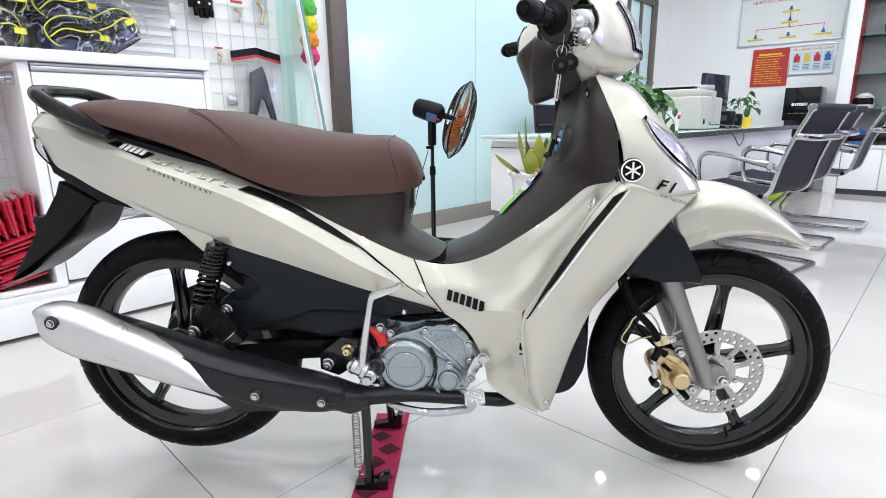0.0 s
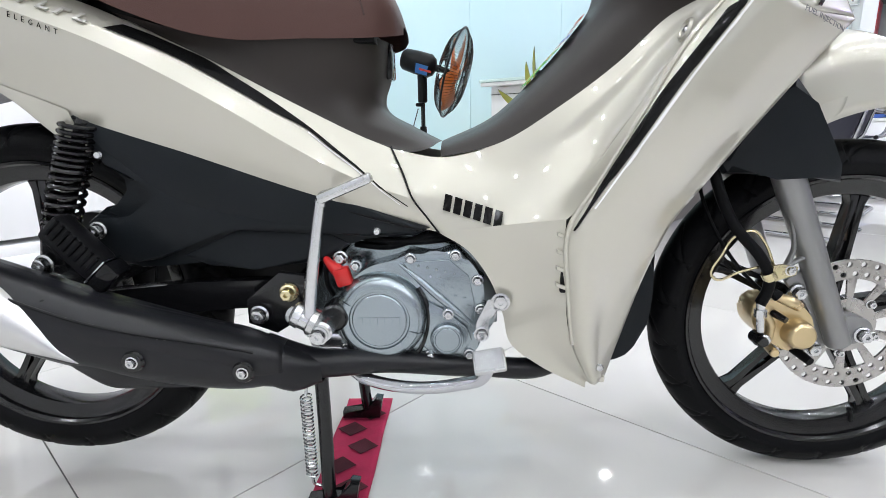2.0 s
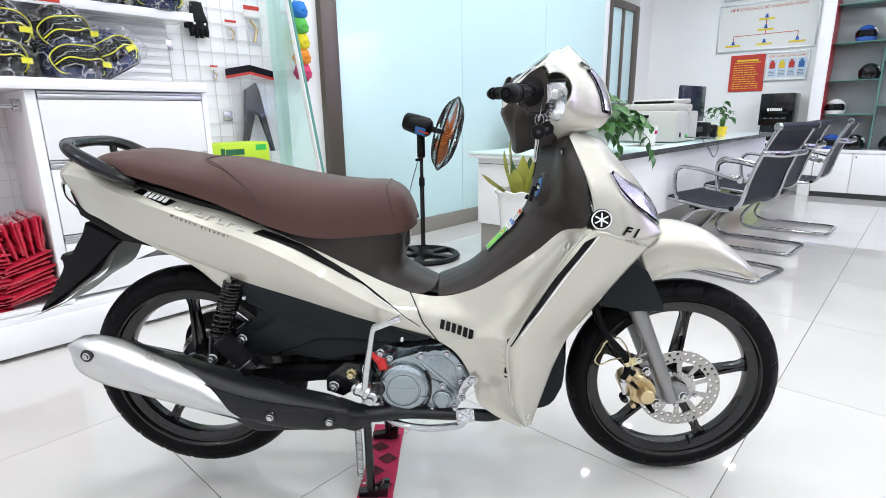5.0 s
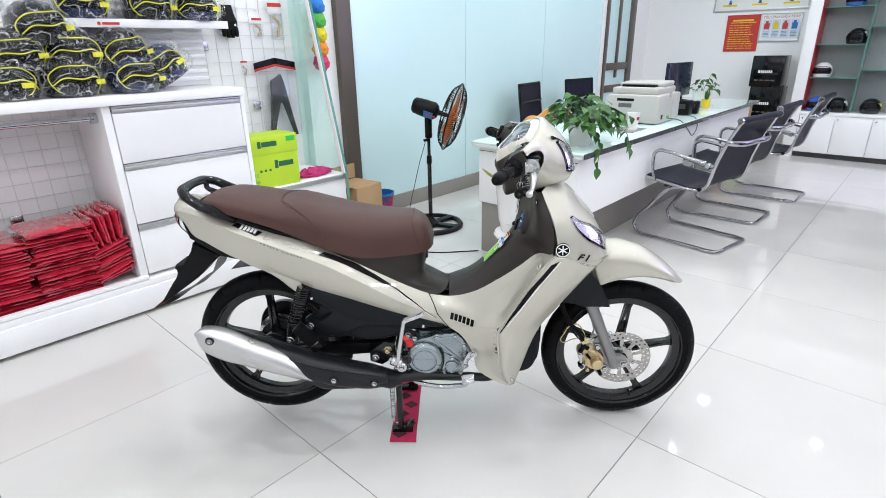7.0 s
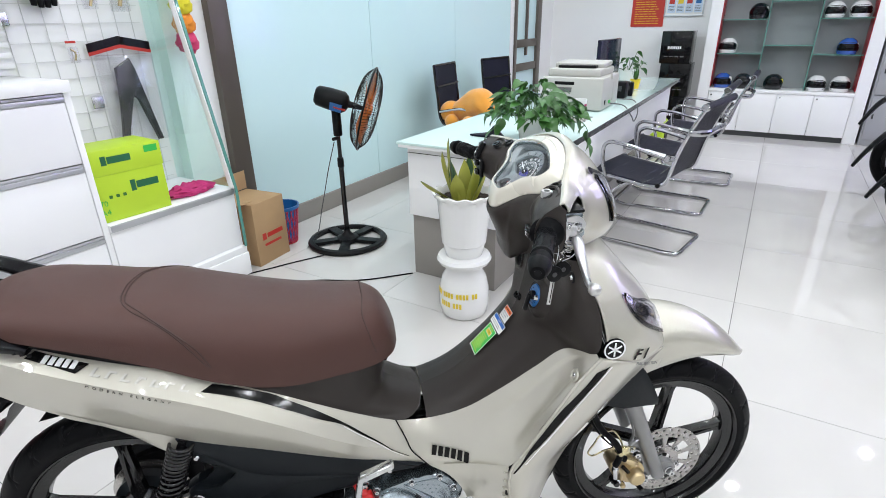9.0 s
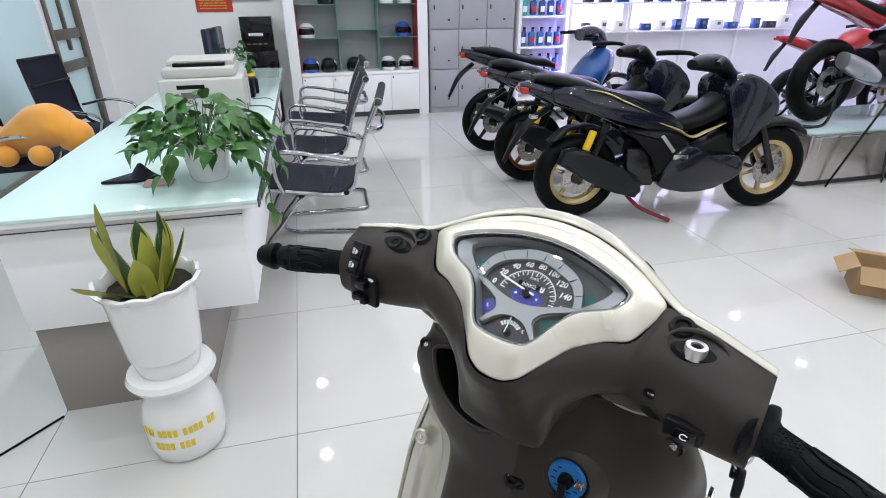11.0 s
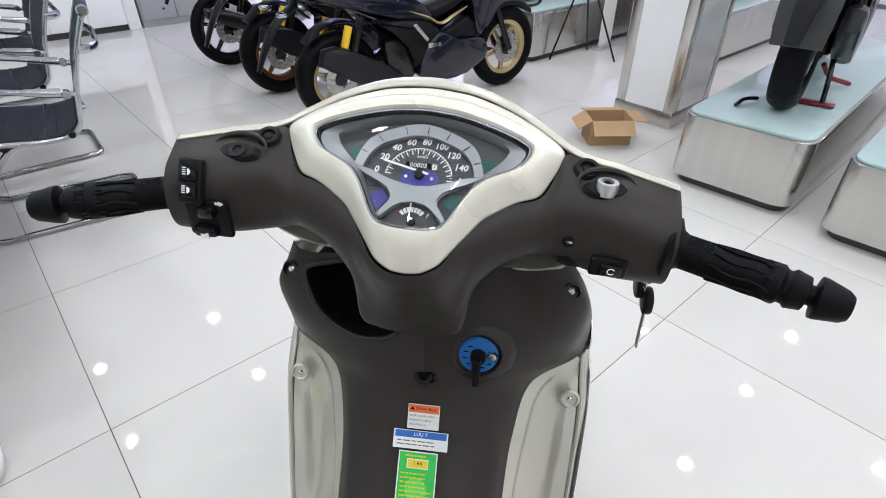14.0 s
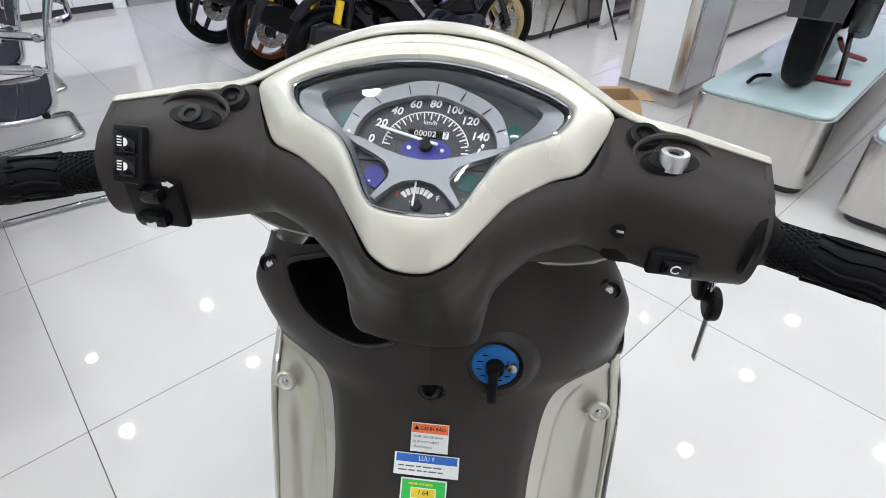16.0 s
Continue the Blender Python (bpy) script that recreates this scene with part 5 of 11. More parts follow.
bolt("frame_bolt", -0.231, -0.145, 0.330, 0.0095, bike, depth=0.014)
bolt("cowl_screw", 0.104, -0.158, 0.350, 0.009, bike, depth=0.006)

# swing arm, shock absorbers, rear stays
for s in (-1, 1):
    part("swing_arm", prism(nb(), [(-0.165, 0.375), (-0.215, 0.370), (-0.33, 0.368), (-0.46, 0.356), (-0.62, 0.345), (-0.66, 0.33), (-0.66, 0.30), (-0.62, 0.295), (-0.42, 0.315), (-0.278, 0.327), (-0.175, 0.331)], s * 0.10 - 0.012, s * 0.10 + 0.012, "y", 0.004), M["blackmetal"], bike)
    sh = part("shock_absorber", cyl(nb(), (-0.505, s * 0.135, 0.44), (-0.447, s * 0.125, 0.60), 0.011, None, 16), M["blackmetal"], bike, "rear shock absorber with black coil spring")
    hel = []
    for k in range(169):  # open coils below, close coils above
        f, a = (k / 84 * 0.62 if k < 72 else 0.5314 + (k - 72) / 96 * 0.4686), 2 * math.pi * k / 12
        hel.append((-0.503 + 0.052 * f + 0.0205 * math.cos(a), s * 0.132 + 0.0205 * math.sin(a), 0.455 + 0.138 * f - 0.006 * math.cos(a)))
    part("spring", tube(nb(), hel, 0.0034, 8, 337), M["blackmetal"], sh, "black coil spring")
    part("lower_body", cyl(nb(), (-0.515, s * 0.137, 0.405), (-0.503, s * 0.135, 0.462), 0.018, 0.020, 20, bev=0.003), M["blackmetal"], sh)
part("peg_hanger", prism(nb(), [(-0.20, 0.39), (-0.165, 0.385), (-0.16, 0.33), (-0.21, 0.30), (-0.25, 0.315), (-0.25, 0.35)], -0.142, -0.128, "y", 0.003), M["blackmetal"], bike)
ps = part("pillion_peg", mbox((0, 0, 0), (0.040, 0.034, 0.085), 0.007), M["blackplastic"], bike, "folded black rubber pillion footrest", Matrix.Translation((-0.455, -0.170, 0.437)) @ pose(0, 0, 0, 0, -42, 0))
for k in range(8):
    part("rib", mbox((0.006, -0.017, -0.034 + k * 0.0095), (0.026, 0.006, 0.0045), 0.001), M["rubber"], ps)
part("peg_fork", mbox((0, 0, -0.055), (0.042, 0.036, 0.024), 0.005), M["blackgloss"], ps)
part("peg_rim", mbox((0, 0, -0.0425), (0.0425, 0.0365, 0.0022), 0.0008), M["chrome"], ps)
bolt("peg_pivot", -0.445, -0.138, 0.452, 0.0085, bike, depth=0.012)
part("chain_disc", lathe(nb(), [(0, -0.012), (0.05, -0.012), (0.058, -0.008), (0.092, -0.006), (0.099, 0.0), (0.099, 0.02)], 48, Matrix.Translation((-0.60, 0.088, 0.345)) @ YAX), M["greypaint"], bike, "dark grey chain case disc")
part("chain_case", prism(nb(), rounded([(-0.16, 0.38), (-0.40, 0.39), (-0.60, 0.40), (-0.70, 0.36), (-0.70, 0.27), (-0.62, 0.235), (-0.40, 0.27), (-0.18, 0.29)], 40), 0.075, 0.10, "y", 0.006), M["blackplastic"], bike)
part("inner_guard", skin(nb(), net([[(-0.72, y, 0.63), (-0.66, y, 0.64), (-0.60, y, 0.64), (-0.45, y, 0.60), (-0.33, y, 0.50)] for y in (-0.062, -0.03, 0.03, 0.062)], 24, 8)), M["blackplastic"], bike)

# centre stand, kick starter, foot pegs
cs = part("centre_stand", tube(nb(), [(-0.165, -0.10, 0.26), (-0.160, -0.115, 0.15), (-0.158, -0.128, 0.02)], 0.011, 10), M["blackmetal"], bike, "black steel centre stand")
part("stand_leg", tube(nb(), [(-0.165, 0.10, 0.26), (-0.150, 0.115, 0.15), (-0.140, 0.128, 0.02)], 0.011, 10), M["blackmetal"], cs)
part("stand_bar", tube(nb(), [(-0.164, -0.10, 0.225), (-0.16, 0.10, 0.225)], 0.011, 10), M["blackmetal"], cs)
for s in (-1, 1):
    part("stand_foot", prism(nb(), [(-0.19, 0.008), (-0.115, 0.008), (-0.108, 0.05), (-0.122, 0.052), (-0.14, 0.026), (-0.19, 0.022)], s * 0.128 - 0.012, s * 0.128 + 0.012, "y", 0.003), M["blackmetal"], cs)
hel = [(-0.182 + 0.008 * math.cos(2 * math.pi * k / 8), -0.128 + 0.008 * math.sin(2 * math.pi * k / 8), 0.195 - 0.135 * k / 176) for k in range(177)]
part("stand_spring", tube(nb(), hel, 0.0015, 5, 353), M["zinc"], bike, "zinc plated stand return spring")
part("spring_hook", tube(nb(), [(-0.182, -0.128, 0.195), (-0.178, -0.122, 0.215), (-0.168, -0.115, 0.222)], 0.0025, 6), M["zinc"], bike)
part("spring_hook", tube(nb(), [(-0.182, -0.128, 0.060), (-0.180, -0.128, 0.044), (-0.166, -0.126, 0.038)], 0.0025, 6), M["zinc"], bike)
ks = part("kick_starter", tube(nb(), [(-0.150, -0.184, 0.340), (-0.143, -0.187, 0.385), (-0.131, -0.190, 0.450), (-0.122, -0.190, 0.496)], [0.0092, 0.0085, 0.0074, 0.0066], 16, 40), M["zinc"], bike, "zinc plated kick start lever")
part("pedal", mbox((0, 0, 0), (0.072, 0.02, 0.013), 0.004), M["zinc"], ks, "", Matrix.Translation((-0.090, -0.192, 0.511)) @ pose(0, 0, 0, 0, -22, 0))
part("pedal_neck", tube(nb(), [(-0.122, -0.19, 0.490), (-0.119, -0.191, 0.500), (-0.105, -0.192, 0.505)], 0.0068, 12), M["zinc"], ks)
part("knuckle", lathe(nb(), [(0, -0.021), (0.013, -0.021), (0.0175, -0.017), (0.0185, -0.008), (0.0165, -0.006), (0.0165, 0.004), (0.0195, 0.006), (0.0195, 0.014), (0.014, 0.019), (0, 0.019)], 18, Matrix.Translation((-0.155, -0.178, 0.336)) @ pose(0, 0, 0, 0, 118, 0)), M["zinc"], ks, "cast folding knuckle", None, 30)
part("knuckle_cap", lathe(nb(), [(0, 0.004), (0.010, 0.004), (0.0125, 0.001), (0.0125, -0.004)], 24, Matrix.Translation((-0.169, -0.186, 0.344)) @ pose(0, 0, 0, 60, -25, 0)), M["zinc"], ks)
part("clamp_ear", prism(nb(), rounded([(-0.160, 0.326), (-0.148, 0.338), (-0.132, 0.334), (-0.126, 0.320), (-0.136, 0.308), (-0.152, 0.312)], 26), -0.188, -0.164, "y", 0.003), M["zinc"], ks)
part("shaft", cyl(nb(), (-0.134, -0.09, 0.321), (-0.134, -0.192, 0.321), 0.0145, None, 24, bev=0.003), M["zinc"], ks)
part("shaft_collar", cyl(nb(), (-0.124, -0.125, 0.328), (-0.124, -0.160, 0.328), 0.021, 0.019, 24, bev=0.003), M["blackmetal"], ks)
bolt("knuckle_bolt", -0.137, -0.192, 0.317, 0.0088, ks)
pb = part("peg_bar", tube(nb(), [(-0.13, -0.10, 0.245), (-0.091, -0.150, 0.237), (-0.018, -0.168, 0.229), (0.046, -0.184, 0.242), (0.078, -0.200, 0.260), (0.086, -0.210, 0.282)], 0.0088, 14, 60), M["chrome"], bike, "chrome brake pedal arm")
PAD = Matrix.Translation((0.086, -0.216, 0.291)) @ pose(0, 0, 0, 38, -10, 0)
pd_ = part("pedal_pad", mbox((0, 0, 0), (0.042, 0.032, 0.011), 0.004), M["zinc"], pb, "knurled brake pedal pad", PAD)
kn = nb()
for i in range(13):
    for j in range(10):
        bmesh.ops.create_cone(kn, cap_ends=False, segments=4, radius1=0.0020, radius2=0.0005, depth=0.0011, matrix=Matrix.Translation((-0.0174 + 0.0029 * i, -0.0130 + 0.0029 * j, 0.0060)))
tagged(part("knurl", kn, M["zinc"], pd_, "", None, 10), kind="stuff")
part("cowl_bracket", prism(nb(), [(0.088, 0.352), (0.106, 0.352), (0.100, 0.335), (0.088, 0.320), (0.088, 0.300), (0.079, 0.292), (0.070, 0.300), (0.072, 0.320)], -0.153, -0.150, "y", 0.001), M["zinc"], bike, "bent steel cowl bracket")
bolt("bracket_bolt", 0.079, -0.153, 0.302, 0.0075, bike, depth=0.008)
part("foot_rest", cyl(nb(), (0.02, 0.12, 0.262), (0.02, 0.27, 0.262), 0.015, None, 16, bev=0.004), M["rubber"], bike)
part("gear_pedal", tube(nb(), [(0.10, 0.12, 0.27), (0.14, 0.16, 0.26), (0.15, 0.20, 0.27)], 0.008, 10), M["chrome"], bike)
# rectifier plate and stand pivot details
part("side_bracket", mbox((-0.145, -0.115, 0.28), (0.05, 0.02, 0.025), 0.004), M["zinc"], bike)
part("swing_pivot", cyl(nb(), (-0.18, -0.13, 0.362), (-0.18, 0.13, 0.362), 0.014), M["blackmetal"], bike)

# body panels: right side lines, mirrored for the left
U_ = [(-0.842, -0.052, 0.866), (-0.80, -0.062, 0.862), (-0.723, -0.085, 0.833), (-0.646, -0.100, 0.808), (-0.543, -0.112, 0.777), (-0.427, -0.119, 0.744), (-0.359, -0.120, 0.714), (-0.313, -0.120, 0.692), (-0.261, -0.118, 0.666), (-0.197, -0.115, 0.631), (-0.139, -0.112, 0.600), (-0.08, -0.107, 0.570), (-0.040, -0.104, 0.553)]
K_ = [(-0.862, -0.066, 0.842), (-0.794, -0.090, 0.832), (-0.695, -0.122, 0.799), (-0.59, -0.141, 0.764), (-0.479, -0.151, 0.7235), (-0.422, -0.154, 0.702), (-0.36, -0.155, 0.674), (-0.305, -0.155, 0.645), (-0.238, -0.152, 0.606), (-0.17, -0.147, 0.563), (-0.10, -0.139, 0.523), (-0.05, -0.133, 0.501), (-0.012, -0.128, 0.487)]
W_ = [(-0.848, -0.060, 0.795), (-0.822, -0.070, 0.757), (-0.779, -0.084, 0.738), (-0.71, -0.104, 0.706), (-0.667, -0.112, 0.687), (-0.576, -0.122, 0.648), (-0.455, -0.129, 0.596), (-0.378, -0.131, 0.569), (-0.319, -0.131, 0.548), (-0.26, -0.131, 0.527), (-0.17, -0.129, 0.493), (-0.081, -0.126, 0.465), (0.022, -0.122, 0.440)]
SIDE = np.vstack([net([U_, [tuple(np.array(a) * 0.5 + np.array(c) * 0.5 + np.array((0, -0.001, 0.001))) for a, c in zip(U_, K_)], K_], 90, 14), net([K_, [tuple(np.array(a) * 0.5 + np.array(c) * 0.5 + np.array((0, -0.003, 0))) for a, c in zip(K_, W_)], W_], 90, 18)[1:]])
TONGUE = net([[(-0.66, -0.116, 0.690), (-0.60, -0.123, 0.668), (-0.543, -0.128, 0.643), (-0.502, -0.131, 0.628), (-0.462, -0.134, 0.612)], [(-0.62, -0.118, 0.664), (-0.57, -0.124, 0.644), (-0.53, -0.128, 0.622), (-0.490, -0.130, 0.600), (-0.454, -0.132, 0.585)], [(-0.585, -0.116, 0.662), (-0.549, -0.122, 0.638), (-0.519, -0.126, 0.607), (-0.482, -0.129, 0.576), (-0.440, -0.130, 0.553)]], 30, 12)
S_SIDE = Surf(SIDE)
A_ = [(-0.040, -0.104, 0.553), (0.025, -0.094, 0.540), (0.105, -0.100, 0.558), (0.183, -0.108, 0.604), (0.258, -0.118, 0.660), (0.305, -0.136, 0.706), (0.345, -0.198, 0.732)]
B_ = [(-0.012, -0.126, 0.487), (0.04, -0.122, 0.492), (0.12, -0.122, 0.506), (0.195, -0.130, 0.560), (0.262, -0.146, 0.628), (0.312, -0.166, 0.690), (0.347, -0.203, 0.726)]
B2_ = [(0.0, -0.128, 0.466), (0.05, -0.132, 0.458), (0.115, -0.138, 0.470), (0.188, -0.150, 0.515), (0.252, -0.166, 0.592), (0.310, -0.188, 0.676), (0.349, -0.207, 0.722)]
C_ = [(0.022, -0.127, 0.440), (0.060, -0.138, 0.428), (0.120, -0.158, 0.436), (0.182, -0.190, 0.468), (0.246, -0.199, 0.570), (0.308, -0.205, 0.672), (0.352, -0.206, 0.722)]
WING = net([A_, B_, B2_, C_], 90, 44)
# a long shallow channel pressed into the wing
wn = np.cross(np.gradient(WING, axis=1), np.gradient(WING, axis=0))
wn /= np.linalg.norm(wn, axis=2)[:, :, None] + 1e-9
wn *= np.where(wn[:, :, 1:2] > 0, -1, 1)
vv, uu = np.meshgrid(np.linspace(0, 1, WING.shape[0]), np.linspace(0, 1, WING.shape[1]), indexing="ij")
ease = lambda a, lo, hi: np.clip((a - lo) / (hi - lo), 0, 1) ** 2 * (3 - 2 * np.clip((a - lo) / (hi - lo), 0, 1))
press = ease(vv, 0.20, 0.34) * (1 - ease(vv, 0.70, 0.86)) * ease(uu, 0.40, 0.56) * (1 - ease(uu, 0.86, 0.93))
WING = WING - wn * (0.006 * press)[:, :, None]
S_WING = Surf(WING)
L_ = [(0.022, -0.127, 0.440), (0.060, -0.138, 0.418), (0.090, -0.143, 0.378), (0.108, -0.147, 0.330), (0.118, -0.150, 0.288), (0.157, -0.156, 0.257), (0.222, -0.160, 0.224)]
R_ = [(0.182, -0.190, 0.468), (0.181, -0.190, 0.44), (0.183, -0.189, 0.40), (0.186, -0.186, 0.36), (0.190, -0.183, 0.325), (0.204, -0.178, 0.280), (0.224, -0.168, 0.238)]
LOW = net([L_, [tuple(np.array(a) * 0.5 + np.array(c) * 0.5 + np.array((0, 0.006, 0))) for a, c in zip(L_, R_)], R_], 40, 18)
S_LOW = Surf(LOW)
# outer leg shield: ridge to front edge
RG = [(0.352, -0.207, 0.726), (0.310, -0.208, 0.678), (0.262, -0.203, 0.595), (0.220, -0.197, 0.520), (0.184, -0.194, 0.456), (0.187, -0.189, 0.380), (0.197, -0.182, 0.300), (0.226, -0.168, 0.236)]
RG2 = [(0.366, -0.217, 0.726), (0.322, -0.218, 0.677), (0.275, -0.214, 0.594), (0.232, -0.208, 0.518), (0.199, -0.203, 0.455), (0.200, -0.201, 0.380), (0.209, -0.191, 0.300), (0.231, -0.172, 0.236)]
FM = [(0.43, -0.202, 0.704), (0.385, -0.201, 0.650), (0.335, -0.200, 0.575), (0.290, -0.192, 0.505), (0.258, -0.183, 0.440), (0.245, -0.178, 0.375), (0.236, -0.172, 0.300), (0.239, -0.166, 0.238)]
FE = [(0.515, -0.158, 0.697), (0.472, -0.158, 0.648), (0.437, -0.155, 0.603), (0.365, -0.150, 0.507), (0.328, -0.146, 0.455), (0.302, -0.142, 0.392), (0.272, -0.142, 0.300), (0.250, -0.15, 0.238)]
SHIELD = net([RG, RG2, FM, FE], 70, 24)
S_SHIELD = Surf(SHIELD)
# front fairing from the side line round the nose
FAIR = [[(0.307, -0.165, 0.916), (0.325, -0.125, 0.922), (0.352, -0.06, 0.923), (0.365, 0.0, 0.923)],
        [(0.322, -0.178, 0.878), (0.362, -0.150, 0.892), (0.398, -0.085, 0.899), (0.412, 0.0, 0.901)],
        [(0.340, -0.200, 0.832), (0.392, -0.175, 0.842), (0.438, -0.098, 0.853), (0.454, 0.0, 0.857)],
        [(0.354, -0.209, 0.780), (0.420, -0.190, 0.785), (0.490, -0.116, 0.788), (0.512, 0.0, 0.790)],
        [(0.360, -0.214, 0.724), (0.432, -0.201, 0.702), (0.516, -0.152, 0.699), (0.566, 0.0, 0.690)]]
FAIRG = net(FAIR, 40, 44)
S_FAIR = Surf(FAIRG)
for s in (1, -1):
    f = (lambda G: G) if s == 1 else flipy
    part("side_cover", skin(nb(), f(SIDE)), M["champagne"], bike, "champagne pearl side cover", None, 14)
    part("side_cover_tongue", skin(nb(), f(TONGUE)), M["champagne"], bike)
    part("leg_shield_wing", skin(nb(), f(WING)), M["champagne"], bike, "champagne inner leg shield wing")
    part("cover_seam", tube(nb(), [(-0.042, -0.1055 * s, 0.556), (-0.026, -0.119 * s, 0.522), (-0.012, -0.1295 * s, 0.487), (0.006, -0.1290 * s, 0.462), (0.022, -0.1285 * s, 0.440)], 0.0014, 6), M["blackplastic"], bike)
    part("shield_bead", tube(nb(), [(x, (y - 0.002) * s, z) for x, y, z in RG[:7]], 0.0034, 8, 60), M["champagne"], bike)
    part("lower_cowl", skin(nb(), f(LOW)), M["champagne"], bike)
    part("tail_underside", prism(nb(), [(-0.605, 0.672), (-0.558, 0.639), (-0.522, 0.604), (-0.492, 0.579), (-0.444, 0.554), (-0.452, 0.576), (-0.462, 0.618), (-0.456, 0.640), (-0.55, 0.680)], min(s * -0.118, s * -0.108), max(s * -0.118, s * -0.108), "y", 0.003), M["champagne"], bike)
    thicken(part("leg_shield", skin(nb(), f(SHIELD)), M["champagne"], bike, "champagne outer leg shield"), 0.003)
    part("shield_foot", mbox((0.235, -0.158 * s, 0.239), (0.026, 0.018, 0.010), 0.004), M["champagne"], bike)
    thicken(part("front_fairing", skin(nb(), f(FAIRG)), M["champagne"], bike, "champagne front fairing"), 0.003)
    # charcoal frame cover under the side cover
    cv = nb()
    prism(cv, [(-0.469, 0.609), (-0.462, 0.616), (-0.37, 0.598), (-0.26, 0.556), (-0.158, 0.514), (0.02, 0.449), (-0.009, 0.434), (-0.082, 0.430), (-0.12, 0.424), (-0.167, 0.398), (-0.263, 0.397), (-0.319, 0.399), (-0.376, 0.394), (-0.408, 0.392), (-0.441, 0.401), (-0.457, 0.424), (-0.470, 0.464), (-0.447, 0.480), (-0.425, 0.478), (-0.411, 0.503), (-0.405, 0.520), (-0.428, 0.544), (-0.441, 0.548), (-0.451, 0.568)], min(s * -0.116, s * -0.09), max(s * -0.116, s * -0.09), "y", 0.006)
    part("frame_cover", cv, M["darkcover"], bike, "charcoal plastic frame cover")
    part("cover_relief", prism(nb(), [(-0.466, 0.607), (-0.460, 0.612), (-0.37, 0.592), (-0.26, 0.550), (-0.158, 0.508), (0.01, 0.447), (-0.012, 0.439), (-0.082, 0.436), (-0.12, 0.442), (-0.177, 0.449), (-0.247, 0.456), (-0.271, 0.454), (-0.296, 0.445), (-0.331, 0.424), (-0.373, 0.407), (-0.406, 0.403), (-0.437, 0.404), (-0.453, 0.426), (-0.465, 0.462), (-0.447, 0.474), (-0.421, 0.462), (-0.401, 0.464), (-0.369, 0.487), (-0.361, 0.498), (-0.372, 0.514), (-0.402, 0.521), (-0.424, 0.546), (-0.438, 0.551), (-0.448, 0.570)], min(s * -0.131, s * -0.110), max(s * -0.131, s * -0.110), "y", 0.006), M["darkcover"], bike, "", None, 60)
    part("cover_shoulder", skin(nb(), np.array([[(x, s * y, z) for x, y, z in spl(row, 40)] for row in ([(-0.455, -0.1305, 0.602), (-0.30, -0.1315, 0.560), (-0.12, -0.1305, 0.490), (0.0, -0.126, 0.447)], [(-0.440, -0.1365, 0.582), (-0.31, -0.1385, 0.530), (-0.14, -0.136, 0.474), (-0.02, -0.129, 0.446)], [(-0.425, -0.1315, 0.560), (-0.34, -0.1315, 0.495), (-0.22, -0.1315, 0.462), (-0.06, -0.1305, 0.442)])])), M["darkcover"], bike, "", None, 180)
    part("lower_frame_cover", prism(nb(), [(-0.350, 0.410), (-0.262, 0.448), (-0.13, 0.440), (-0.10, 0.425), (-0.14, 0.398), (-0.24, 0.388), (-0.31, 0.393)], min(s * -0.120, s * -0.08), max(s * -0.120, s * -0.08), "y", 0.010), M["darkcover"], bike)
    # thin black tube draws the shadow line under the side cover
    part("cover_shadow_line", tube(nb(), [(x, s * -0.1305, z - 0.003) for x, z in ((-0.462, 0.606), (-0.378, 0.572), (-0.26, 0.531), (-0.17, 0.497), (-0.081, 0.469), (0.0, 0.447))], 0.002, 6), M["blackplastic"], bike)
    # dark gap trim between seat and cover
    g = [tuple(np.array(p) * np.array((1, s, 1)) + np.array((0, 0.004 * s, 0.006))) for p in U_[1:6]]
    part("seat_trim", tube(nb(), g, 0.006, 8, flat=1.4), M["blackplastic"], bike)
part("cover_screw", lathe(nb(), [(0, 0.003), (0.004, 0.003), (0.006, 0)], 12, Matrix.Translation((-0.063, -0.131, 0.4435)) @ YAX), M["zinc"], bike)
part("cover_screw", lathe(nb(), [(0, 0.003), (0.004, 0.003), (0.006, 0)], 12, Matrix.Translation((-0.432, -0.1335, 0.553)) @ YAX), M["zinc"], bike)
part("wing_screw", lathe(nb(), [(0, 0.002), (0.004, 0.003), (0.006, 0)], 12, Matrix.Translation((0.236, -0.176, 0.262)) @ YAX), M["zinc"], bike)
# louvres at the ridge
part("louvre_slot", mbox((0.1825, -0.182, 0.415), (0.010, 0.011, 0.088), 0.003), M["blackplastic"], bike)
for k in range(4):
    part("louvre", prism(nb(), [(0.172, 0.452 - 0.022 * k), (0.190, 0.446 - 0.022 * k), (0.190, 0.440 - 0.022 * k), (0.172, 0.447 - 0.022 * k)], -0.191, -0.180, "y", 0.0015), M["champagne"], bike)

# underseat cover, tunnel and inner leg shield in brown
UND = [[(-0.40, -0.110, 0.735), (-0.27, -0.112, 0.702), (-0.12, -0.105, 0.700), (-0.062, -0.070, 0.700), (-0.046, 0, 0.700)],
       [(-0.33, -0.118, 0.700), (-0.22, -0.112, 0.662), (-0.12, -0.096, 0.645), (-0.068, -0.062, 0.648), (-0.050, 0, 0.650)],
       [(-0.24, -0.118, 0.648), (-0.16, -0.108, 0.612), (-0.10, -0.090, 0.606), (-0.068, -0.055, 0.610), (-0.060, 0, 0.612)],
       [(-0.14, -0.113, 0.592), (-0.085, -0.102, 0.572), (-0.045, -0.085, 0.574), (-0.022, -0.05, 0.578), (-0.015, 0, 0.580)],
       [(-0.04, -0.104, 0.553), (-0.015, -0.096, 0.548), (0.008, -0.075, 0.552), (0.020, -0.04, 0.558), (0.025, 0, 0.559)]]
UG = net(UND, 30, 30)
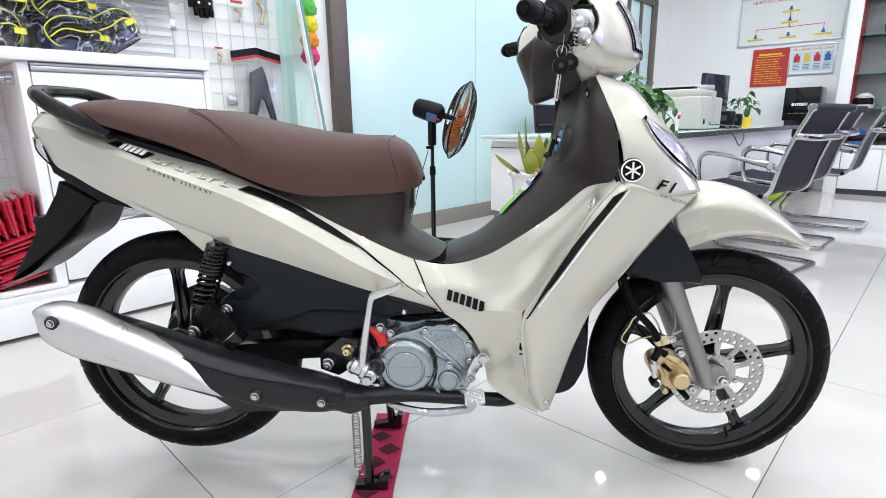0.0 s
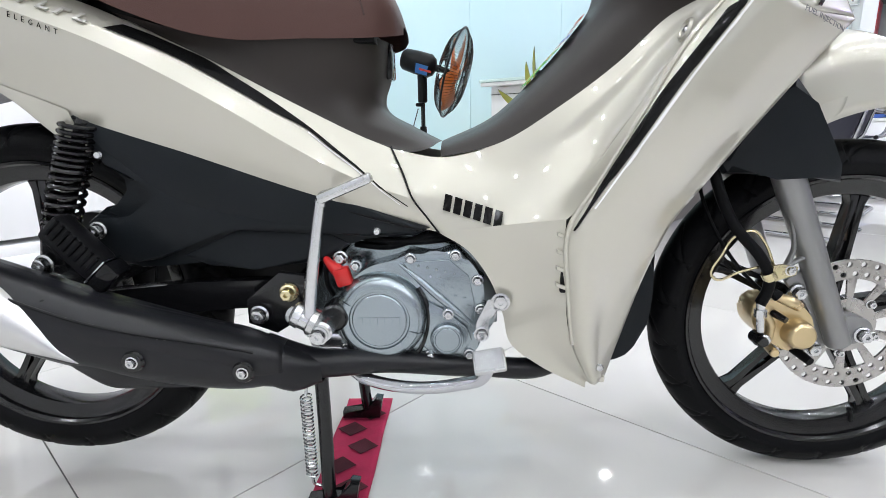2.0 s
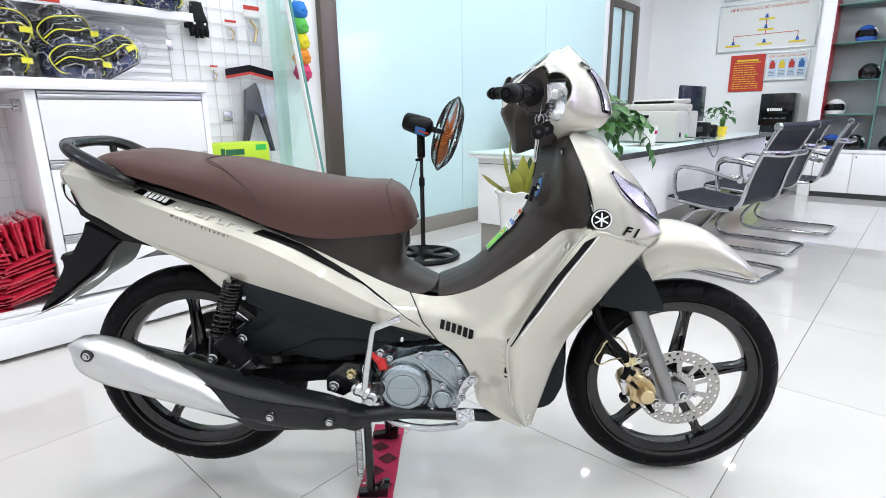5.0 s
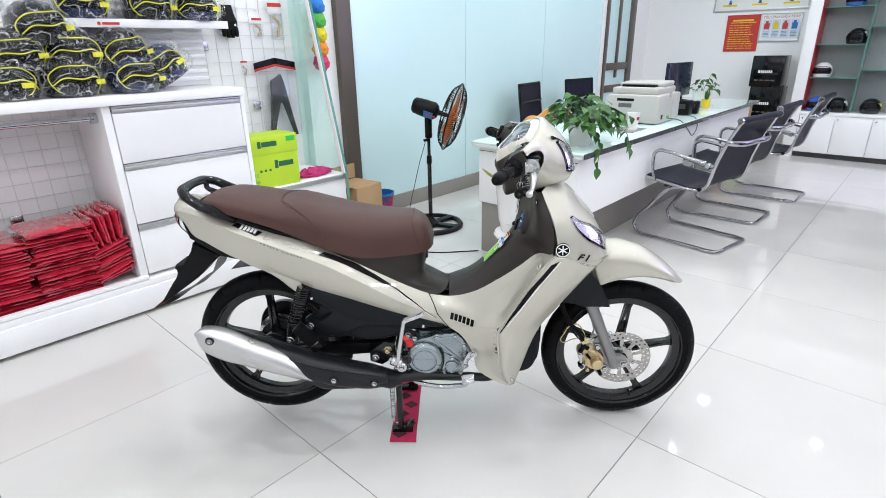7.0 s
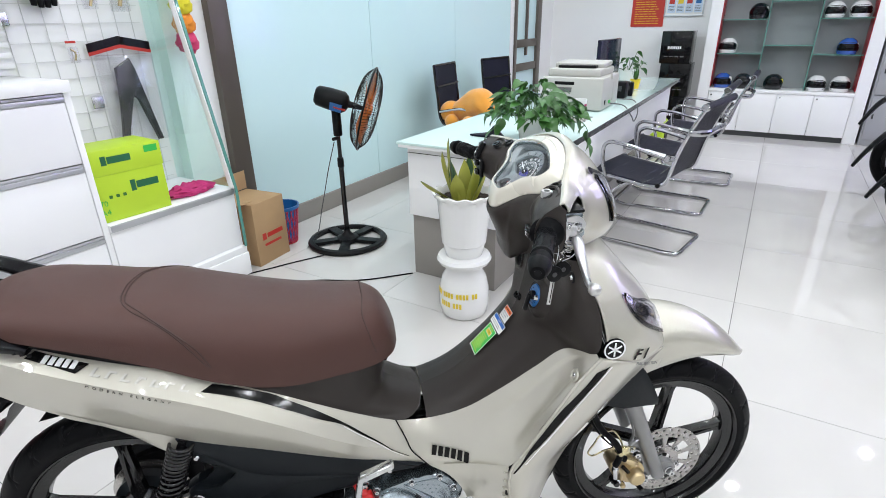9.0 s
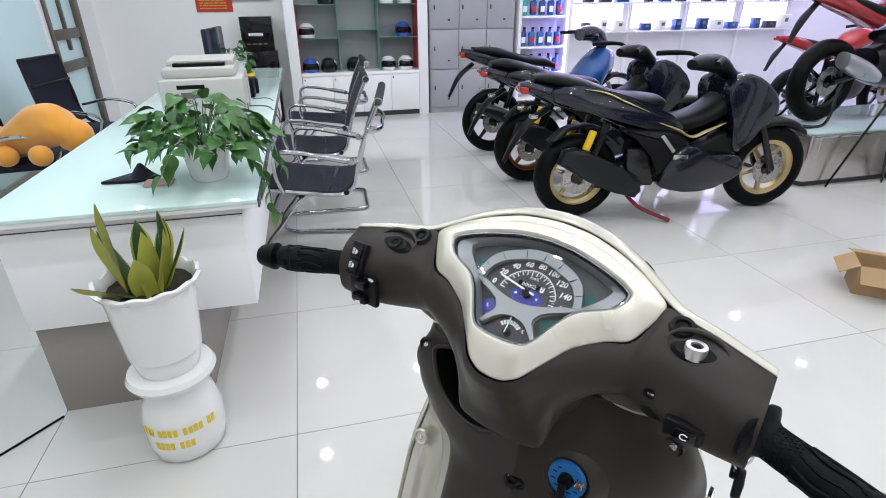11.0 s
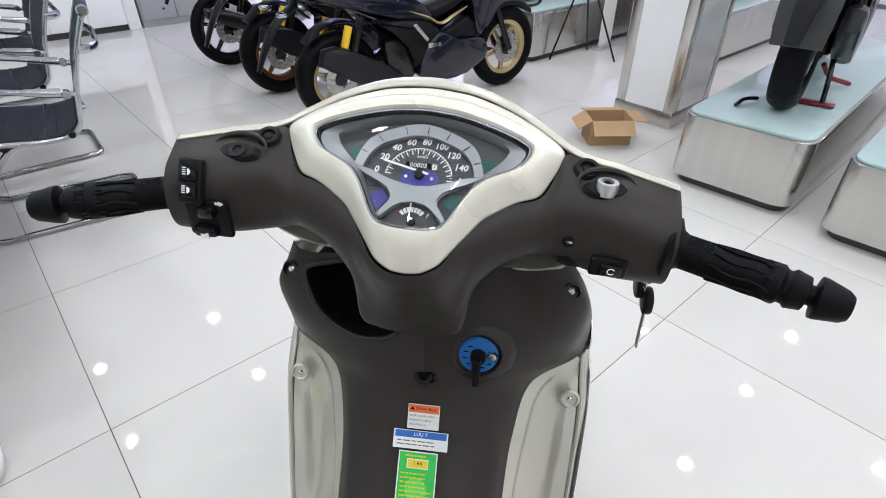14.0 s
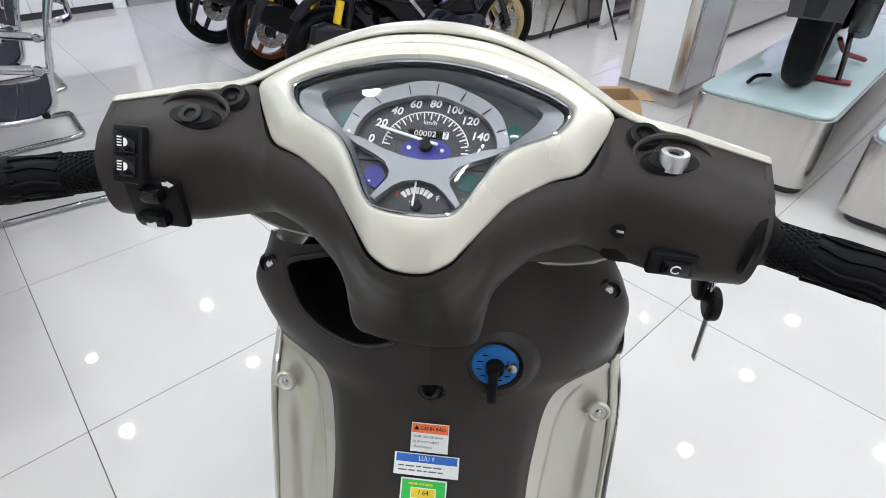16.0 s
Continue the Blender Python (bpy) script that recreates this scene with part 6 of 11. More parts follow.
for s in (1, -1):
    part("underseat_cover", skin(nb(), UG if s == 1 else flipy(UG)), M["brown"], bike, "dark brown plastic cover under the seat")
T_ = [[(0.025, 0, 0.559), (0.025, -0.045, 0.556), (0.025, -0.078, 0.549), (0.025, -0.094, 0.540)],
      [(0.099, 0, 0.592), (0.100, -0.048, 0.588), (0.102, -0.085, 0.576), (0.105, -0.100, 0.558)],
      [(0.157, 0, 0.642), (0.160, -0.050, 0.638), (0.170, -0.092, 0.622), (0.183, -0.108, 0.604)],
      [(0.212, 0, 0.702), (0.218, -0.055, 0.696), (0.238, -0.103, 0.680), (0.258, -0.118, 0.660)],
      [(0.243, 0, 0.745), (0.252, -0.065, 0.738), (0.283, -0.118, 0.726), (0.305, -0.136, 0.706)],
      [(0.252, 0, 0.775), (0.268, -0.090, 0.772), (0.300, -0.160, 0.760), (0.345, -0.204, 0.736)],
      [(0.262, 0, 0.820), (0.280, -0.100, 0.820), (0.302, -0.186, 0.812), (0.345, -0.210, 0.790)],
      [(0.270, 0, 0.865), (0.288, -0.105, 0.868), (0.304, -0.190, 0.868), (0.326, -0.190, 0.868)],
      [(0.286, 0, 0.905), (0.296, -0.100, 0.911), (0.302, -0.160, 0.914), (0.308, -0.166, 0.917)]]
TG = net(T_, 30, 56)
S_T = Surf(TG)


part("inner_leg_shield", skin(nb(), TG), M["brown"], bike, "dark brown inner leg shield with centre tunnel")
# the other half has an open pocket with a smooth outline
POCKET = np.array(rounded([(0.150, 0.888), (0.120, 0.899), (0.085, 0.904), (0.060, 0.897), (0.047, 0.862), (0.036, 0.818), (0.058, 0.805), (0.121, 0.810), (0.142, 0.834), (0.149, 0.862)], 72))
TF = flipy(net(T_, 96, 190))
flat = TF.reshape(-1, 3)


def in_pocket(y, z):
    py, pz = POCKET[:, 0], POCKET[:, 1]
    qy, qz = np.roll(py, -1), np.roll(pz, -1)
    hit = ((pz > z) != (qz > z)) & (y < (qy - py) * (z - pz) / (qz - pz + 1e-12) + py)
    return int(hit.sum()) % 2 == 1


def shield_x(y, z):
    d = (flat[:, 1] - y) ** 2 + (flat[:, 2] - z) ** 2
    k = np.argsort(d)[:4]
    w = 1 / (d[k] + 1e-8)
    return float((flat[k, 0] * w).sum() / w.sum())


hb = skin(nb(), TF)
gone = [fc for fc in hb.faces if 0.03 < fc.calc_center_median().y < 0.16 and in_pocket(fc.calc_center_median().y, fc.calc_center_median().z)]
edge = {v for fc in gone for v in fc.verts}
bmesh.ops.delete(hb, geom=gone, context="FACES")
for v in edge:
    if v.is_valid:
        k = int(np.argmin((POCKET[:, 0] - v.co.y) ** 2 + (POCKET[:, 1] - v.co.z) ** 2))
        v.co.y, v.co.z = POCKET[k]
part("inner_leg_shield", hb, M["brown"], bike, "dark brown inner leg shield with an open pocket")
mouth = [(shield_x(y, z), y, z) for y, z in POCKET]
cy_, cz_ = POCKET.mean(0)
wall_p = [[(x + dx, cy_ + (y - cy_) * k, cz_ + (z - cz_) * k) for x, y, z in mouth] for k, dx in ((1.0, 0.0), (0.975, 0.006), (0.95, 0.030), (0.88, 0.065), (0.60, 0.085), (0.02, 0.088))]
part("glove_pocket", skin(nb(), np.array(wall_p), True), M["blackplastic"], bike, "deep black open glove pocket")
part("pocket_rim", tube(nb(), [(x - 0.0008, y, z) for x, y, z in mouth[::3]], 0.0032, 8, 120, True), M["brown"], bike)
for x, y, z in ((0.299, 0.168, 0.884), (0.299, -0.168, 0.884)):
    part("shield_screw", lathe(nb(), [(0, 0.002), (0.005, 0.0025), (0.006, 0.001), (0.010, 0.0), (0.011, 0.004), (0.012, 0)], 16, Matrix.Translation((x - 0.003, y, z)) @ pose(0, 0, 0, 0, -90, 0)), M["blackplastic"], bike)
    part("screw_head", lathe(nb(), [(0, 0.004), (0.004, 0.004), (0.0055, 0.002)], 12, Matrix.Translation((x - 0.003, y, z)) @ pose(0, 0, 0, 0, -90, 0)), M["zinc"], bike)
for x, y, z in ((0.306, 0.198, 0.682), (0.306, -0.198, 0.682)):
    part("fastener_cup", lathe(nb(), [(0, -0.0012), (0.0085, -0.001), (0.0102, 0.0010), (0.0120, 0.0008), (0.014, -0.002)], 24, Matrix.Translation((x - 0.001, y - math.copysign(0.004, y), z + 0.002)) @ pose(0, 0, 0, 0, -70, 0)), M["champagne"], bike)
    part("wing_fastener", lathe(nb(), [(0, 0.0008), (0.003, 0.0010), (0.0045, -0.0008)], 16, Matrix.Translation((x - 0.001, y - math.copysign(0.004, y), z + 0.002)) @ pose(0, 0, 0, 0, -70, 0)), M["zinc"], bike)
# ignition lock
ig = part("ignition_boss", lathe(nb(), [(0.052, -0.02), (0.044, -0.004), (0.036, 0.004), (0.029, 0.006), (0.027, 0.002)], 36, Matrix.Translation((0.268, -0.066, 0.796)) @ pose(0, 0, 0, 0, -75, 0)), M["brown"], bike)
MI = Matrix.Translation((0.264, -0.066, 0.797)) @ pose(0, 0, 0, 0, -75, 0)
part("lock_face", lathe(nb(), [(0, 0.003), (0.0225, 0.003), (0.0245, 0.0)], 36, MI), M["ignblue"], bike, "blue ignition lock face")
for k in range(9):
    a = radians(40 + 32 * k)
    part("lock_mark", mbox((0.0165 * math.cos(a), 0.0165 * math.sin(a), 0.0032), (0.0012, 0.0055, 0.0004), 0, MI), M["black"], bike)
part("key_slot", lathe(nb(), [(0, 0.010), (0.009, 0.010), (0.010, 0.003)], 24, MI), M["blackplastic"], bike)
part("shutter_key", mbox((-0.018, 0.001, 0.012), (0.038, 0.010, 0.009), 0.003, MI), M["blackplastic"], bike)
part("shutter_dot", lathe(nb(), [(0, 0.009), (0.005, 0.008), (0.0065, 0.003)], 16, MI @ Matrix.Translation((0.002, -0.017, 0))), M["zinc"], bike)
# black disc on the surface paints the shade of the hollow
part("hook_hollow_disc", lathe(nb(), [(0, 0.0015), (0.010, 0.0015), (0.013, -0.002)], 24, Matrix.Translation((0.2485, -0.002, 0.764)) @ pose(0, 0, 0, 0, -72, 0) @ Matrix.Diagonal((0.7, 1.2, 1, 1))), M["black"], bike, "small black disc for the shade in the luggage hook's hollow")
part("hook", tube(nb(), [(0.250, -0.010, 0.768), (0.243, -0.004, 0.763), (0.243, 0.004, 0.763), (0.250, 0.010, 0.768)], 0.003, 8), M["blackplastic"], bike, "small black luggage hook")

# stickers on the tunnel
def tunnel_pose(z0, x0, tilt, y0=0.0):
    """Plane on the tunnel: writing's right looks to the bike's right, its up climbs the slope."""
    a = radians(tilt)
    up, right = Vector((math.cos(a), 0, math.sin(a))), Vector((0, -1, 0))
    n = right.cross(up)
    return Matrix(((right.x, up.x, n.x, x0), (right.y, up.y, n.y, y0), (right.z, up.z, n.z, z0), (0, 0, 0, 1)))


def tunnel_x(z):
    return float(np.interp(z, [p[0][2] for p in T_], [p[0][0] for p in T_]))


def sticker(z0, z1, w, y0, colours):
    x0, x1 = tunnel_x(z0), tunnel_x(z1)
    tilt = math.degrees(math.atan2(z1 - z0, x1 - x0))
    h = math.hypot(z1 - z0, x1 - x0)
    m = tunnel_pose((z0 + z1) / 2, (x0 + x1) / 2, tilt, y0) @ Matrix.Translation((0, 0, 0.0022))
    base = part("sticker", prism(nb(), rounded([(-w / 2, -h / 2), (-w / 2, 0), (-w / 2, h / 2), (0, h / 2), (w / 2, h / 2), (w / 2, 0), (w / 2, -h / 2), (0, -h / 2)], 8) and [(-w / 2, -h / 2), (w / 2, -h / 2), (w / 2, h / 2), (-w / 2, h / 2)], 0, 0.0005, "z"), colours[0], bike, colours[1], m)
    return base, h


s1, h1 = sticker(0.707, 0.732, 0.040, -0.003, (M["paper"], "white warning sticker with orange header"))
part("header", bars([(-0.0192, h1 / 2 - 0.0105, 0.0192, h1 / 2 - 0.0008)], 0.0006, 0.0008), M["orange"], s1)
part("writing", letters("▲", 0.006, 0.0001), M["black"], s1, "", Matrix.Translation((-0.0145, h1 / 2 - 0.0055, 0.001)))
part("writing", letters("CẢNH BÁO", 0.0052, 0.0001), M["black"], s1, "", Matrix.Translation((0.003, h1 / 2 - 0.0055, 0.001)))
for k, line in enumerate(("TRƯỚC KHI VẬN HÀNH", "XE, ĐỌC KỸ HƯỚNG", "DẪN SỬ DỤNG.")):
    part("writing", letters(line, 0.0029, 0.0001, "LEFT"), M["greyink"], s1, "", Matrix.Translation((-0.0175, h1 / 2 - 0.0145 - 0.0055 * k, 0.001)))
s2, h2 = sticker(0.688, 0.705, 0.069, -0.0015, (M["paper"], "white notice sticker with blue header"))
part("header", bars([(-0.0325, h2 / 2 - 0.0090, 0.0325, h2 / 2 - 0.0008)], 0.0006, 0.0008), M["blueprint"], s2)
part("writing", letters("LƯU Ý", 0.0062, 0.0001), M["whiteink"], s2, "", Matrix.Translation((0.0, h2 / 2 - 0.0049, 0.001)))
part("small_print", bars(lines_of_bars(-0.030, -h2 / 2 + 0.003, 0.030, h2 / 2 - 0.011, 2, 6, 0.3), 0.0006, 0.0008), M["greyink"], s2)
s3, h3 = sticker(0.635, 0.686, 0.049, -0.0004, (M["greenprint"], "green energy label sticker"))
part("border", bars([(-0.0245, -h3 / 2, -0.0230, h3 / 2), (0.0230, -h3 / 2, 0.0245, h3 / 2), (-0.0245, -h3 / 2, 0.0245, -h3 / 2 + 0.0015), (-0.0245, h3 / 2 - 0.0015, 0.0245, h3 / 2)], 0.0006, 0.0008), M["paper"], s3)
part("value_frame", bars([(-0.0135, h3 / 2 - 0.0205, 0.0135, h3 / 2 - 0.0090)], 0.0006, 0.0008), M["paper"], s3)
part("value_box", bars([(-0.0125, h3 / 2 - 0.0195, 0.0125, h3 / 2 - 0.0100)], 0.0008, 0.0010), M["yellowprint"], s3)
part("writing", letters("1.64", 0.0068, 0.0001), M["black"], s3, "", Matrix.Translation((0, h3 / 2 - 0.0142, 0.0012)))
part("small_print", bars(lines_of_bars(-0.016, h3 / 2 - 0.0075, 0.016, h3 / 2 - 0.0035, 1, 6, 0.5) + lines_of_bars(-0.020, -h3 / 2 + 0.004, 0.020, h3 / 2 - 0.024, 8, 8, 0.3), 0.0006, 0.0008), M["yellowprint"], s3)
part("mark", prism(nb(), [(p[0], p[1]) for p in oval(0, -0.010, 0.014, 0.014)], 0.0006, 0.0007, "z"), mat("pale_green_mark", (0.10, 0.60, 0.10), 0.5), s3)

# seat
ST = [(-0.782, 0.868, 0.862, 0.050), (-0.765, 0.884, 0.862, 0.088), (-0.72, 0.894, 0.855, 0.114), (-0.62, 0.888, 0.828, 0.130), (-0.535, 0.873, 0.803, 0.138), (-0.45, 0.868, 0.770, 0.143), (-0.36, 0.846, 0.728, 0.143), (-0.26, 0.825, 0.697, 0.136), (-0.15, 0.813, 0.695, 0.120), (-0.09, 0.808, 0.696, 0.106), (-0.058, 0.790, 0.698, 0.092), (-0.036, 0.752, 0.702, 0.070), (-0.026, 0.720, 0.708, 0.040)]
rows_s = []
for x, t, bo, w in ST:
    h = t - bo
    ring = []
    for k in range(28):
        a = math.pi * k / 27
        c, s = math.cos(a), math.sin(a)
        ring.append((x, -w * math.copysign(abs(c) ** 0.62, c), bo + h * (abs(s) ** 0.60)))
    rows_s.append(ring)
rows_s = np.array(rows_s)
SG = np.array([spl(rows_s[:, i], 130) for i in range(28)]).transpose(1, 0, 2)
for j in range(130):
    for i in range(28):
        SG[j, i, 2] += 0.0012 * noise.noise(Vector(SG[j, i]) * 14)
b = skin(nb(), SG)
b.faces.new(list(b.verts)[:28])
st = part("seat", b, M["seat"], bike, "dark reddish brown leatherette seat", None, 60)


def seat_point(x, k):
    j = int(np.argmin(np.abs(SG[:, 14, 0] - x)))
    p = SG[j, k]
    c = np.array((p[0], 0, 0.80))
    return tuple(p + (p - c) / (np.linalg.norm(p - c) + 1e-6) * 0.0006)


for dx in (0.0, 0.009):
    part("seam", tube(nb(), [seat_point(-0.350 + dx, 1), seat_point(-0.378 + dx, 3), seat_point(-0.412 + dx, 5), seat_point(-0.450 + dx, 7), seat_point(-0.485 + dx, 9), seat_point(-0.512 + dx, 11), seat_point(-0.525 + dx, 13), seat_point(-0.525 + dx, 14), seat_point(-0.512 + dx, 16), seat_point(-0.485 + dx, 18), seat_point(-0.450 + dx, 20), seat_point(-0.412 + dx, 22), seat_point(-0.378 + dx, 24), seat_point(-0.350 + dx, 26)], 0.0013, 5, 90), M["stitch"], st)
part("seam", tube(nb(), [seat_point(-0.055, 1), seat_point(-0.075, 4), seat_point(-0.088, 8), seat_point(-0.092, 13), seat_point(-0.088, 19), seat_point(-0.075, 23), seat_point(-0.055, 26)], 0.0013, 5, 60), M["stitch"], st)
part("seat_base", prism(nb(), [(-0.76, 0.85), (-0.60, 0.808), (-0.45, 0.755), (-0.35, 0.715), (-0.26, 0.690), (-0.06, 0.692), (-0.06, 0.704), (-0.26, 0.705), (-0.45, 0.78), (-0.76, 0.87)], -0.09, 0.09, "y", 0.004), M["blackplastic"], bike)
part("seat_latch", mbox((-0.052, 0.0, 0.675), (0.012, 0.05, 0.05), 0.004), M["blackgloss"], bike)

# grab rail, tail, rear mudguard
gr_ = [(-0.655, -0.118, 0.822), (-0.70, -0.120, 0.846), (-0.755, -0.118, 0.872), (-0.80, -0.108, 0.898), (-0.822, -0.080, 0.910), (-0.828, -0.03, 0.914), (-0.828, 0.03, 0.914), (-0.822, 0.080, 0.910), (-0.80, 0.108, 0.898), (-0.755, 0.118, 0.872), (-0.70, 0.120, 0.846), (-0.655, 0.118, 0.822)]
gr_ob = part("grab_rail", tube(nb(), gr_, [0.012, 0.022, 0.023, 0.020, 0.018, 0.016, 0.016, 0.018, 0.020, 0.023, 0.022, 0.012], 14, 90, flat=0.7), M["blackgloss"], bike, "glossy black pillion grab rail")
for s in (-1, 1):
    part("rail_arm", tube(nb(), [(-0.655, s * 0.118, 0.822), (-0.72, s * 0.10, 0.848), (-0.79, s * 0.075, 0.868), (-0.815, s * 0.070, 0.885), (-0.818, s * 0.075, 0.905)], [0.012, 0.015, 0.013, 0.012, 0.010], 10, flat=0.8), M["blackgloss"], gr_ob)
    for k in range(3):
        part("rail_dimple", mbox((-0.668 + 0.010 * k, s * 0.131, 0.826 - 0.004 * k), (0.006, 0.004, 0.006), 0.001), M["blackplastic"], gr_ob)
TL = net([[(-0.842, -0.052, 0.866), (-0.868, -0.028, 0.872), (-0.874, 0, 0.873), (-0.868, 0.028, 0.872), (-0.842, 0.052, 0.866)], [(-0.862, -0.066, 0.838), (-0.888, -0.036, 0.842), (-0.895, 0, 0.843), (-0.888, 0.036, 0.842), (-0.862, 0.066, 0.838)], [(-0.858, -0.064, 0.815), (-0.885, -0.036, 0.815), (-0.892, 0, 0.815), (-0.885, 0.036, 0.815), (-0.858, 0.064, 0.815)]], 20, 8)
part("tail_cover", skin(nb(), TL), M["champagne"], bike)
TL2 = net([[(-0.80, -0.06, 0.864), (-0.80, 0, 0.868), (-0.80, 0.06, 0.864)], [(-0.842, -0.052, 0.866), (-0.872, 0, 0.873), (-0.842, 0.052, 0.866)]], 12, 6)
part("tail_top", skin(nb(), TL2), M["champagne"], bike)
LG = net([[(-0.860, -0.068, 0.818), (-0.888, -0.038, 0.818), (-0.896, 0, 0.818), (-0.888, 0.038, 0.818), (-0.860, 0.068, 0.818)], [(-0.862, -0.068, 0.795), (-0.885, -0.036, 0.792), (-0.892, 0, 0.790), (-0.885, 0.036, 0.792), (-0.862, 0.068, 0.795)], [(-0.835, -0.062, 0.752), (-0.850, -0.034, 0.748), (-0.856, 0, 0.746), (-0.850, 0.034, 0.748), (-0.835, 0.062, 0.752)]], 22, 12)
thicken(part("tail_light", skin(nb(), LG), M["lens"], bike, "clear and red tail light lens"), 0.003)
part("tail_lamp", skin(nb(), LG * np.array((0.985, 0.9, 1)) + np.array((0.004, 0, 0))), M["redlens"], bike)
part("rear_mudguard", skin(nb(), net([[(-0.76, y, 0.668), (-0.80, y, 0.60), (-0.865, y * 0.95, 0.56), (-0.93, y * 0.9, 0.515), (-1.035, y * 0.7, 0.470)] for y in (-0.06, -0.055, 0, 0.055, 0.06)], 24, 10)), M["blackplastic"], bike)
rg = nb()
prism(rg, [(-0.845, 0.720), (-0.755, 0.672), (-0.80, 0.640), (-0.852, 0.588), (-0.93, 0.535), (-1.005, 0.485), (-0.940, 0.575), (-0.915, 0.590), (-0.905, 0.612), (-0.925, 0.628), (-0.918, 0.640), (-0.885, 0.632), (-0.862, 0.665)], -0.048, 0.048, "y", 0.008)
part("mudflap", rg, M["blackplastic"], bike, "black plastic rear mudguard")
part("under_tail", prism(nb(), [(-0.86, 0.80), (-0.845, 0.74), (-0.75, 0.675), (-0.55, 0.63), (-0.45, 0.62), (-0.45, 0.70), (-0.7, 0.80)], -0.055, 0.055, "y", 0.004), M["blackplastic"], bike)

# decals on the right and left sides
part("stripe", strip(S_SIDE, [(-0.394, 0.7095), (-0.364, 0.698), (-0.330, 0.6835), (-0.296, 0.6665), (-0.262, 0.647), (-0.228, 0.627), (-0.194, 0.606), (-0.148, 0.580), (-0.119, 0.5555), (-0.088, 0.531), (-0.055, 0.503), (-0.020, 0.477)], [(-0.375, 0.715), (-0.345, 0.7035), (-0.310, 0.688), (-0.276, 0.672), (-0.242, 0.650), (-0.208, 0.628), (-0.178, 0.607), (-0.140, 0.5785), (-0.114, 0.5565), (-0.085, 0.532), (-0.054, 0.504), (-0.019, 0.478)], 90), M["black"], bike, "glossy black tapering side stripe")
part("stripe_edge", strip(S_SIDE, [(-0.148, 0.577), (-0.119, 0.5525), (-0.088, 0.528), (-0.055, 0.500), (-0.030, 0.480)], [(-0.148, 0.5785), (-0.119, 0.554), (-0.088, 0.5295), (-0.055, 0.5015), (-0.030, 0.481)], 40), M["whiteink"], bike)
part("badge_plate", strip(S_SIDE, [(-0.668, 0.803), (-0.630, 0.789), (-0.589, 0.7725)], [(-0.655, 0.809), (-0.615, 0.795), (-0.570, 0.780)], 14), M["black"], bike, "black badge plate")
for k in range(5):
    part("badge_bar", lay(bars([(-0.026 + 0.0115 * k, -0.0045, -0.018 + 0.0115 * k, 0.0045)], 0.0, 0.0008, 0.35), S_SIDE, -0.617, 0.7905, -17, 0.0022), M["whiteink"], bike)
for k in range(7):
    part("name_bar", lay(bars([(-0.084 + 0.0245 * k, -0.0048, -0.0795 + 0.0245 * k, 0.0048), (-0.0795 + 0.0245 * k, 0.0022 if k % 2 else -0.0048, -0.068 + 0.0245 * k, 0.0048 if k % 2 else -0.0022)], 0.0, 0.0022, 0.5), S_SIDE, -0.487, 0.744, -18.5, 0.0014), M["silverink"], bike, "raised silver name badge")
part("writing", lay(letters("M  O  D  E  R  N     E  L  E  G  A  N  T", 0.0088, 0.0002), S_SIDE, -0.508, 0.7285, -20.5, 0.0016), M["black"], bike, "small black lettering")
for k in range(6):
    part("maker_bar", lay(bars([(-0.041 + 0.0142 * k, -0.0105, -0.0305 + 0.0142 * k, 0.0105)], 0.0, 0.0005, -0.12), S_WING, 0.070, 0.4695, -17, 0.0035), M["black"], bike, "bold black maker's name in plain bars")
part("shield_stripe", strip(S_SHIELD, [(0.340, 0.700), (0.292, 0.634), (0.243, 0.552), (0.205, 0.484), (0.190, 0.456)], [(0.364, 0.714), (0.311, 0.643), (0.255, 0.555), (0.209, 0.484), (0.192, 0.455)], 40, 0.003), M["black"], bike, "black leg shield stripe")
part("shield_line", strip(S_SHIELD, [(0.366, 0.714), (0.313, 0.643), (0.257, 0.555), (0.212, 0.484)], [(0.3685, 0.713), (0.3155, 0.642), (0.259, 0.554), (0.2135, 0.483)], 40, 0.003), M["whiteink"], bike)
fi_ = letters("F I", 0.027, 0.0003, "CENTER", 0.30, 0.0006)
bmesh.ops.scale(fi_, vec=(1.35, 1, 1), verts=fi_.verts[:])
part("writing", lay(fi_, S_FAIR, 0.436, 0.716, -16, 0.004), M["black"], bike, "black lettering")
part("writing", lay(letters("FUEL INJECTION", 0.0085, 0.0002), S_FAIR, 0.456, 0.690, -20, 0.004), M["greyink"], bike)
EMB = Matrix.Translation((0.372, -0.2125, 0.748)) @ pose(0, 0, 0, 90, 0, -3)
em = part("emblem", lathe(nb(), [(0, 0.004), (0.0215, 0.004), (0.0225, 0.0)], 40, EMB), M["black"], bike, "round black and white emblem")
part("emblem_ring", lathe(nb(), [(0.0185, 0.0042), (0.0185, 0.0056), (0.0212, 0.0056), (0.0212, 0.0042)], 40, EMB, True), M["whiteink"], em)
for k in range(3):
    part("emblem_bar", mbox((0, 0, 0.0052), (0.030, 0.0034, 0.0014), 0.0004, EMB @ Matrix.Rotation(radians(30 + 60 * k), 4, "Z")), M["whiteink"], em)
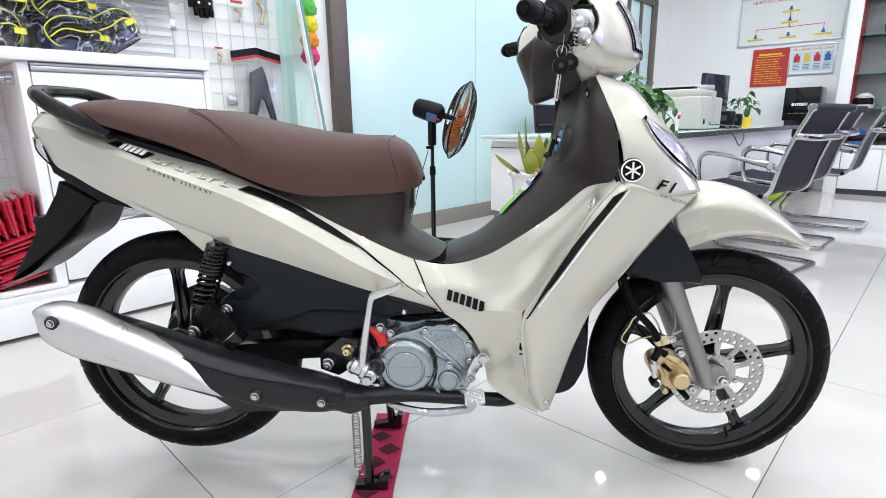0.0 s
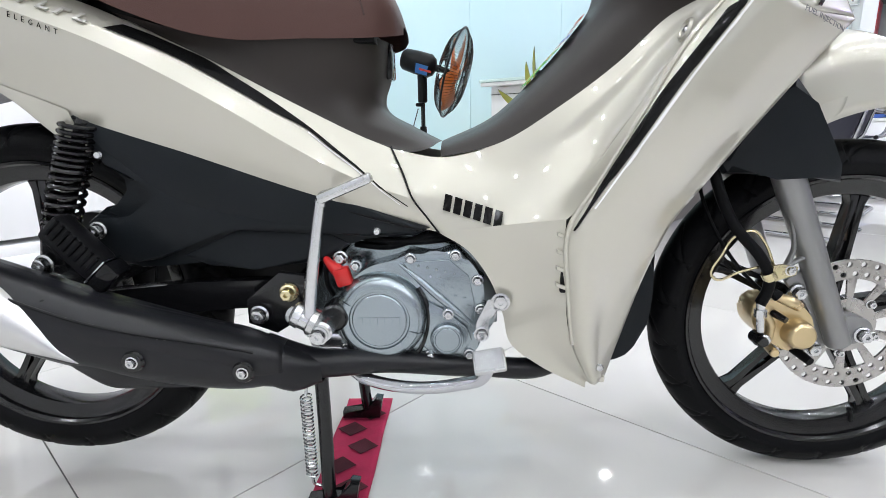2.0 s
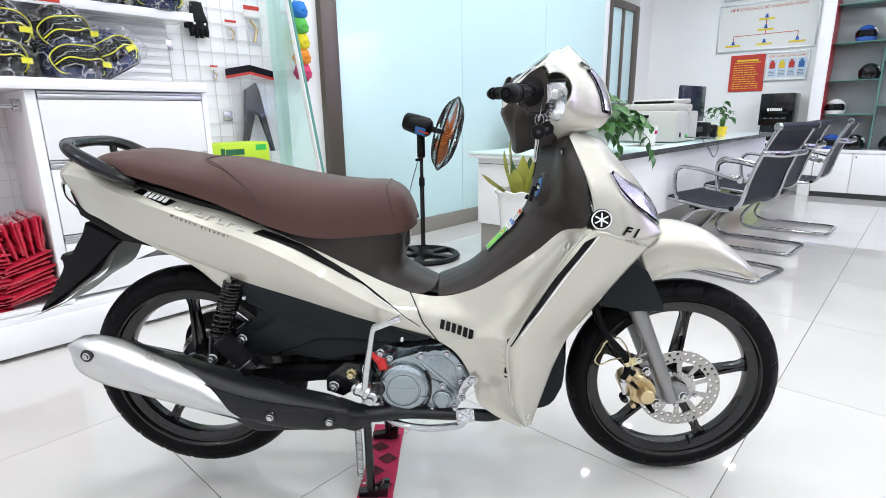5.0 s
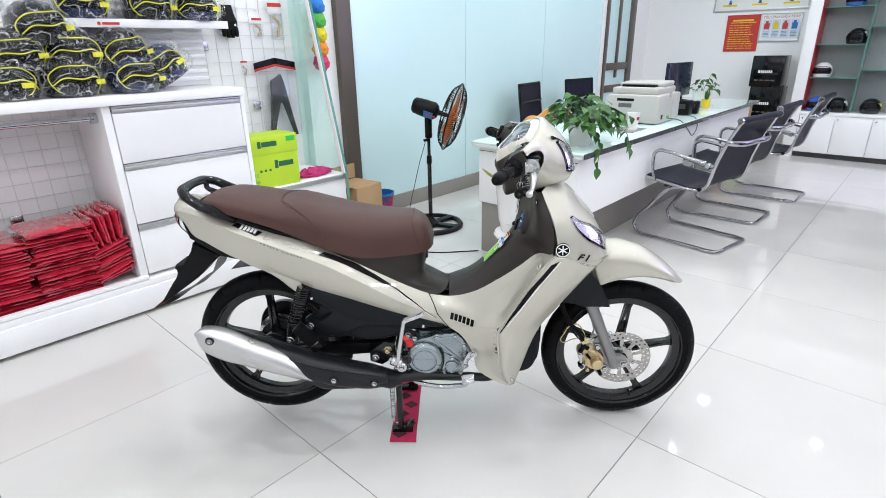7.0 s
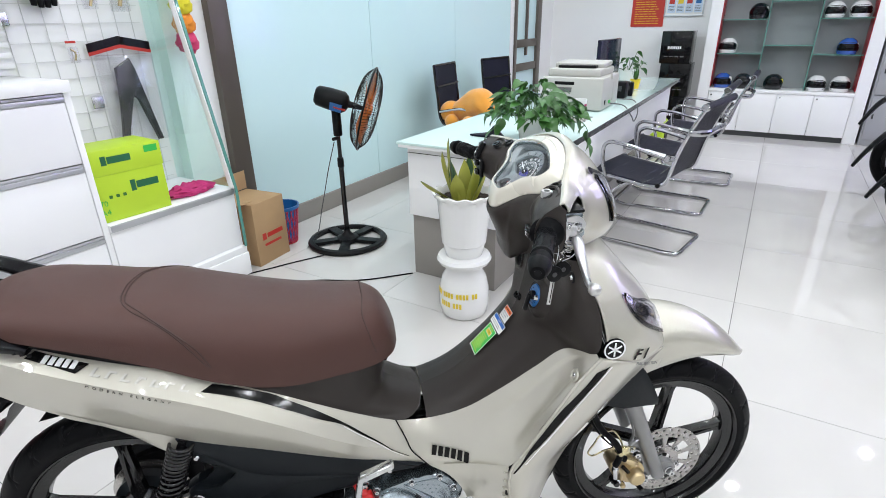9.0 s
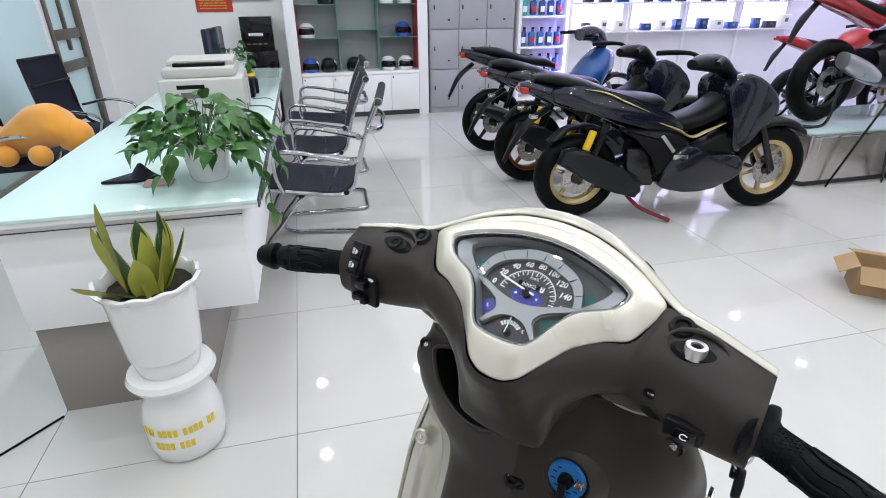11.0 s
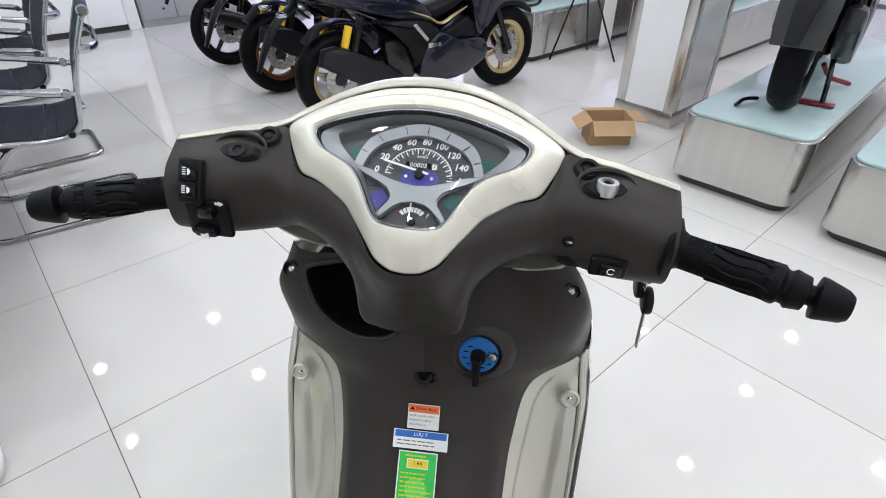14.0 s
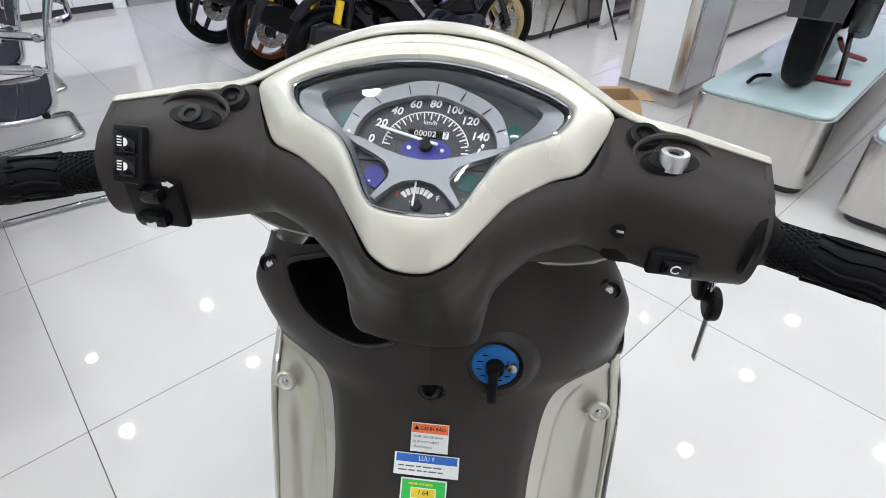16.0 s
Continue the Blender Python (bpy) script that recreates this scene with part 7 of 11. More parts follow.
# lamp lenses in the fairing
for s in (1, -1):
    lo, hi = [(0.394, 0.838), (0.414, 0.804), (0.449, 0.768), (0.490, 0.738), (0.520, 0.716)], [(0.397, 0.842), (0.430, 0.820), (0.462, 0.804), (0.497, 0.776), (0.523, 0.748)]
    b = strip(S_FAIR, lo, hi, 24, 0.006, 6)
    b2 = strip(S_FAIR, lo, hi, 24, 0.002, 6)
    if s < 0:
        for q in (b, b2):
            for v in q.verts:
                v.co.y *= -1
    part("turn_reflector", b2, M["reflector"], bike)
    thicken(part("turn_lens", b, M["lens"], bike, "clear turn signal lens"), 0.0015)

# ---- handlebar, instruments, controls ----
STEER = Matrix.Translation((0.30, 0, 0.90)) @ Matrix.Rotation(radians(-1.5), 4, Vector((-0.44, 0, 0.90))) @ Matrix.Translation((-0.30, 0, -0.90)) @ Matrix.Translation((0, 0, 1.05)) @ Matrix.Rotation(radians(1.5), 4, "X") @ Matrix.Translation((0, 0, -1.05))
GN = Vector((-0.63, 0, 0.776))
GAUGE = Matrix(((0, 0.776, -0.63, 0.194), (-1, 0, 0, 0.0), (0, 0.63, 0.776, 1.014), (0, 0, 0, 1)))  # x: right, y: up the dial, z: towards the rider


# the half outlines of the clear cover, the ivory surround (with its depth) and the dark inner panel, corner by corner
GLASS = [(0, 0.1243, 0), (0.034, 0.121, 0), (0.064, 0.1125, 0), (0.088, 0.1035, 0), (0.1035, 0.0945, 0), (0.1022, 0.0845, 0), (0.0935, 0.0725, 0), (0.064, 0.059, 0), (0.054, 0.047, 0), (0.045, 0.031, 0), (0.0365, 0.014, 0), (0.029, 0.006, 0), (0.015, 0.0035, 0), (0, 0.003, 0)]
OUTER = [(0, 0.153, -0.003), (0.042, 0.1487, -0.0035), (0.078, 0.1365, -0.005), (0.108, 0.121, -0.0065), (0.1375, 0.100, -0.008), (0.1295, 0.079, -0.0105), (0.116, 0.053, -0.0125), (0.095, 0.0465, -0.0145), (0.0665, 0.0275, -0.0165), (0.0555, 0.0125, -0.017), (0.045, -0.0015, -0.018), (0.030, -0.0225, -0.019), (0.0145, -0.0315, -0.0195), (0, -0.033, -0.02)]
PANEL = [(0, 0.1185, 0), (0.033, 0.1155, 0), (0.060, 0.108, 0), (0.077, 0.1005, 0), (0.0845, 0.0945, 0), (0.079, 0.084, 0), (0.069, 0.0735, 0), (0.056, 0.0625, 0), (0.048, 0.046, 0), (0.0405, 0.031, 0), (0.033, 0.0165, 0), (0.0265, 0.0095, 0), (0.0145, 0.0075, 0), (0, 0.007, 0)]


def outline(half, soft, n=None):
    """The whole closed outline, its corners eased."""
    P = np.array(half + [(-u, v, w) for u, v, w in half[-2:0:-1]], float)
    Q = np.roll(P, -1, axis=0)
    P = np.stack([P * (1 - k / 6) + Q * (k / 6) for k in range(6)], 1).reshape(-1, 3)
    for _ in range(soft):
        P = 0.25 * np.roll(P, 1, axis=0) + 0.5 * P + 0.25 * np.roll(P, -1, axis=0)
    if n is not None:
        P[:, 2] = n
    return P


g_out, g_in = outline(OUTER, 3), outline(GLASS, 4)
GC = np.array((0, 0.06, 0))
rows_b = []
for f, n in ((1.0, -0.014), (1.0, -0.0025), (0.99, -0.0008), (0.965, 0.0), (0.90, 0.0006), (0.72, 0.003), (0.50, 0.0055), (0.28, 0.0075), (0.10, 0.0075), (0.05, 0.006), (0.02, 0.003), (0.0, 0.0), (-0.03, -0.006)):
    R = g_in * (1 - f) + g_out * f
    R[:, 2] = g_out[:, 2] * max(f, 0) ** 1.5 + n
    rows_b.append(R)
part("gauge_bezel", skin(nb(), np.array(rows_b), True), M["cream"], bike, "ivory pearl instrument surround", GAUGE)
part("bezel_seam", tube(nb(), [tuple(p) for p in (outline(OUTER, 3) * np.array((1.003, 1.003, 1)) + np.array((0, 0, -0.003)))[::2]], 0.0011, 6, 200, True), M["blackplastic"], bike, "", GAUGE)
part("bezel_ridge", tube(nb(), [tuple(p) for p in [(g_in * 0.42 + g_out * 0.58)[k] + np.array((0, 0, 0.0052)) for k in range(-20, 21, 2)]], [0.0004, 0.0022, 0.0022, 0.0004], 8, 60, flat=0.6), M["cream"], bike, "", GAUGE)
cl = nb()
skin(cl, np.array([GC + (g_in - GC) * k + np.array((0, 0, h)) for k, h in ((1.0, 0.001), (0.995, 0.006), (0.975, 0.0085), (0.93, 0.0095), (0.6, 0.011), (0.02, 0.0115))]), True)
gl = part("gauge_glass", cl, M["gaugeglass"], bike, "clear instrument cover", GAUGE, 25)
gl.visible_shadow = False
part("gauge_gasket", tube(nb(), [tuple(p) for p in (GC + (g_in - GC) * 0.992 + np.array((0, 0, 0.0035)))[::2]], 0.0013, 6, 200, True), M["chrome"], bike, "", GAUGE)
part("gauge_lip", tube(nb(), [tuple(p) for p in (GC + (g_in - GC) * 0.972 + np.array((0, 0, 0.002)))[::2]], 0.0012, 6, 200, True), M["blackplastic"], bike, "", GAUGE)
part("gauge_well", skin(nb(), np.array([g_in, GC + (g_in - GC) * 0.95 + np.array((0, 0, -0.016))]), True), M["dial"], bike, "", GAUGE)
part("gauge_back", prism(nb(), [tuple(p[:2]) for p in outline(PANEL, 2)[::2]], -0.020, -0.0162, "z"), mat("gauge_backplate", (0.04, 0.044, 0.05), 0.35), bike, "", GAUGE)
# silver trim ring round the speed dial
DC = (0.0, 0.058)


def arc(r, a0, a1, n, cy=0.058, sx=1.0):
    return [(r * sx * math.cos(radians(a)), cy + r * math.sin(radians(a))) for a in np.linspace(a0, a1, n)]


sil = nb()
o = [(-0.063, 0.062), (-0.059, 0.077), (-0.0525, 0.091), (-0.044, 0.0985), (-0.026, 0.107), (-0.009, 0.1125), (0.009, 0.1125), (0.026, 0.107), (0.044, 0.0985), (0.0525, 0.091), (0.059, 0.077), (0.063, 0.062)]
i_ = [(-0.054, 0.060), (-0.051, 0.074), (-0.045, 0.084), (-0.038, 0.090), (-0.024, 0.0965), (-0.008, 0.1015), (0.008, 0.1015), (0.024, 0.0965), (0.038, 0.090), (0.045, 0.084), (0.051, 0.074), (0.054, 0.060)]
Go = spl([(*p, 0) for p in o], 48)
Gi = spl([(*p, 0) for p in i_], 48)
lay_s = [(Go, -0.016), (Go, -0.006), (Gi, -0.008), (Gi, -0.0145)]
skin(sil, np.array([[(p[0], p[1], n) for p in G] for G, n in lay_s]))
part("dial_trim", sil, M["dialsilver"], bike, "satin silver dial trim", GAUGE)
part("speed_dial", prism(nb(), [tuple(p[:2]) for p in Gi] + [(0.05, 0.048), (-0.05, 0.048)], -0.0160, -0.0145, "z"), M["dial"], bike, "dark grey speedometer face", GAUGE)
tick = nb()
for k in range(33):
    a = radians(172 - 5.28 * k)
    L = 0.0055 if k % 2 == 0 else 0.0022
    c, s = math.cos(a), math.sin(a)
    w = 0.0005 if k % 2 == 0 else 0.0003
    p = [((0.0325 - d) * c - e * s, 0.0585 + (0.0325 - d) * s + e * c) for d, e in ((0, -w), (L, -w), (L, w), (0, w))]
    prism(tick, p, -0.0144, -0.0141, "z")
arcs = spl([(*p, -0.0142) for p in arc(0.0328, 174, 6, 20, 0.0585)], 60)
tube(tick, [tuple(p) for p in arcs[::4]], 0.0005, 4)
part("tick_marks", tick, M["whiteink"], bike, "white tick marks", GAUGE)
for k in range(9):
    a = radians(168 - 20.3 * k)
    part("numeral", letters(str(20 * k), 0.0090, 0.0001, "CENTER", 0.15, 0.00022), M["whiteink"], bike, "", GAUGE @ Matrix.Translation((0.0005 + 0.0432 * math.cos(a), 0.0565 + 0.042 * math.sin(a), -0.0142)))
part("numeral", letters("km/h", 0.0052, 0.0001), M["whiteink"], bike, "", GAUGE @ Matrix.Translation((0.001, 0.0826, -0.0142)))
part("odometer", bars([(-0.0145, 0.0698, 0.0165, 0.0762)], -0.0144, -0.0140), M["black"], bike, "", GAUGE)
part("odometer_digits", letters("00002", 0.0068, 0.0001), M["whiteink"], bike, "", GAUGE @ Matrix.Translation((-0.0015, 0.073, -0.0137)))
part("odometer_wheel", bars([(0.0118, 0.0700, 0.0163, 0.0760)], -0.0139, -0.0137), M["whiteink"], bike, "", GAUGE)
part("odometer_digits", letters("7", 0.0066, 0.0001), M["black"], bike, "", GAUGE @ Matrix.Translation((0.014, 0.073, -0.0134)))
part("blue_patch", prism(nb(), oval(0.001, 0.060, 0.019, 0.0095), -0.0143, -0.0140, "z"), M["dialblue"], bike, "", GAUGE)
part("needle", mbox((-0.012, 0, 0), (0.046, 0.0022, 0.0015), 0.0004), M["whiteink"], bike, "white speedometer needle", GAUGE @ Matrix.Translation((-0.001, 0.0655, -0.009)) @ Matrix.Rotation(radians(-13), 4, "Z"))
part("needle_hub", lathe(nb(), [(0, 0.007), (0.005, 0.006), (0.0055, 0)], 20, Matrix.Translation((0.0005, 0.0635, -0.0145))), M["blackplastic"], bike, "", GAUGE)
for u in (-0.012, 0.013):
    part("dial_screw", lathe(nb(), [(0, 0.001), (0.0016, 0.001), (0.002, 0)], 10, Matrix.Translation((u, 0.0605, -0.0142))), M["zinc"], bike, "", GAUGE)
# silver X-shaped divider
xd = nb()
half_x = [(0, 0.0470), (0.0133, 0.0500), (0.0290, 0.0545), (0.0450, 0.0610), (0.0640, 0.0665), (0.0590, 0.0605), (0.0490, 0.0560), (0.0340, 0.0510), (0.0250, 0.0455), (0.0205, 0.0380), (0.0207, 0.0320), (0.0310, 0.0195), (0.0345, 0.0165), (0.0285, 0.0140), (0.0185, 0.0262), (0.0120, 0.0322), (0, 0.0345)]
pl = half_x + [(-u, v) for u, v in half_x[-2:0:-1]]
prism(xd, pl, -0.014, -0.006, "z", 0.0015)
part("dial_divider", xd, M["dialsilver"], bike, "satin silver cross-shaped divider", GAUGE)
part("fuel_dial", prism(nb(), [(-0.028, 0.0095), (-0.0185, 0.0262), (-0.010, 0.0335), (0.0, 0.0355), (0.010, 0.0335), (0.0185, 0.0262), (0.028, 0.0095)], -0.0160, -0.0135, "z"), M["dial"], bike, "", GAUGE)
fa = nb()
for k in range(7):
    a0, a1 = radians(140 - 14 * k), radians(140 - 14 * k - 11)
    prism(fa, [(0.0165 * math.cos(a0), 0.0135 + 0.0165 * math.sin(a0)), (0.0165 * math.cos(a1), 0.0135 + 0.0165 * math.sin(a1)), (0.0115 * math.cos(a1), 0.0135 + 0.0115 * math.sin(a1)), (0.0115 * math.cos(a0), 0.0135 + 0.0115 * math.sin(a0))], -0.0134, -0.0131, "z")
part("fuel_scale", fa, M["whiteink"], bike, "", GAUGE)
part("numeral", letters("E", 0.0062, 0.0001), M["redprint"], bike, "", GAUGE @ Matrix.Translation((-0.0145, 0.0232, -0.0131)))
part("numeral", letters("F", 0.0062, 0.0001), M["whiteink"], bike, "", GAUGE @ Matrix.Translation((0.0150, 0.0226, -0.0131)))
part("fuel_needle", mbox((-0.002, 0.0235, -0.010), (0.0014, 0.019, 0.001), 0.0003), M["whiteink"], bike, "", GAUGE)
part("fuel_hub", lathe(nb(), [(0, 0.004), (0.004, 0.0035), (0.0045, 0)], 16, Matrix.Translation((0.0, 0.0155, -0.0135))), M["blackplastic"], bike, "", GAUGE)
for u, v, su, sv, mm in ((-0.064, 0.080, 0.008, 0.009, "dialgreen"), (0.064, 0.080, 0.008, 0.009, "dialgreen"), (-0.0345, 0.036, 0.009, 0.010, "dialblue"), (0.0365, 0.038, 0.010, 0.009, "dialgreen")):
    part("indicator", prism(nb(), oval(u, v, su, sv, 5), -0.0158, -0.0148, "z"), M[mm], bike, "", GAUGE)

# pale inner frame behind the cover and notches on the trim
p_in = outline(PANEL, 2)
part("inner_frame", skin(nb(), np.array([GC + (g_in - GC) * 0.955 + np.array((0, 0, -0.002)), (g_in * 0.5 + p_in * 0.5) + np.array((0, 0, -0.0035)), p_in + np.array((0, 0, -0.0075)), p_in * np.array((0.99, 0.995, 1)) + np.array((0, 0, -0.016))]), True), M["dialsilver"], bike, "pale silver inner frame", GAUGE)
for k, (u, v) in enumerate(((-0.0555, 0.080), (-0.0405, 0.094), (-0.017, 0.1045), (0.004, 0.107), (0.024, 0.1025), (0.0425, 0.092), (0.0555, 0.078))):
    part("trim_notch", mbox((0, 0, 0), (0.0007, 0.008, 0.0012), 0), M["blackplastic"], bike, "", GAUGE @ Matrix.Translation((u, v, -0.0068)) @ Matrix.Rotation(math.atan2(-u, v - 0.058), 4, "Z"))

# beige front cowl, by stations across its width
def cowl_rows(s):
    R = {0.0: [(0.3146, 1.108), (0.322, 1.112), (0.350, 1.094), (0.385, 1.062), (0.411, 1.022), (0.424, 0.985), (0.427, 0.962), (0.418, 0.944), (0.385, 0.926), (0.345, 0.914)],
         0.045: [(0.3112, 1.1045), (0.318, 1.108), (0.346, 1.089), (0.381, 1.057), (0.407, 1.018), (0.420, 0.982), (0.423, 0.960), (0.414, 0.943), (0.381, 0.925), (0.342, 0.914)],
         0.09: [(0.299, 1.092), (0.306, 1.095), (0.332, 1.079), (0.366, 1.049), (0.391, 1.013), (0.404, 0.979), (0.407, 0.958), (0.398, 0.942), (0.352, 0.925), (0.300, 0.912)],
         0.12: [(0.2855, 1.079), (0.292, 1.082), (0.313, 1.069), (0.340, 1.044), (0.361, 1.010), (0.371, 0.978), (0.372, 0.958), (0.363, 0.944), (0.330, 0.928), (0.296, 0.914)],
         0.145: [(0.2735, 1.0690), (0.280, 1.0715), (0.294, 1.063), (0.311, 1.043), (0.324, 1.012), (0.329, 0.984), (0.327, 0.966), (0.318, 0.954), (0.300, 0.940), (0.283, 0.930)],
         0.19: [(0.2565, 1.0645), (0.263, 1.067), (0.273, 1.062), (0.283, 1.048), (0.289, 1.030), (0.290, 1.012), (0.287, 1.0), (0.281, 0.990), (0.273, 0.983), (0.262, 0.978)],
         0.2345: [(0.2380, 1.0605), (0.243, 1.0625), (0.249, 1.058), (0.253, 1.050), (0.2545, 1.042), (0.254, 1.036), (0.252, 1.032), (0.249, 1.029), (0.246, 1.027), (0.242, 1.026)]}
    return [[(x, s * y, z) for x, z in pts] for y, pts in R.items()]


def lever_oval(p):
    """Below 1 inside the oval opening for the brake lever."""
    u, w = p[0] - 0.263, p[2] - 1.011
    return 9.0 if p[1] > -0.120 else (u * 0.94 + w * 0.34) ** 2 / 0.054 ** 2 + (w * 0.94 - u * 0.34) ** 2 / 0.037 ** 2


CF = net(cowl_rows(-1)[::-1] + cowl_rows(1)[1:], 110, 199)
cb = skin(nb(), CF)
gone = [fc for fc in cb.faces if lever_oval(fc.calc_center_median()) < 1]
rim_v = {v for fc in gone for v in fc.verts if any(lever_oval(g.calc_center_median()) >= 1 for g in v.link_faces)}
bmesh.ops.delete(cb, geom=gone, context="FACES")
for v in rim_v:
    if v.is_valid:
        k = 1 / math.sqrt(max(lever_oval(v.co), 0.3))
        if abs(k - 1) < 0.2:
            v.co.x, v.co.z = 0.263 + (v.co.x - 0.263) * k, 1.011 + (v.co.z - 1.011) * k
thicken(part("handlebar_cowl", cb, M["champagne"], bike, "champagne handlebar front cowl"), 0.003)
for s in (-1, 1):
    CG = net(cowl_rows(s), 110, 100)
    nrm = np.cross(np.gradient(CG, axis=1), np.gradient(CG, axis=0))
    nrm /= np.linalg.norm(nrm, axis=2)[:, :, None] + 1e-9
    if nrm[3, 50, 0] < 0:
        nrm = -nrm

    # the lamp window: wider and higher towards the sides
    def lamp_zone(off, inset=0.0):
        rows = []
        for y in np.linspace(0, 0.090 - inset, 26):
            j = int(np.argmin(np.abs(np.abs(CG[:, 0, 1]) - y)))
            f = y / 0.090
            hi = 1.018 + 0.046 * f ** 1.3 - 0.010 * max(0, f - 0.9) / 0.1 - inset
            lo = 0.958 + 0.012 * f ** 3 + inset
            z = CG[j, 14:, 2]
            q = CG[j, 14:] + nrm[j, 14:] * off
            k = np.argsort(z)
            rows.append([tuple(np.interp(h, z[k], q[k, c]) for c in range(3)) for h in np.linspace(hi, lo, 16)])
        return skin(nb(), np.array(rows))
    part("headlight_gasket", lamp_zone(0.0016, -0.0012), M["blackplastic"], bike)
    part("headlight_reflector", lamp_zone(0.0026, 0.0012), M["reflector"], bike)
    thicken(part("headlight_lens", lamp_zone(0.005, 0.0), M["lens"], bike, "clear headlight lens"), 0.003)
    slit = []
    for y, up, dn in ((0.052, 0.0005, 0.0), (0.066, 0.004, -0.001), (0.080, 0.007, -0.002), (0.090, 0.006, -0.004), (0.096, 0.001, -0.005)):
        j = int(np.argmin(np.abs(np.abs(CG[:, 0, 1]) - y)))
        z0, k = 1.020 + 0.046 * min(1, y / 0.09) ** 1.3, np.argsort(CG[j, 14:, 2])
        slit.append([tuple(np.interp(z0 + d, CG[j, 14:, 2][k], (CG[j, 14:] + nrm[j, 14:] * 0.0055)[k, c]) for c in range(3)) for d in (up, (up + dn) / 2, dn)])
    part("lamp_slit", skin(nb(), net(slit, 6, 20)), M["blackgloss"], bike, "black slit over the headlight")
    if s < 0:
        # black block stands in for the shade inside the opening
        part("lever_recess_block", mbox((0.243, -0.185, 1.006), (0.030, 0.095, 0.074), 0.012), M["blackplastic"], bike, "black block for the shaded inside of the brake lever opening")

# brown rear cover, by stations across its width
COV = {0.2345: [(0.2380, 1.0605), (0.230, 1.056), (0.214, 1.046), (0.202, 1.029), (0.200, 1.008), (0.204, 0.988), (0.214, 0.977), (0.235, 0.975), (0.248, 0.98)],
       0.19: [(0.2565, 1.0645), (0.247, 1.061), (0.227, 1.052), (0.212, 1.036), (0.209, 1.010), (0.212, 0.985), (0.222, 0.972), (0.245, 0.968), (0.264, 0.972)],
       0.15: [(0.2715, 1.0680), (0.262, 1.063), (0.243, 1.053), (0.228, 1.037), (0.225, 1.010), (0.228, 0.986), (0.238, 0.972), (0.262, 0.964), (0.285, 0.962)],
       0.1375: [(0.2745, 1.0690), (0.264, 1.0615), (0.246, 1.050), (0.231, 1.034), (0.227, 1.010), (0.230, 0.988), (0.240, 0.974), (0.263, 0.966), (0.287, 0.964)],
       0.1295: [(0.2605, 1.0545), (0.253, 1.049), (0.240, 1.040), (0.230, 1.026), (0.227, 1.006), (0.231, 0.988), (0.241, 0.975), (0.264, 0.967), (0.288, 0.965)],
       0.116: [(0.2420, 1.0365), (0.237, 1.031), (0.231, 1.022), (0.227, 1.010), (0.226, 0.999), (0.229, 0.988), (0.239, 0.976), (0.264, 0.968), (0.290, 0.966)],
       0.095: [(0.2380, 1.0305), (0.231, 1.024), (0.225, 1.014), (0.221, 1.002), (0.221, 0.989), (0.226, 0.976), (0.238, 0.965), (0.264, 0.959), (0.292, 0.959)],
       0.0665: [(0.2245, 1.0170), (0.216, 1.009), (0.210, 0.996), (0.209, 0.979), (0.214, 0.958), (0.224, 0.940), (0.240, 0.930), (0.268, 0.928), (0.300, 0.934)],
       0.045: [(0.2030, 0.9975), (0.197, 0.988), (0.196, 0.972), (0.202, 0.948), (0.209, 0.908), (0.215, 0.876), (0.240, 0.882), (0.272, 0.894), (0.312, 0.909)],
       0.030: [(0.1870, 0.9835), (0.184, 0.975), (0.188, 0.958), (0.197, 0.934), (0.206, 0.905), (0.213, 0.874), (0.238, 0.880), (0.272, 0.892), (0.314, 0.908)],
       0.0145: [(0.1805, 0.9775), (0.179, 0.970), (0.185, 0.952), (0.195, 0.928), (0.205, 0.902), (0.213, 0.872), (0.238, 0.878), (0.272, 0.891), (0.315, 0.907)],
       0.0: [(0.1797, 0.9762), (0.178, 0.969), (0.184, 0.951), (0.195, 0.926), (0.205, 0.900), (0.213, 0.872), (0.238, 0.878), (0.272, 0.891), (0.315, 0.907)]}
rows_k = [[(x, y, z) for x, z in p] for y, p in COV.items()]
rows_k = rows_k + [[(x, -y, z) for x, y, z in r] for r in rows_k[-2::-1]]
KG = net(rows_k, 44, 130)
part("handlebar_cover", skin(nb(), KG), M["brown"], bike, "dark brown handlebar rear cover", None, 50)
for s in (-1, 1):
    e = [(x, z) for x, z in COV[0.2345]] + [(0.254, 1.0), (0.250, 1.05)]
    part("cover_end", prism(nb(), e, s * 0.2305, s * 0.2348, "y"), M["brown"], bike)


def on_cover(y, z):
    """The cover's surface towards the rider at a given height."""
    j = int(np.argmin(np.abs(KG[:, 10, 1] - y)))
    col = KG[j][:26]
    i = int(np.argmin(np.abs(col[:, 2] - z)))
    p, t = KG[j, i], KG[j, i + 1] - KG[j, max(i - 1, 0)]
    t = Vector(t).normalized()
    right = Vector((0, -1, 0))
    up = (-t - right * (-t).dot(right)).normalized()
    n = right.cross(up)
    return Matrix(((right.x, up.x, n.x, p[0]), (right.y, up.y, n.y, p[1]), (right.z, up.z, n.z, p[2]), (0, 0, 0, 1)))


for y, z in ((0.152, 1.062), (-0.153, 1.062)):
    m = on_cover(y, z)
    part("cap_screw", lathe(nb(), [(0, 0.0022), (0.003, 0.0022), (0.0038, 0.001), (0.0060, 0.001), (0.0072, 0.0040), (0.0105, 0.0042), (0.0125, 0.0)], 28, m), M["blackplastic"], bike)
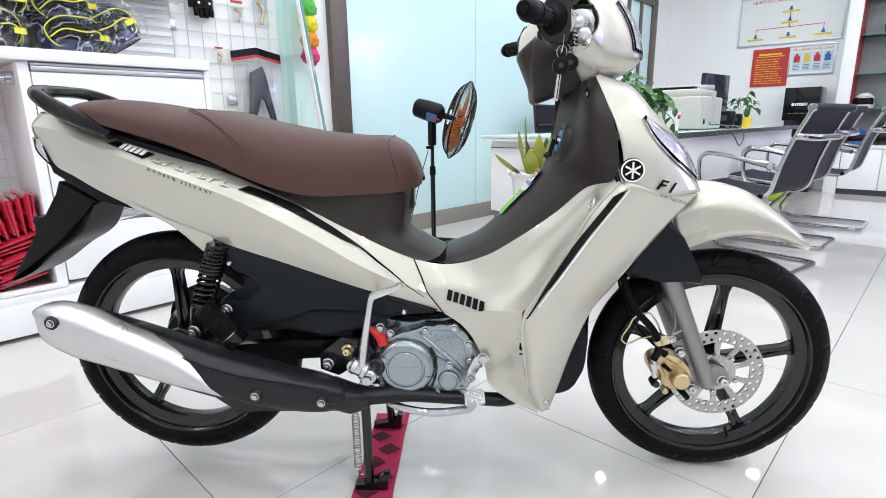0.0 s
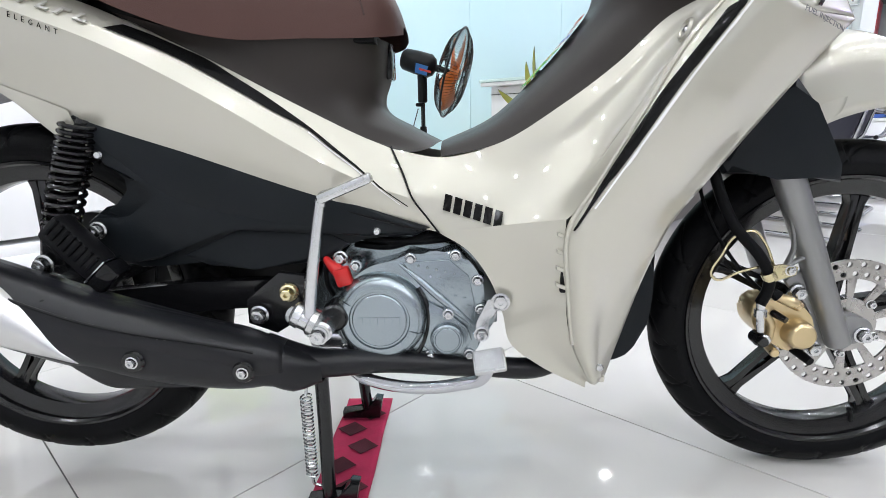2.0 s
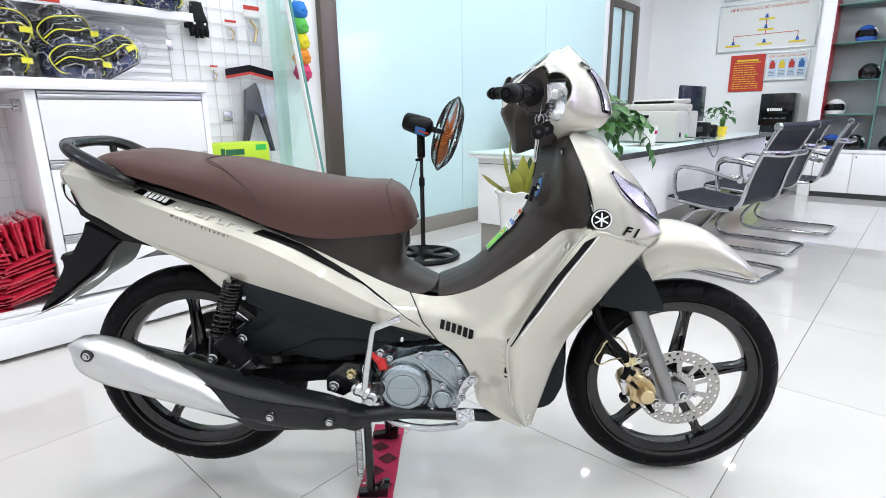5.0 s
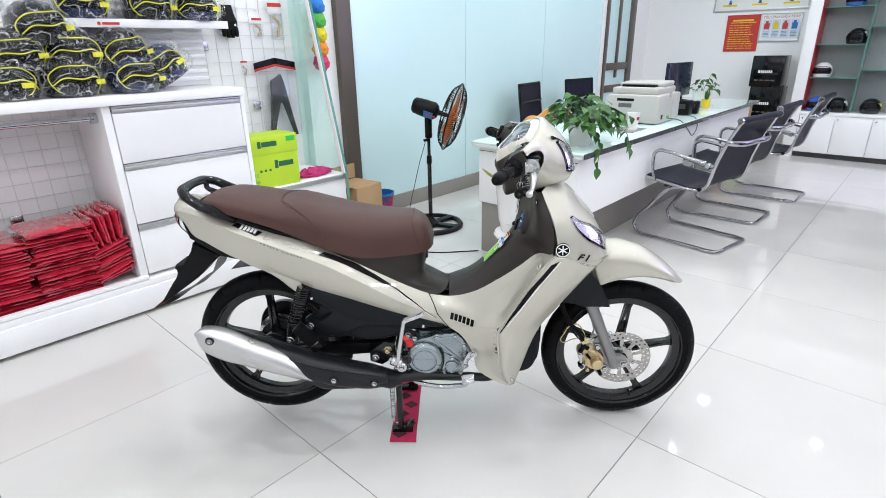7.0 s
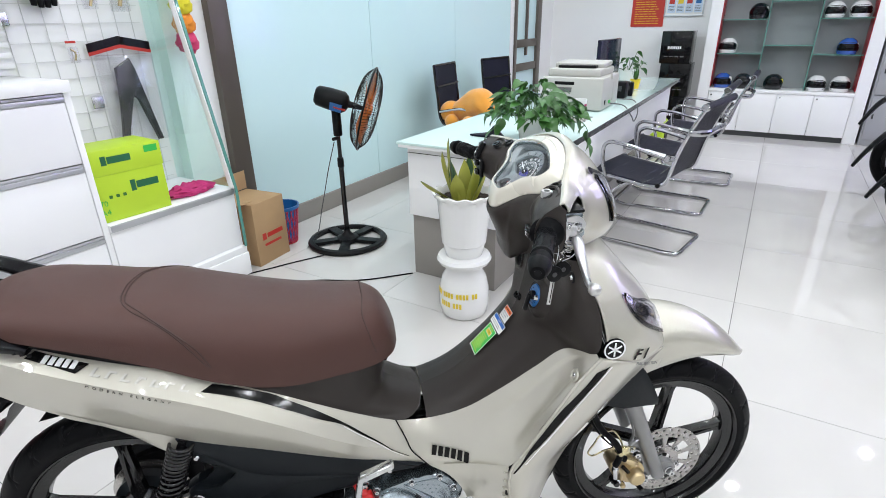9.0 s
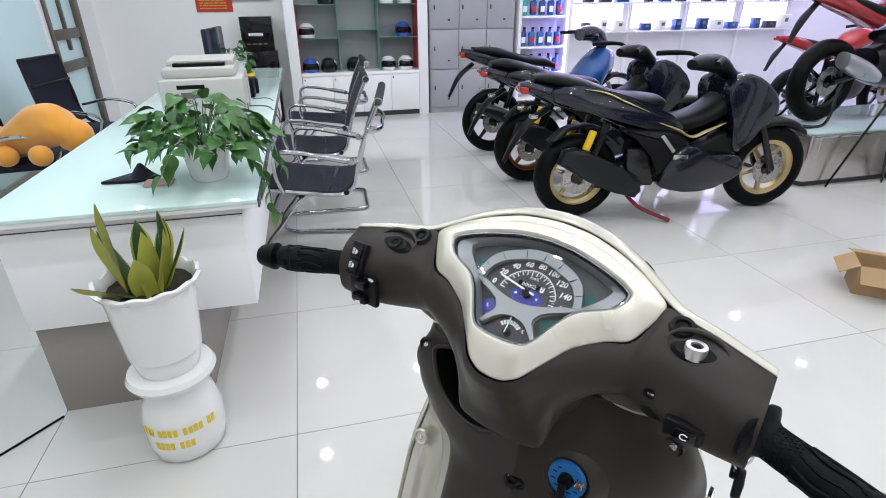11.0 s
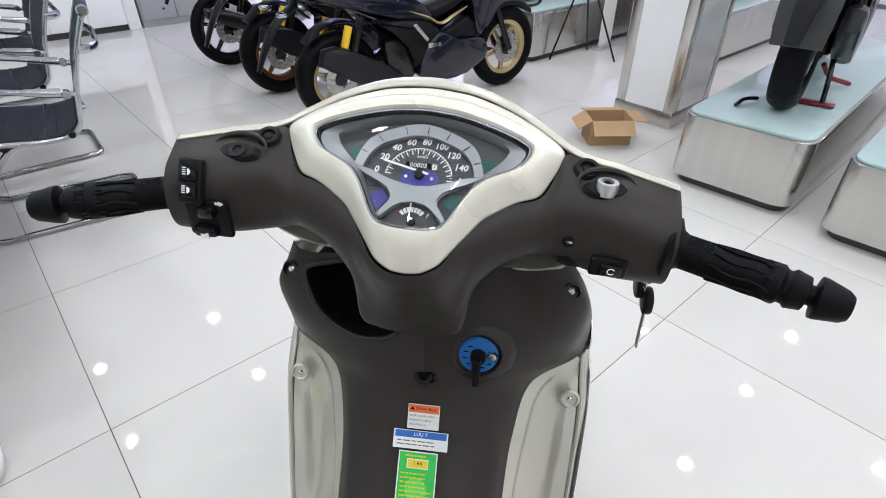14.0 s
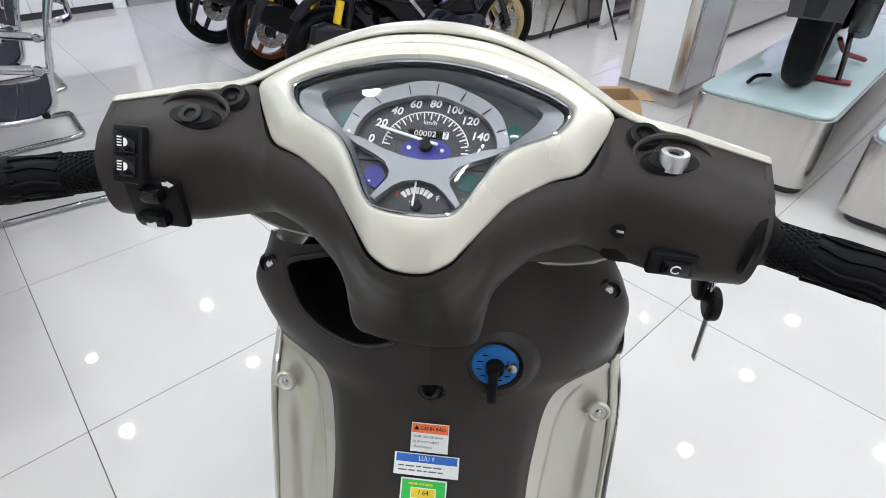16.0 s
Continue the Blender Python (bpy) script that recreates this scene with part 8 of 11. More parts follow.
# mirror bosses
for y, z in ((0.172, 1.056), (-0.174, 1.055)):
    m = on_cover(y, z)
    # dark disc on the uncut cover stands in for the shaded recess
    part("mirror_hole_disc", lathe(nb(), [(0, 0.0022), (0.0135, 0.0022), (0.017, -0.002)], 24, m @ Matrix.Diagonal((1.25, 0.62, 1, 1))), M["blackplastic"], bike)
    part("recess_hood", tube(nb(), [tuple(m @ Vector((0.026 * math.cos(a), 0.004 + 0.0165 * math.sin(a), 0.0012 * math.sin(a)))) for a in np.linspace(-0.35, math.pi + 0.35, 12)], [0.0004, 0.0022, 0.0030, 0.0022, 0.0004], 8, 40), M["brown"], bike)
    if y < 0:
        part("mirror_socket", lathe(nb(), [(0.0050, 0.000), (0.0054, 0.0075), (0.0092, 0.0075), (0.0096, 0.0065), (0.0098, -0.004)], 28, m @ pose(0, 0, 0, -30, 0, 0)), M["silver"], bike, "silver threaded mirror socket")
        part("socket_bore", lathe(nb(), [(0, 0.003), (0.0052, 0.003)], 20, m @ pose(0, 0, 0, -30, 0, 0)), M["blackmetal"], bike)
    else:
        part("mirror_socket", lathe(nb(), [(0.004, 0.003), (0.0045, 0.004), (0.0085, 0.004), (0.009, -0.002)], 24, m), M["blackmetal"], bike)
# right controls
m = on_cover(-0.150, 1.003)
part("choke_hole", lathe(nb(), [(0, 0.0006), (0.0045, 0.0009), (0.006, 0.0009), (0.0065, 0.0)], 20, m), M["blackplastic"], bike)
part("choke_bit", mbox((0.001, 0, 0.0008), (0.006, 0.0025, 0.0008), 0.0006, m), M["zinc"], bike)
m = on_cover(-0.186, 0.980)
sb_ = part("starter_switch", mbox((0, 0, 0.003), (0.034, 0.020, 0.009), 0.003), M["blackplastic"], bike, "black starter switch", m)
part("starter_button", mbox((0.002, 0, 0.008), (0.020, 0.012, 0.005), 0.002), M["blackgloss"], sb_)
part("starter_mark", tube(nb(), [(0.002 + 0.0032 * math.cos(a), 0.0032 * math.sin(a), 0.0107) for a in np.linspace(0.6, 5.6, 12)], 0.0006, 5), M["whiteink"], sb_)
# left controls
m = on_cover(0.208, 1.036)
d1 = part("dimmer_switch", mbox((0, 0, 0.002), (0.024, 0.042, 0.009), 0.003), M["blackplastic"], bike, "black headlight dimmer switch", m)
part("rocker", mbox((0, 0.0085, 0.0065), (0.017, 0.016, 0.006), 0.002), M["blackgloss"], d1)
part("rocker", mbox((0, -0.0085, 0.0065), (0.017, 0.016, 0.006), 0.002), M["blackgloss"], d1)
for v in (0.0085, -0.0085):
    part("mark", bars([(-0.005 - 0.0, v - 0.003 + k * 0.002, -0.0015, v - 0.002 + k * 0.002) for k in range(4)], 0.0096, 0.0099), M["whiteink"], d1)
    part("mark", prism(nb(), arc(0.003, 90, -90, 10, v), 0.0096, 0.0099, "z"), M["whiteink"], d1)
m = on_cover(0.199, 1.006)
d2 = part("signal_switch", mbox((0, -0.008, 0.002), (0.044, 0.040, 0.008), 0.003), M["blackplastic"], bike, "black turn signal and horn switch block", m)
part("signal_slider", mbox((0.004, 0.004, 0.010), (0.016, 0.012, 0.012), 0.003), M["blackgloss"], d2)
part("horn_button", mbox((-0.002, -0.019, 0.008), (0.024, 0.012, 0.012), 0.004), M["blackgloss"], d2)
for sgn in (-1, 1):
    part("mark", prism(nb(), [(sgn * 0.008 + 0.003, 0.0095), (sgn * 0.012 + 0.003, 0.0095), (sgn * 0.012 + 0.003, 0.008), (sgn * 0.017 + 0.003, 0.011), (sgn * 0.012 + 0.003, 0.014), (sgn * 0.012 + 0.003, 0.0125), (sgn * 0.008 + 0.003, 0.0125)], 0.0061, 0.0064, "z"), M["whiteink"], d2)
part("mark", prism(nb(), [(-0.006, -0.024), (-0.002, -0.024), (0.002, -0.026), (0.002, -0.018), (-0.002, -0.020), (-0.006, -0.020)], 0.0141, 0.0144, "z"), M["whiteink"], d2)
# grips
for s in (-1, 1):
    a, e = Vector((0.222, s * 0.232, 1.014)), Vector((0.176 if s < 0 else 0.180, s * (0.334 if s < 0 else 0.322), 1.012))
    d = (e - a)
    q = d.to_track_quat("Z", "Y").to_matrix().to_4x4()
    q.translation = a
    L = d.length
    q = q @ Matrix.Diagonal((0.87, 0.87, 1, 1))
    gp_ = part("grip", lathe(nb(), [(0.012, 0.0), (0.031, 0.001), (0.032, 0.005), (0.021, 0.010), (0.0175, 0.016), (0.0172, 0.05), (0.0178, 0.09), (0.0185, L - 0.030), (0.0200, L - 0.026), (0.0200, L - 0.021), (0.0165, L - 0.018), (0.0165, L - 0.015), (0.0195, L - 0.012), (0.0165, L - 0.001), (0.013, L), (0, L)] if s < 0 else [(0.012, 0.0), (0.019, 0.002), (0.0185, 0.012), (0.0172, 0.016), (0.0172, 0.05), (0.0178, 0.09), (0.0185, L - 0.030), (0.0205, L - 0.026), (0.0205, L - 0.020), (0.0165, L - 0.017), (0.0165, L - 0.014), (0.0195, L - 0.012), (0.0165, L - 0.001), (0.013, L), (0, L)], 32, q), M["rubber"], bike, "black ribbed rubber grip")
    for k in range(9):
        a0 = 2 * math.pi * k / 9
        pts = [q @ Vector((0.0184 * math.cos(a0 + w), 0.0184 * math.sin(a0 + w), z)) for w, z in ((0.0, 0.038), (0.25, 0.055), (0.15, 0.07), (0.45, 0.09), (0.35, L - 0.034))]
        part("grip_rib", tube(nb(), [tuple(p) for p in pts], 0.0014, 5), M["rubber"], gp_)
    kn = nb()
    for k in range(26):
        for r in range(7):
            a0 = 2 * math.pi * (k + 0.5 * (r % 2)) / 26
            p = q @ Vector((0.0174 * math.cos(a0), 0.0174 * math.sin(a0), 0.016 + r * 0.0034))
            box(kn, (0, 0, 0), (0.0016, 0.0028, 0.0022), 0, Matrix.Translation(p) @ q.to_3x3().to_4x4() @ Matrix.Rotation(a0, 4, "Z") @ Matrix.Rotation(radians(40 if r % 2 else -40), 4, "X"))
    part("grip_knurl", kn, M["rubber"], gp_)
    part("bar_weight", lathe(nb(), [(0.010, L - 0.002), (0.010, L + 0.004), (0.0205, L + 0.006), (0.0205, L + 0.009), (0.0155, L + 0.026), (0.012, L + 0.030), (0, L + 0.030)], 28, q), M["rubber"], gp_, "black conical bar end")
    part("bar_end", lathe(nb(), [(0.0, L + 0.031), (0.006, L + 0.031), (0.006, L + 0.029)], 16, q), M["blackplastic"], gp_)
# front brake lever and perch
lv = part("brake_lever", tube(nb(), [(0.272, -0.200, 0.998), (0.278, -0.222, 0.990), (0.274, -0.255, 0.976), (0.265, -0.300, 0.966), (0.256, -0.335, 0.968), (0.253, -0.352, 0.972)], [0.010, 0.011, 0.0085, 0.0062, 0.0058, 0.0058], 12, 48, flat=0.62), M["silver"], bike, "polished alloy front brake lever")
bb_ = nb()
bmesh.ops.create_uvsphere(bb_, u_segments=20, v_segments=12, radius=0.0098, matrix=Matrix.Translation((0.253, -0.358, 0.9745)))
part("lever_ball", bb_, M["silver"], lv)
part("pivot_plate", prism(nb(), rounded([(0.252, 1.020), (0.268, 1.030), (0.285, 1.028), (0.296, 1.014), (0.292, 1.000), (0.276, 0.994), (0.258, 1.000)], 28), -0.214, -0.206, "y", 0.002), M["silver"], lv)
part("perch_clamp", lathe(nb(), [(0.0135, -0.011), (0.021, -0.011), (0.0225, -0.008), (0.0225, 0.008), (0.021, 0.011), (0.0135, 0.011)], 28, Matrix.Translation((0.240, -0.222, 1.010)) @ YAX, True), M["silver"], lv)
part("perch_arm", mbox((0.262, -0.218, 1.008), (0.030, 0.018, 0.020), 0.005), M["silver"], lv)
bolt("pivot_bolt", 0.279, -0.214, 1.012, 0.0062, lv)
bolt("perch_bolt", 0.258, -0.228, 1.020, 0.0045, lv)
part("lever_spring", tube(nb(), [(0.262 + 0.006 * math.cos(k * 1.05), -0.226 + 0.006 * math.sin(k * 1.05), 0.998 - 0.0011 * k) for k in range(30)], 0.0010, 6, 120), M["chrome"], lv)
ms = part("master_cylinder", lathe(nb(), [(0, -0.034), (0.010, -0.034), (0.013, -0.030), (0.013, 0.026), (0.010, 0.032), (0, 0.032)], 24, Matrix.Translation((0.284, -0.182, 1.000)) @ YAX), M["alloy"], bike, "cast alloy brake cylinder")
part("reservoir", mbox((0.276, -0.180, 1.022), (0.036, 0.050, 0.022), 0.005), M["alloy"], ms)
part("reservoir_cap", mbox((0.276, -0.180, 1.035), (0.038, 0.052, 0.006), 0.002), M["blackplastic"], ms)
part("hose_union", cyl(nb(), (0.296, -0.160, 0.998), (0.306, -0.150, 0.984), 0.006, None, 12), M["silver"], ms)
part("brake_hose", tube(nb(), [(0.304, -0.152, 0.986), (0.306, -0.130, 0.962), (0.310, -0.09, 0.93), (0.32, -0.05, 0.90)], 0.005, 8), M["rubber"], bike)
part("switch_wire", tube(nb(), [(0.286, -0.214, 0.996), (0.290, -0.212, 0.975), (0.274, -0.222, 0.962), (0.250, -0.236, 0.960)], 0.0011, 6, 30), M["chrome"], bike)
for s in (-1, 1):
    part("neck_side", skin(nb(), net([[(0.214, s * 0.040, 0.955), (0.260, s * 0.070, 0.955), (0.300, s * 0.092, 0.950)], [(0.216, s * 0.042, 0.915), (0.262, s * 0.066, 0.915), (0.304, s * 0.086, 0.925)], [(0.222, s * 0.036, 0.878), (0.265, s * 0.058, 0.890), (0.308, s * 0.075, 0.906)]], 12, 8)), M["brown"], bike)
part("steering_neck", cyl(nb(), (0.36, 0, 0.80), (0.30, 0, 0.93), 0.045, None, 20), M["blackplastic"], bike)
part("gap_filler", mbox((0.330, 0, 0.925), (0.06, 0.16, 0.03), 0.012), M["blackplastic"], bike)
STEER = None
# keys hung from the bar
ky = thing("key_bunch", "two black-headed motorbike keys hanging on wire rings below the grip", "keys", BIKE @ Matrix.Translation((0.235, -0.228, 0.974)) @ Matrix.Scale(0.85, 4))
part("ring", tube(nb(), [(0.002 * math.sin(a), 0.011 * math.cos(a), -0.010 + 0.019 * math.sin(a)) for a in np.linspace(0, 5.9, 14)], 0.0012, 6, 48, True), M["chrome"], ky)
part("ring", tube(nb(), [(0.010 * math.cos(a), 0.002 * math.sin(a) + 0.003, -0.026 + 0.013 * math.sin(a)) for a in np.linspace(0, 5.9, 14)], 0.0012, 6, 48, True), M["chrome"], ky)
part("wire_loop", tube(nb(), [(-0.020, 0, -0.004), (-0.004, 0, -0.006), (0.012, 0.004, -0.012), (0.018, 0.006, -0.024), (0.010, 0.006, -0.030)], 0.0011, 6, 40), M["chrome"], ky)
for dx, dz, turn in ((-0.003, -0.052, 6), (0.016, -0.046, -58)):
    km = Matrix.Translation((dx, -0.004 + dx * 0.3, dz)) @ pose(0, 0, 0, 0, turn, 0)
    part("key_head", prism(nb(), rounded([(-0.013, 0.010), (0.0, 0.016), (0.013, 0.010), (0.014, -0.010), (0.006, -0.017), (-0.006, -0.017), (-0.014, -0.010)], 26), -0.0045, 0.0045, "y", 0.002, km), M["blackplastic"], ky, "black plastic key head")
    part("key_emblem", lathe(nb(), [(0, 0.0008), (0.0045, 0.0008), (0.005, 0)], 20, km @ Matrix.Translation((0, -0.0046, -0.001)) @ YAX), M["greypaint"], ky)
    if turn > 0:
        part("key_blade", mbox((0, 0, -0.042), (0.0085, 0.0022, 0.056), 0.0008, km), M["silver"], ky, "silver key blade")
        part("key_slot", mbox((0.001, -0.0012, -0.040), (0.0018, 0.0008, 0.050), 0, km), M["blackmetal"], ky)

# patterned red mat under the stand
mt = thing("stand_mat", "dark red patterned cloth mat under the stand", "mat", BIKE @ Matrix.Translation((-0.145, 0, 0.0)))
mm_ = nb()
G = np.array([[(x + 0.004 * noise.noise(Vector((x * 9, y * 9, 2))), y, 0.004 + 0.002 * noise.noise(Vector((x * 14, y * 14, 0)))) for x in np.linspace(-0.05, 0.045, 10)] for y in np.linspace(-0.185, 0.20, 34)])
skin(mm_, G)
thicken(part("cloth", mm_, mat("red_woven_cloth", (0.45, 0.02, 0.08), 0.9, 0, 0.3, 40, 0.8, 500), mt), 0.003)
for k in range(6):
    d = [(0.0, -0.024), (0.028, 0.0), (0.0, 0.024), (-0.028, 0.0)]
    cx, cy = (0.012 if k % 2 else -0.018), -0.145 + 0.056 * k
    part("motif", prism(nb(), [(cx + a, cy + c) for a, c in d], 0.0078, 0.0088, "z"), mat("dark_motif_weave", (0.07, 0.008, 0.018), 0.95, 0, 0.5, 60, 0.8, 500), mt)

# ---- reception counter ----
ct = thing("reception_counter", "white reception counter with glass top and taupe base", "counter")
part("body", span((-1.0, 2.66, 0.36), (-0.29, 6.18, 0.735), 0.004), M["white"], ct)
part("base", span((-1.0, 2.69, 0.0), (-0.50, 6.12, 0.358), 0.003), M["tanbase"], ct, "taupe laminate base")
part("top_edge", span((-1.015, 2.60, 0.737), (-0.235, 6.23, 0.752), 0.002), M["white"], ct, "dark edge under the glass top")
part("glass_top", span((-1.02, 2.595, 0.753), (-0.23, 6.235, 0.766), 0.002), M["glasstop"], ct, "pale green back-painted glass top")
part("side_band", span((-0.2295, 2.60, 0.737), (-0.224, 6.23, 0.767), 0.001), M["granite"], ct, "dark stone edge along the visitors' side")
part("end_seam", span((-0.999, 2.657, 0.70), (-0.29, 2.6595, 0.703)), M["greypaint"], ct)


def leaf_mesh(L, w, bend, fold=0.25):
    b = nb()
    n = 9
    prev = None
    for i in range(n):
        t = i / (n - 1)
        hw = w * (math.sin(math.pi * min(1, t * 0.9 + 0.12)) ** 0.8) * (1 - t ** 3) if t < 1 else 0
        z = -bend * L * t * t
        a = [b.verts.new((L * t, s * hw, z + fold * hw * (1 if s else 0))) for s in (-1, 0, 1)]
        if prev:
            b.faces.new((prev[0], prev[1], a[1], a[0]))
            b.faces.new((prev[1], prev[2], a[2], a[1]))
        prev = a
    bmesh.ops.remove_doubles(b, verts=b.verts[:], dist=1e-5)
    return b


def pothos(name, label, m, n, spread, height, seed, trails=()):
    rnd = random.Random(seed)
    o = thing(name, label, "plant", m)
    b = lathe(nb(), [(0, 0.0), (0.055, 0.0), (0.062, 0.01), (0.082, 0.125), (0.088, 0.128), (0.088, 0.135), (0.078, 0.135), (0.074, 0.11), (0, 0.11)], 32)
    part("pot", b, M["porcelain"], o, "white plastic pot")
    part("soil", lathe(nb(), [(0, 0.115), (0.074, 0.112)], 20), M["soil"], o)
    meshes = []
    for k in range(4):
        me = bpy.data.meshes.new("leaf")
        lb_ = leaf_mesh(0.072, 0.027, 0.22 + 0.12 * k, 0.3)
        lb_.to_mesh(me)
        lb_.free()
        me.polygons.foreach_set("use_smooth", [True] * len(me.polygons))
        me.materials.append(M["leaf"])
        meshes.append(me)
    vines = nb()
    for k in range(n):
        a = rnd.uniform(0, 2 * math.pi)
        r = spread * math.sqrt(rnd.random())
        z = 0.10 + height * (1 - (r / spread) ** 2 * 0.75) * rnd.uniform(0.35, 1.0)
        p = Vector((r * math.cos(a), r * math.sin(a) * 1.15, max(z, 0.03)))
        l = new("leaf", meshes[k % 4])
        l.parent = o
        l.matrix_basis = Matrix.Translation(p) @ pose(0, 0, 0, rnd.uniform(-35, 35), rnd.uniform(-20, 45), math.degrees(a) + rnd.uniform(-60, 60)) @ Matrix.Scale(rnd.uniform(0.6, 1.15), 4)
        if k % 3 == 0:
            tube(vines, [(0, 0, 0.11), tuple(p * 0.5 + Vector((0, 0, 0.06))), tuple(p)], 0.0018, 5, 9)
    for path in trails:
        tube(vines, path, 0.002, 5)
        P = spl(path, 3 * len(path))
        for i in range(3, len(P)):
            l = new("leaf", meshes[i % 4])
            l.parent = o
            l.matrix_basis = Matrix.Translation(P[i]) @ pose(0, 0, 0, rnd.uniform(-30, 30), rnd.uniform(35, 80), rnd.uniform(-180, 180)) @ Matrix.Scale(rnd.uniform(0.6, 1.0), 4)
    part("vine", vines, M["leaf"], o)
    return o


pothos("potted_plant", "green trailing pothos in a white pot on the glass counter", pose(-0.40, 2.87, 0.767), 185, 0.21, 0.22, 3,
       ([(0, 0, 0.12), (0.14, -0.10, 0.10), (0.20, -0.15, 0.0), (0.20, -0.17, -0.09)], [(0, 0, 0.12), (0.16, 0.10, 0.12), (0.22, 0.15, 0.06), (0.23, 0.16, -0.02)], [(0, 0, 0.12), (-0.05, -0.2, 0.16), (-0.08, -0.3, 0.10)], [(0, 0, 0.12), (0.10, 0.30, 0.16), (0.12, 0.44, 0.12)]))
pothos("potted_plant", "small green plant in a pot at the counter's end", pose(-0.55, 5.45, 0.767), 26, 0.12, 0.22, 8)
yp = thing("potted_plant", "small succulent in a yellow pot on the counter", "plant", pose(-0.44, 5.25, 0.767))
part("pot", lathe(nb(), [(0, 0), (0.032, 0), (0.042, 0.075), (0.037, 0.075), (0.034, 0.06), (0, 0.06)], 24), M["yellowprint"], yp)
for k in range(9):
    a = 2 * math.pi * k / 9
    part("leaf", leaf_mesh(0.10, 0.012, -0.6, 0.3), M["leaf"], yp, "", Matrix.Translation((0, 0, 0.06)) @ pose(0, 0, 0, 0, -60 + 8 * (k % 3), math.degrees(a)))

# snake plant on its white stand
sp = thing("potted_plant", "snake plant in a white fluted pot on a glazed stand", "plant", pose(-0.545, 2.44, 0))
part("stand", lathe(nb(), [(0, 0), (0.100, 0), (0.112, 0.012), (0.120, 0.06), (0.119, 0.14), (0.105, 0.20), (0.088, 0.235), (0.092, 0.262), (0.122, 0.275), (0.130, 0.292), (0.122, 0.308), (0.095, 0.312), (0, 0.312)], 56), M["porcelain"], sp, "white glazed ceramic stand")
pb_ = nb()
prof = [(0, 0.313), (0.086, 0.313), (0.092, 0.33), (0.097, 0.365), (0.095, 0.37), (0.104, 0.375), (0.122, 0.565), (0.126, 0.59), (0.140, 0.602), (0.143, 0.612), (0.132, 0.615), (0.122, 0.60), (0.116, 0.575), (0, 0.575)]
lathe(pb_, prof, 64)
for v in pb_.verts:
    a = math.atan2(v.co.y, v.co.x)
    if v.co.z > 0.595:
        v.co.z += 0.005 * math.cos(12 * a)
        v.co.x *= 1 + 0.025 * math.cos(12 * a)
        v.co.y *= 1 + 0.025 * math.cos(12 * a)
    elif 0.38 < v.co.z < 0.6 and v.co.xy.length > 0.1:
        v.co.x *= 1 + 0.008 * math.cos(24 * a)
        v.co.y *= 1 + 0.008 * math.cos(24 * a)
part("pot", pb_, M["porcelain"], sp, "white fluted plastic pot")
so = nb()
G = np.array([[(r * math.cos(a), r * math.sin(a), 0.582 + 0.016 * noise.noise(Vector((r * 40 * math.cos(a), r * 40 * math.sin(a), 0)))) for a in np.linspace(0, 2 * math.pi, 40)] for r in np.linspace(0.002, 0.118, 12)])
part("soil", skin(so, G), M["soil"], sp)
for k, (a, lean, L, w) in enumerate(((200, 5, 0.28, 0.036), (20, 6, 0.23, 0.035), (330, 16, 0.21, 0.031), (60, 20, 0.19, 0.029), (150, 28, 0.19, 0.032), (280, 24, 0.16, 0.032), (100, 10, 0.19, 0.030), (350, 26, 0.21, 0.028), (240, 55, 0.21, 0.022), (215, 13, 0.23, 0.030), (300, 10, 0.21, 0.031))):
    for mm, kk, dz in (("leaflight", 1.0, 0.0), ("leafdark", 0.78, 0.0015)):
        b = nb()
        n = 12
        rows_l = []
        for i in range(n):
            t = i / (n - 1)
            hw = kk * w * (1.0 if t < 0.5 else max(0.03, 1 - ((t - 0.5) / 0.5) ** 2.2)) * (0.75 + 0.5 * min(t * 2, 0.5))
            tw = 0.5 * t
            rows_l.append([(s * hw * math.cos(tw), -0.25 * hw * abs(s) + s * hw * math.sin(tw) + (dz if kk < 1 else 0) * (1 if s == 0 else 1), L * t) for s in (-1, -0.5, 0, 0.5, 1)])
        skin(b, np.array(rows_l))
        if kk < 1:
            b2 = nb()
        part("leaf" if kk == 1.0 else "leaf_centre", b, M[mm], sp, "", Matrix.Translation((0.045 * math.cos(radians(a)), 0.045 * math.sin(radians(a)), 0.575)) @ pose(0, 0, 0, 0, lean, a) @ Matrix.Rotation(radians(90), 4, "Z"))
gw = nb()
for row, (z, words) in enumerate(((0.135, (3, 4, 4, 2)), (0.085, (4, 3)))):
    a = -2.45 if row == 0 else -2.1
    for wn in words:
        for c in range(wn):
            p = (0.1205 * math.cos(a), 0.1205 * math.sin(a), z)
            box(gw, (0, 0, 0), (0.002, 0.011, 0.026), 0, Matrix.Translation(p) @ Matrix.Rotation(a, 4, "Z"))
            a += 0.13
        a += 0.10
tagged(part("gold_writing", gw, M["yellowprint"], sp, "worn gold writing in plain bars"), kind="stuff")

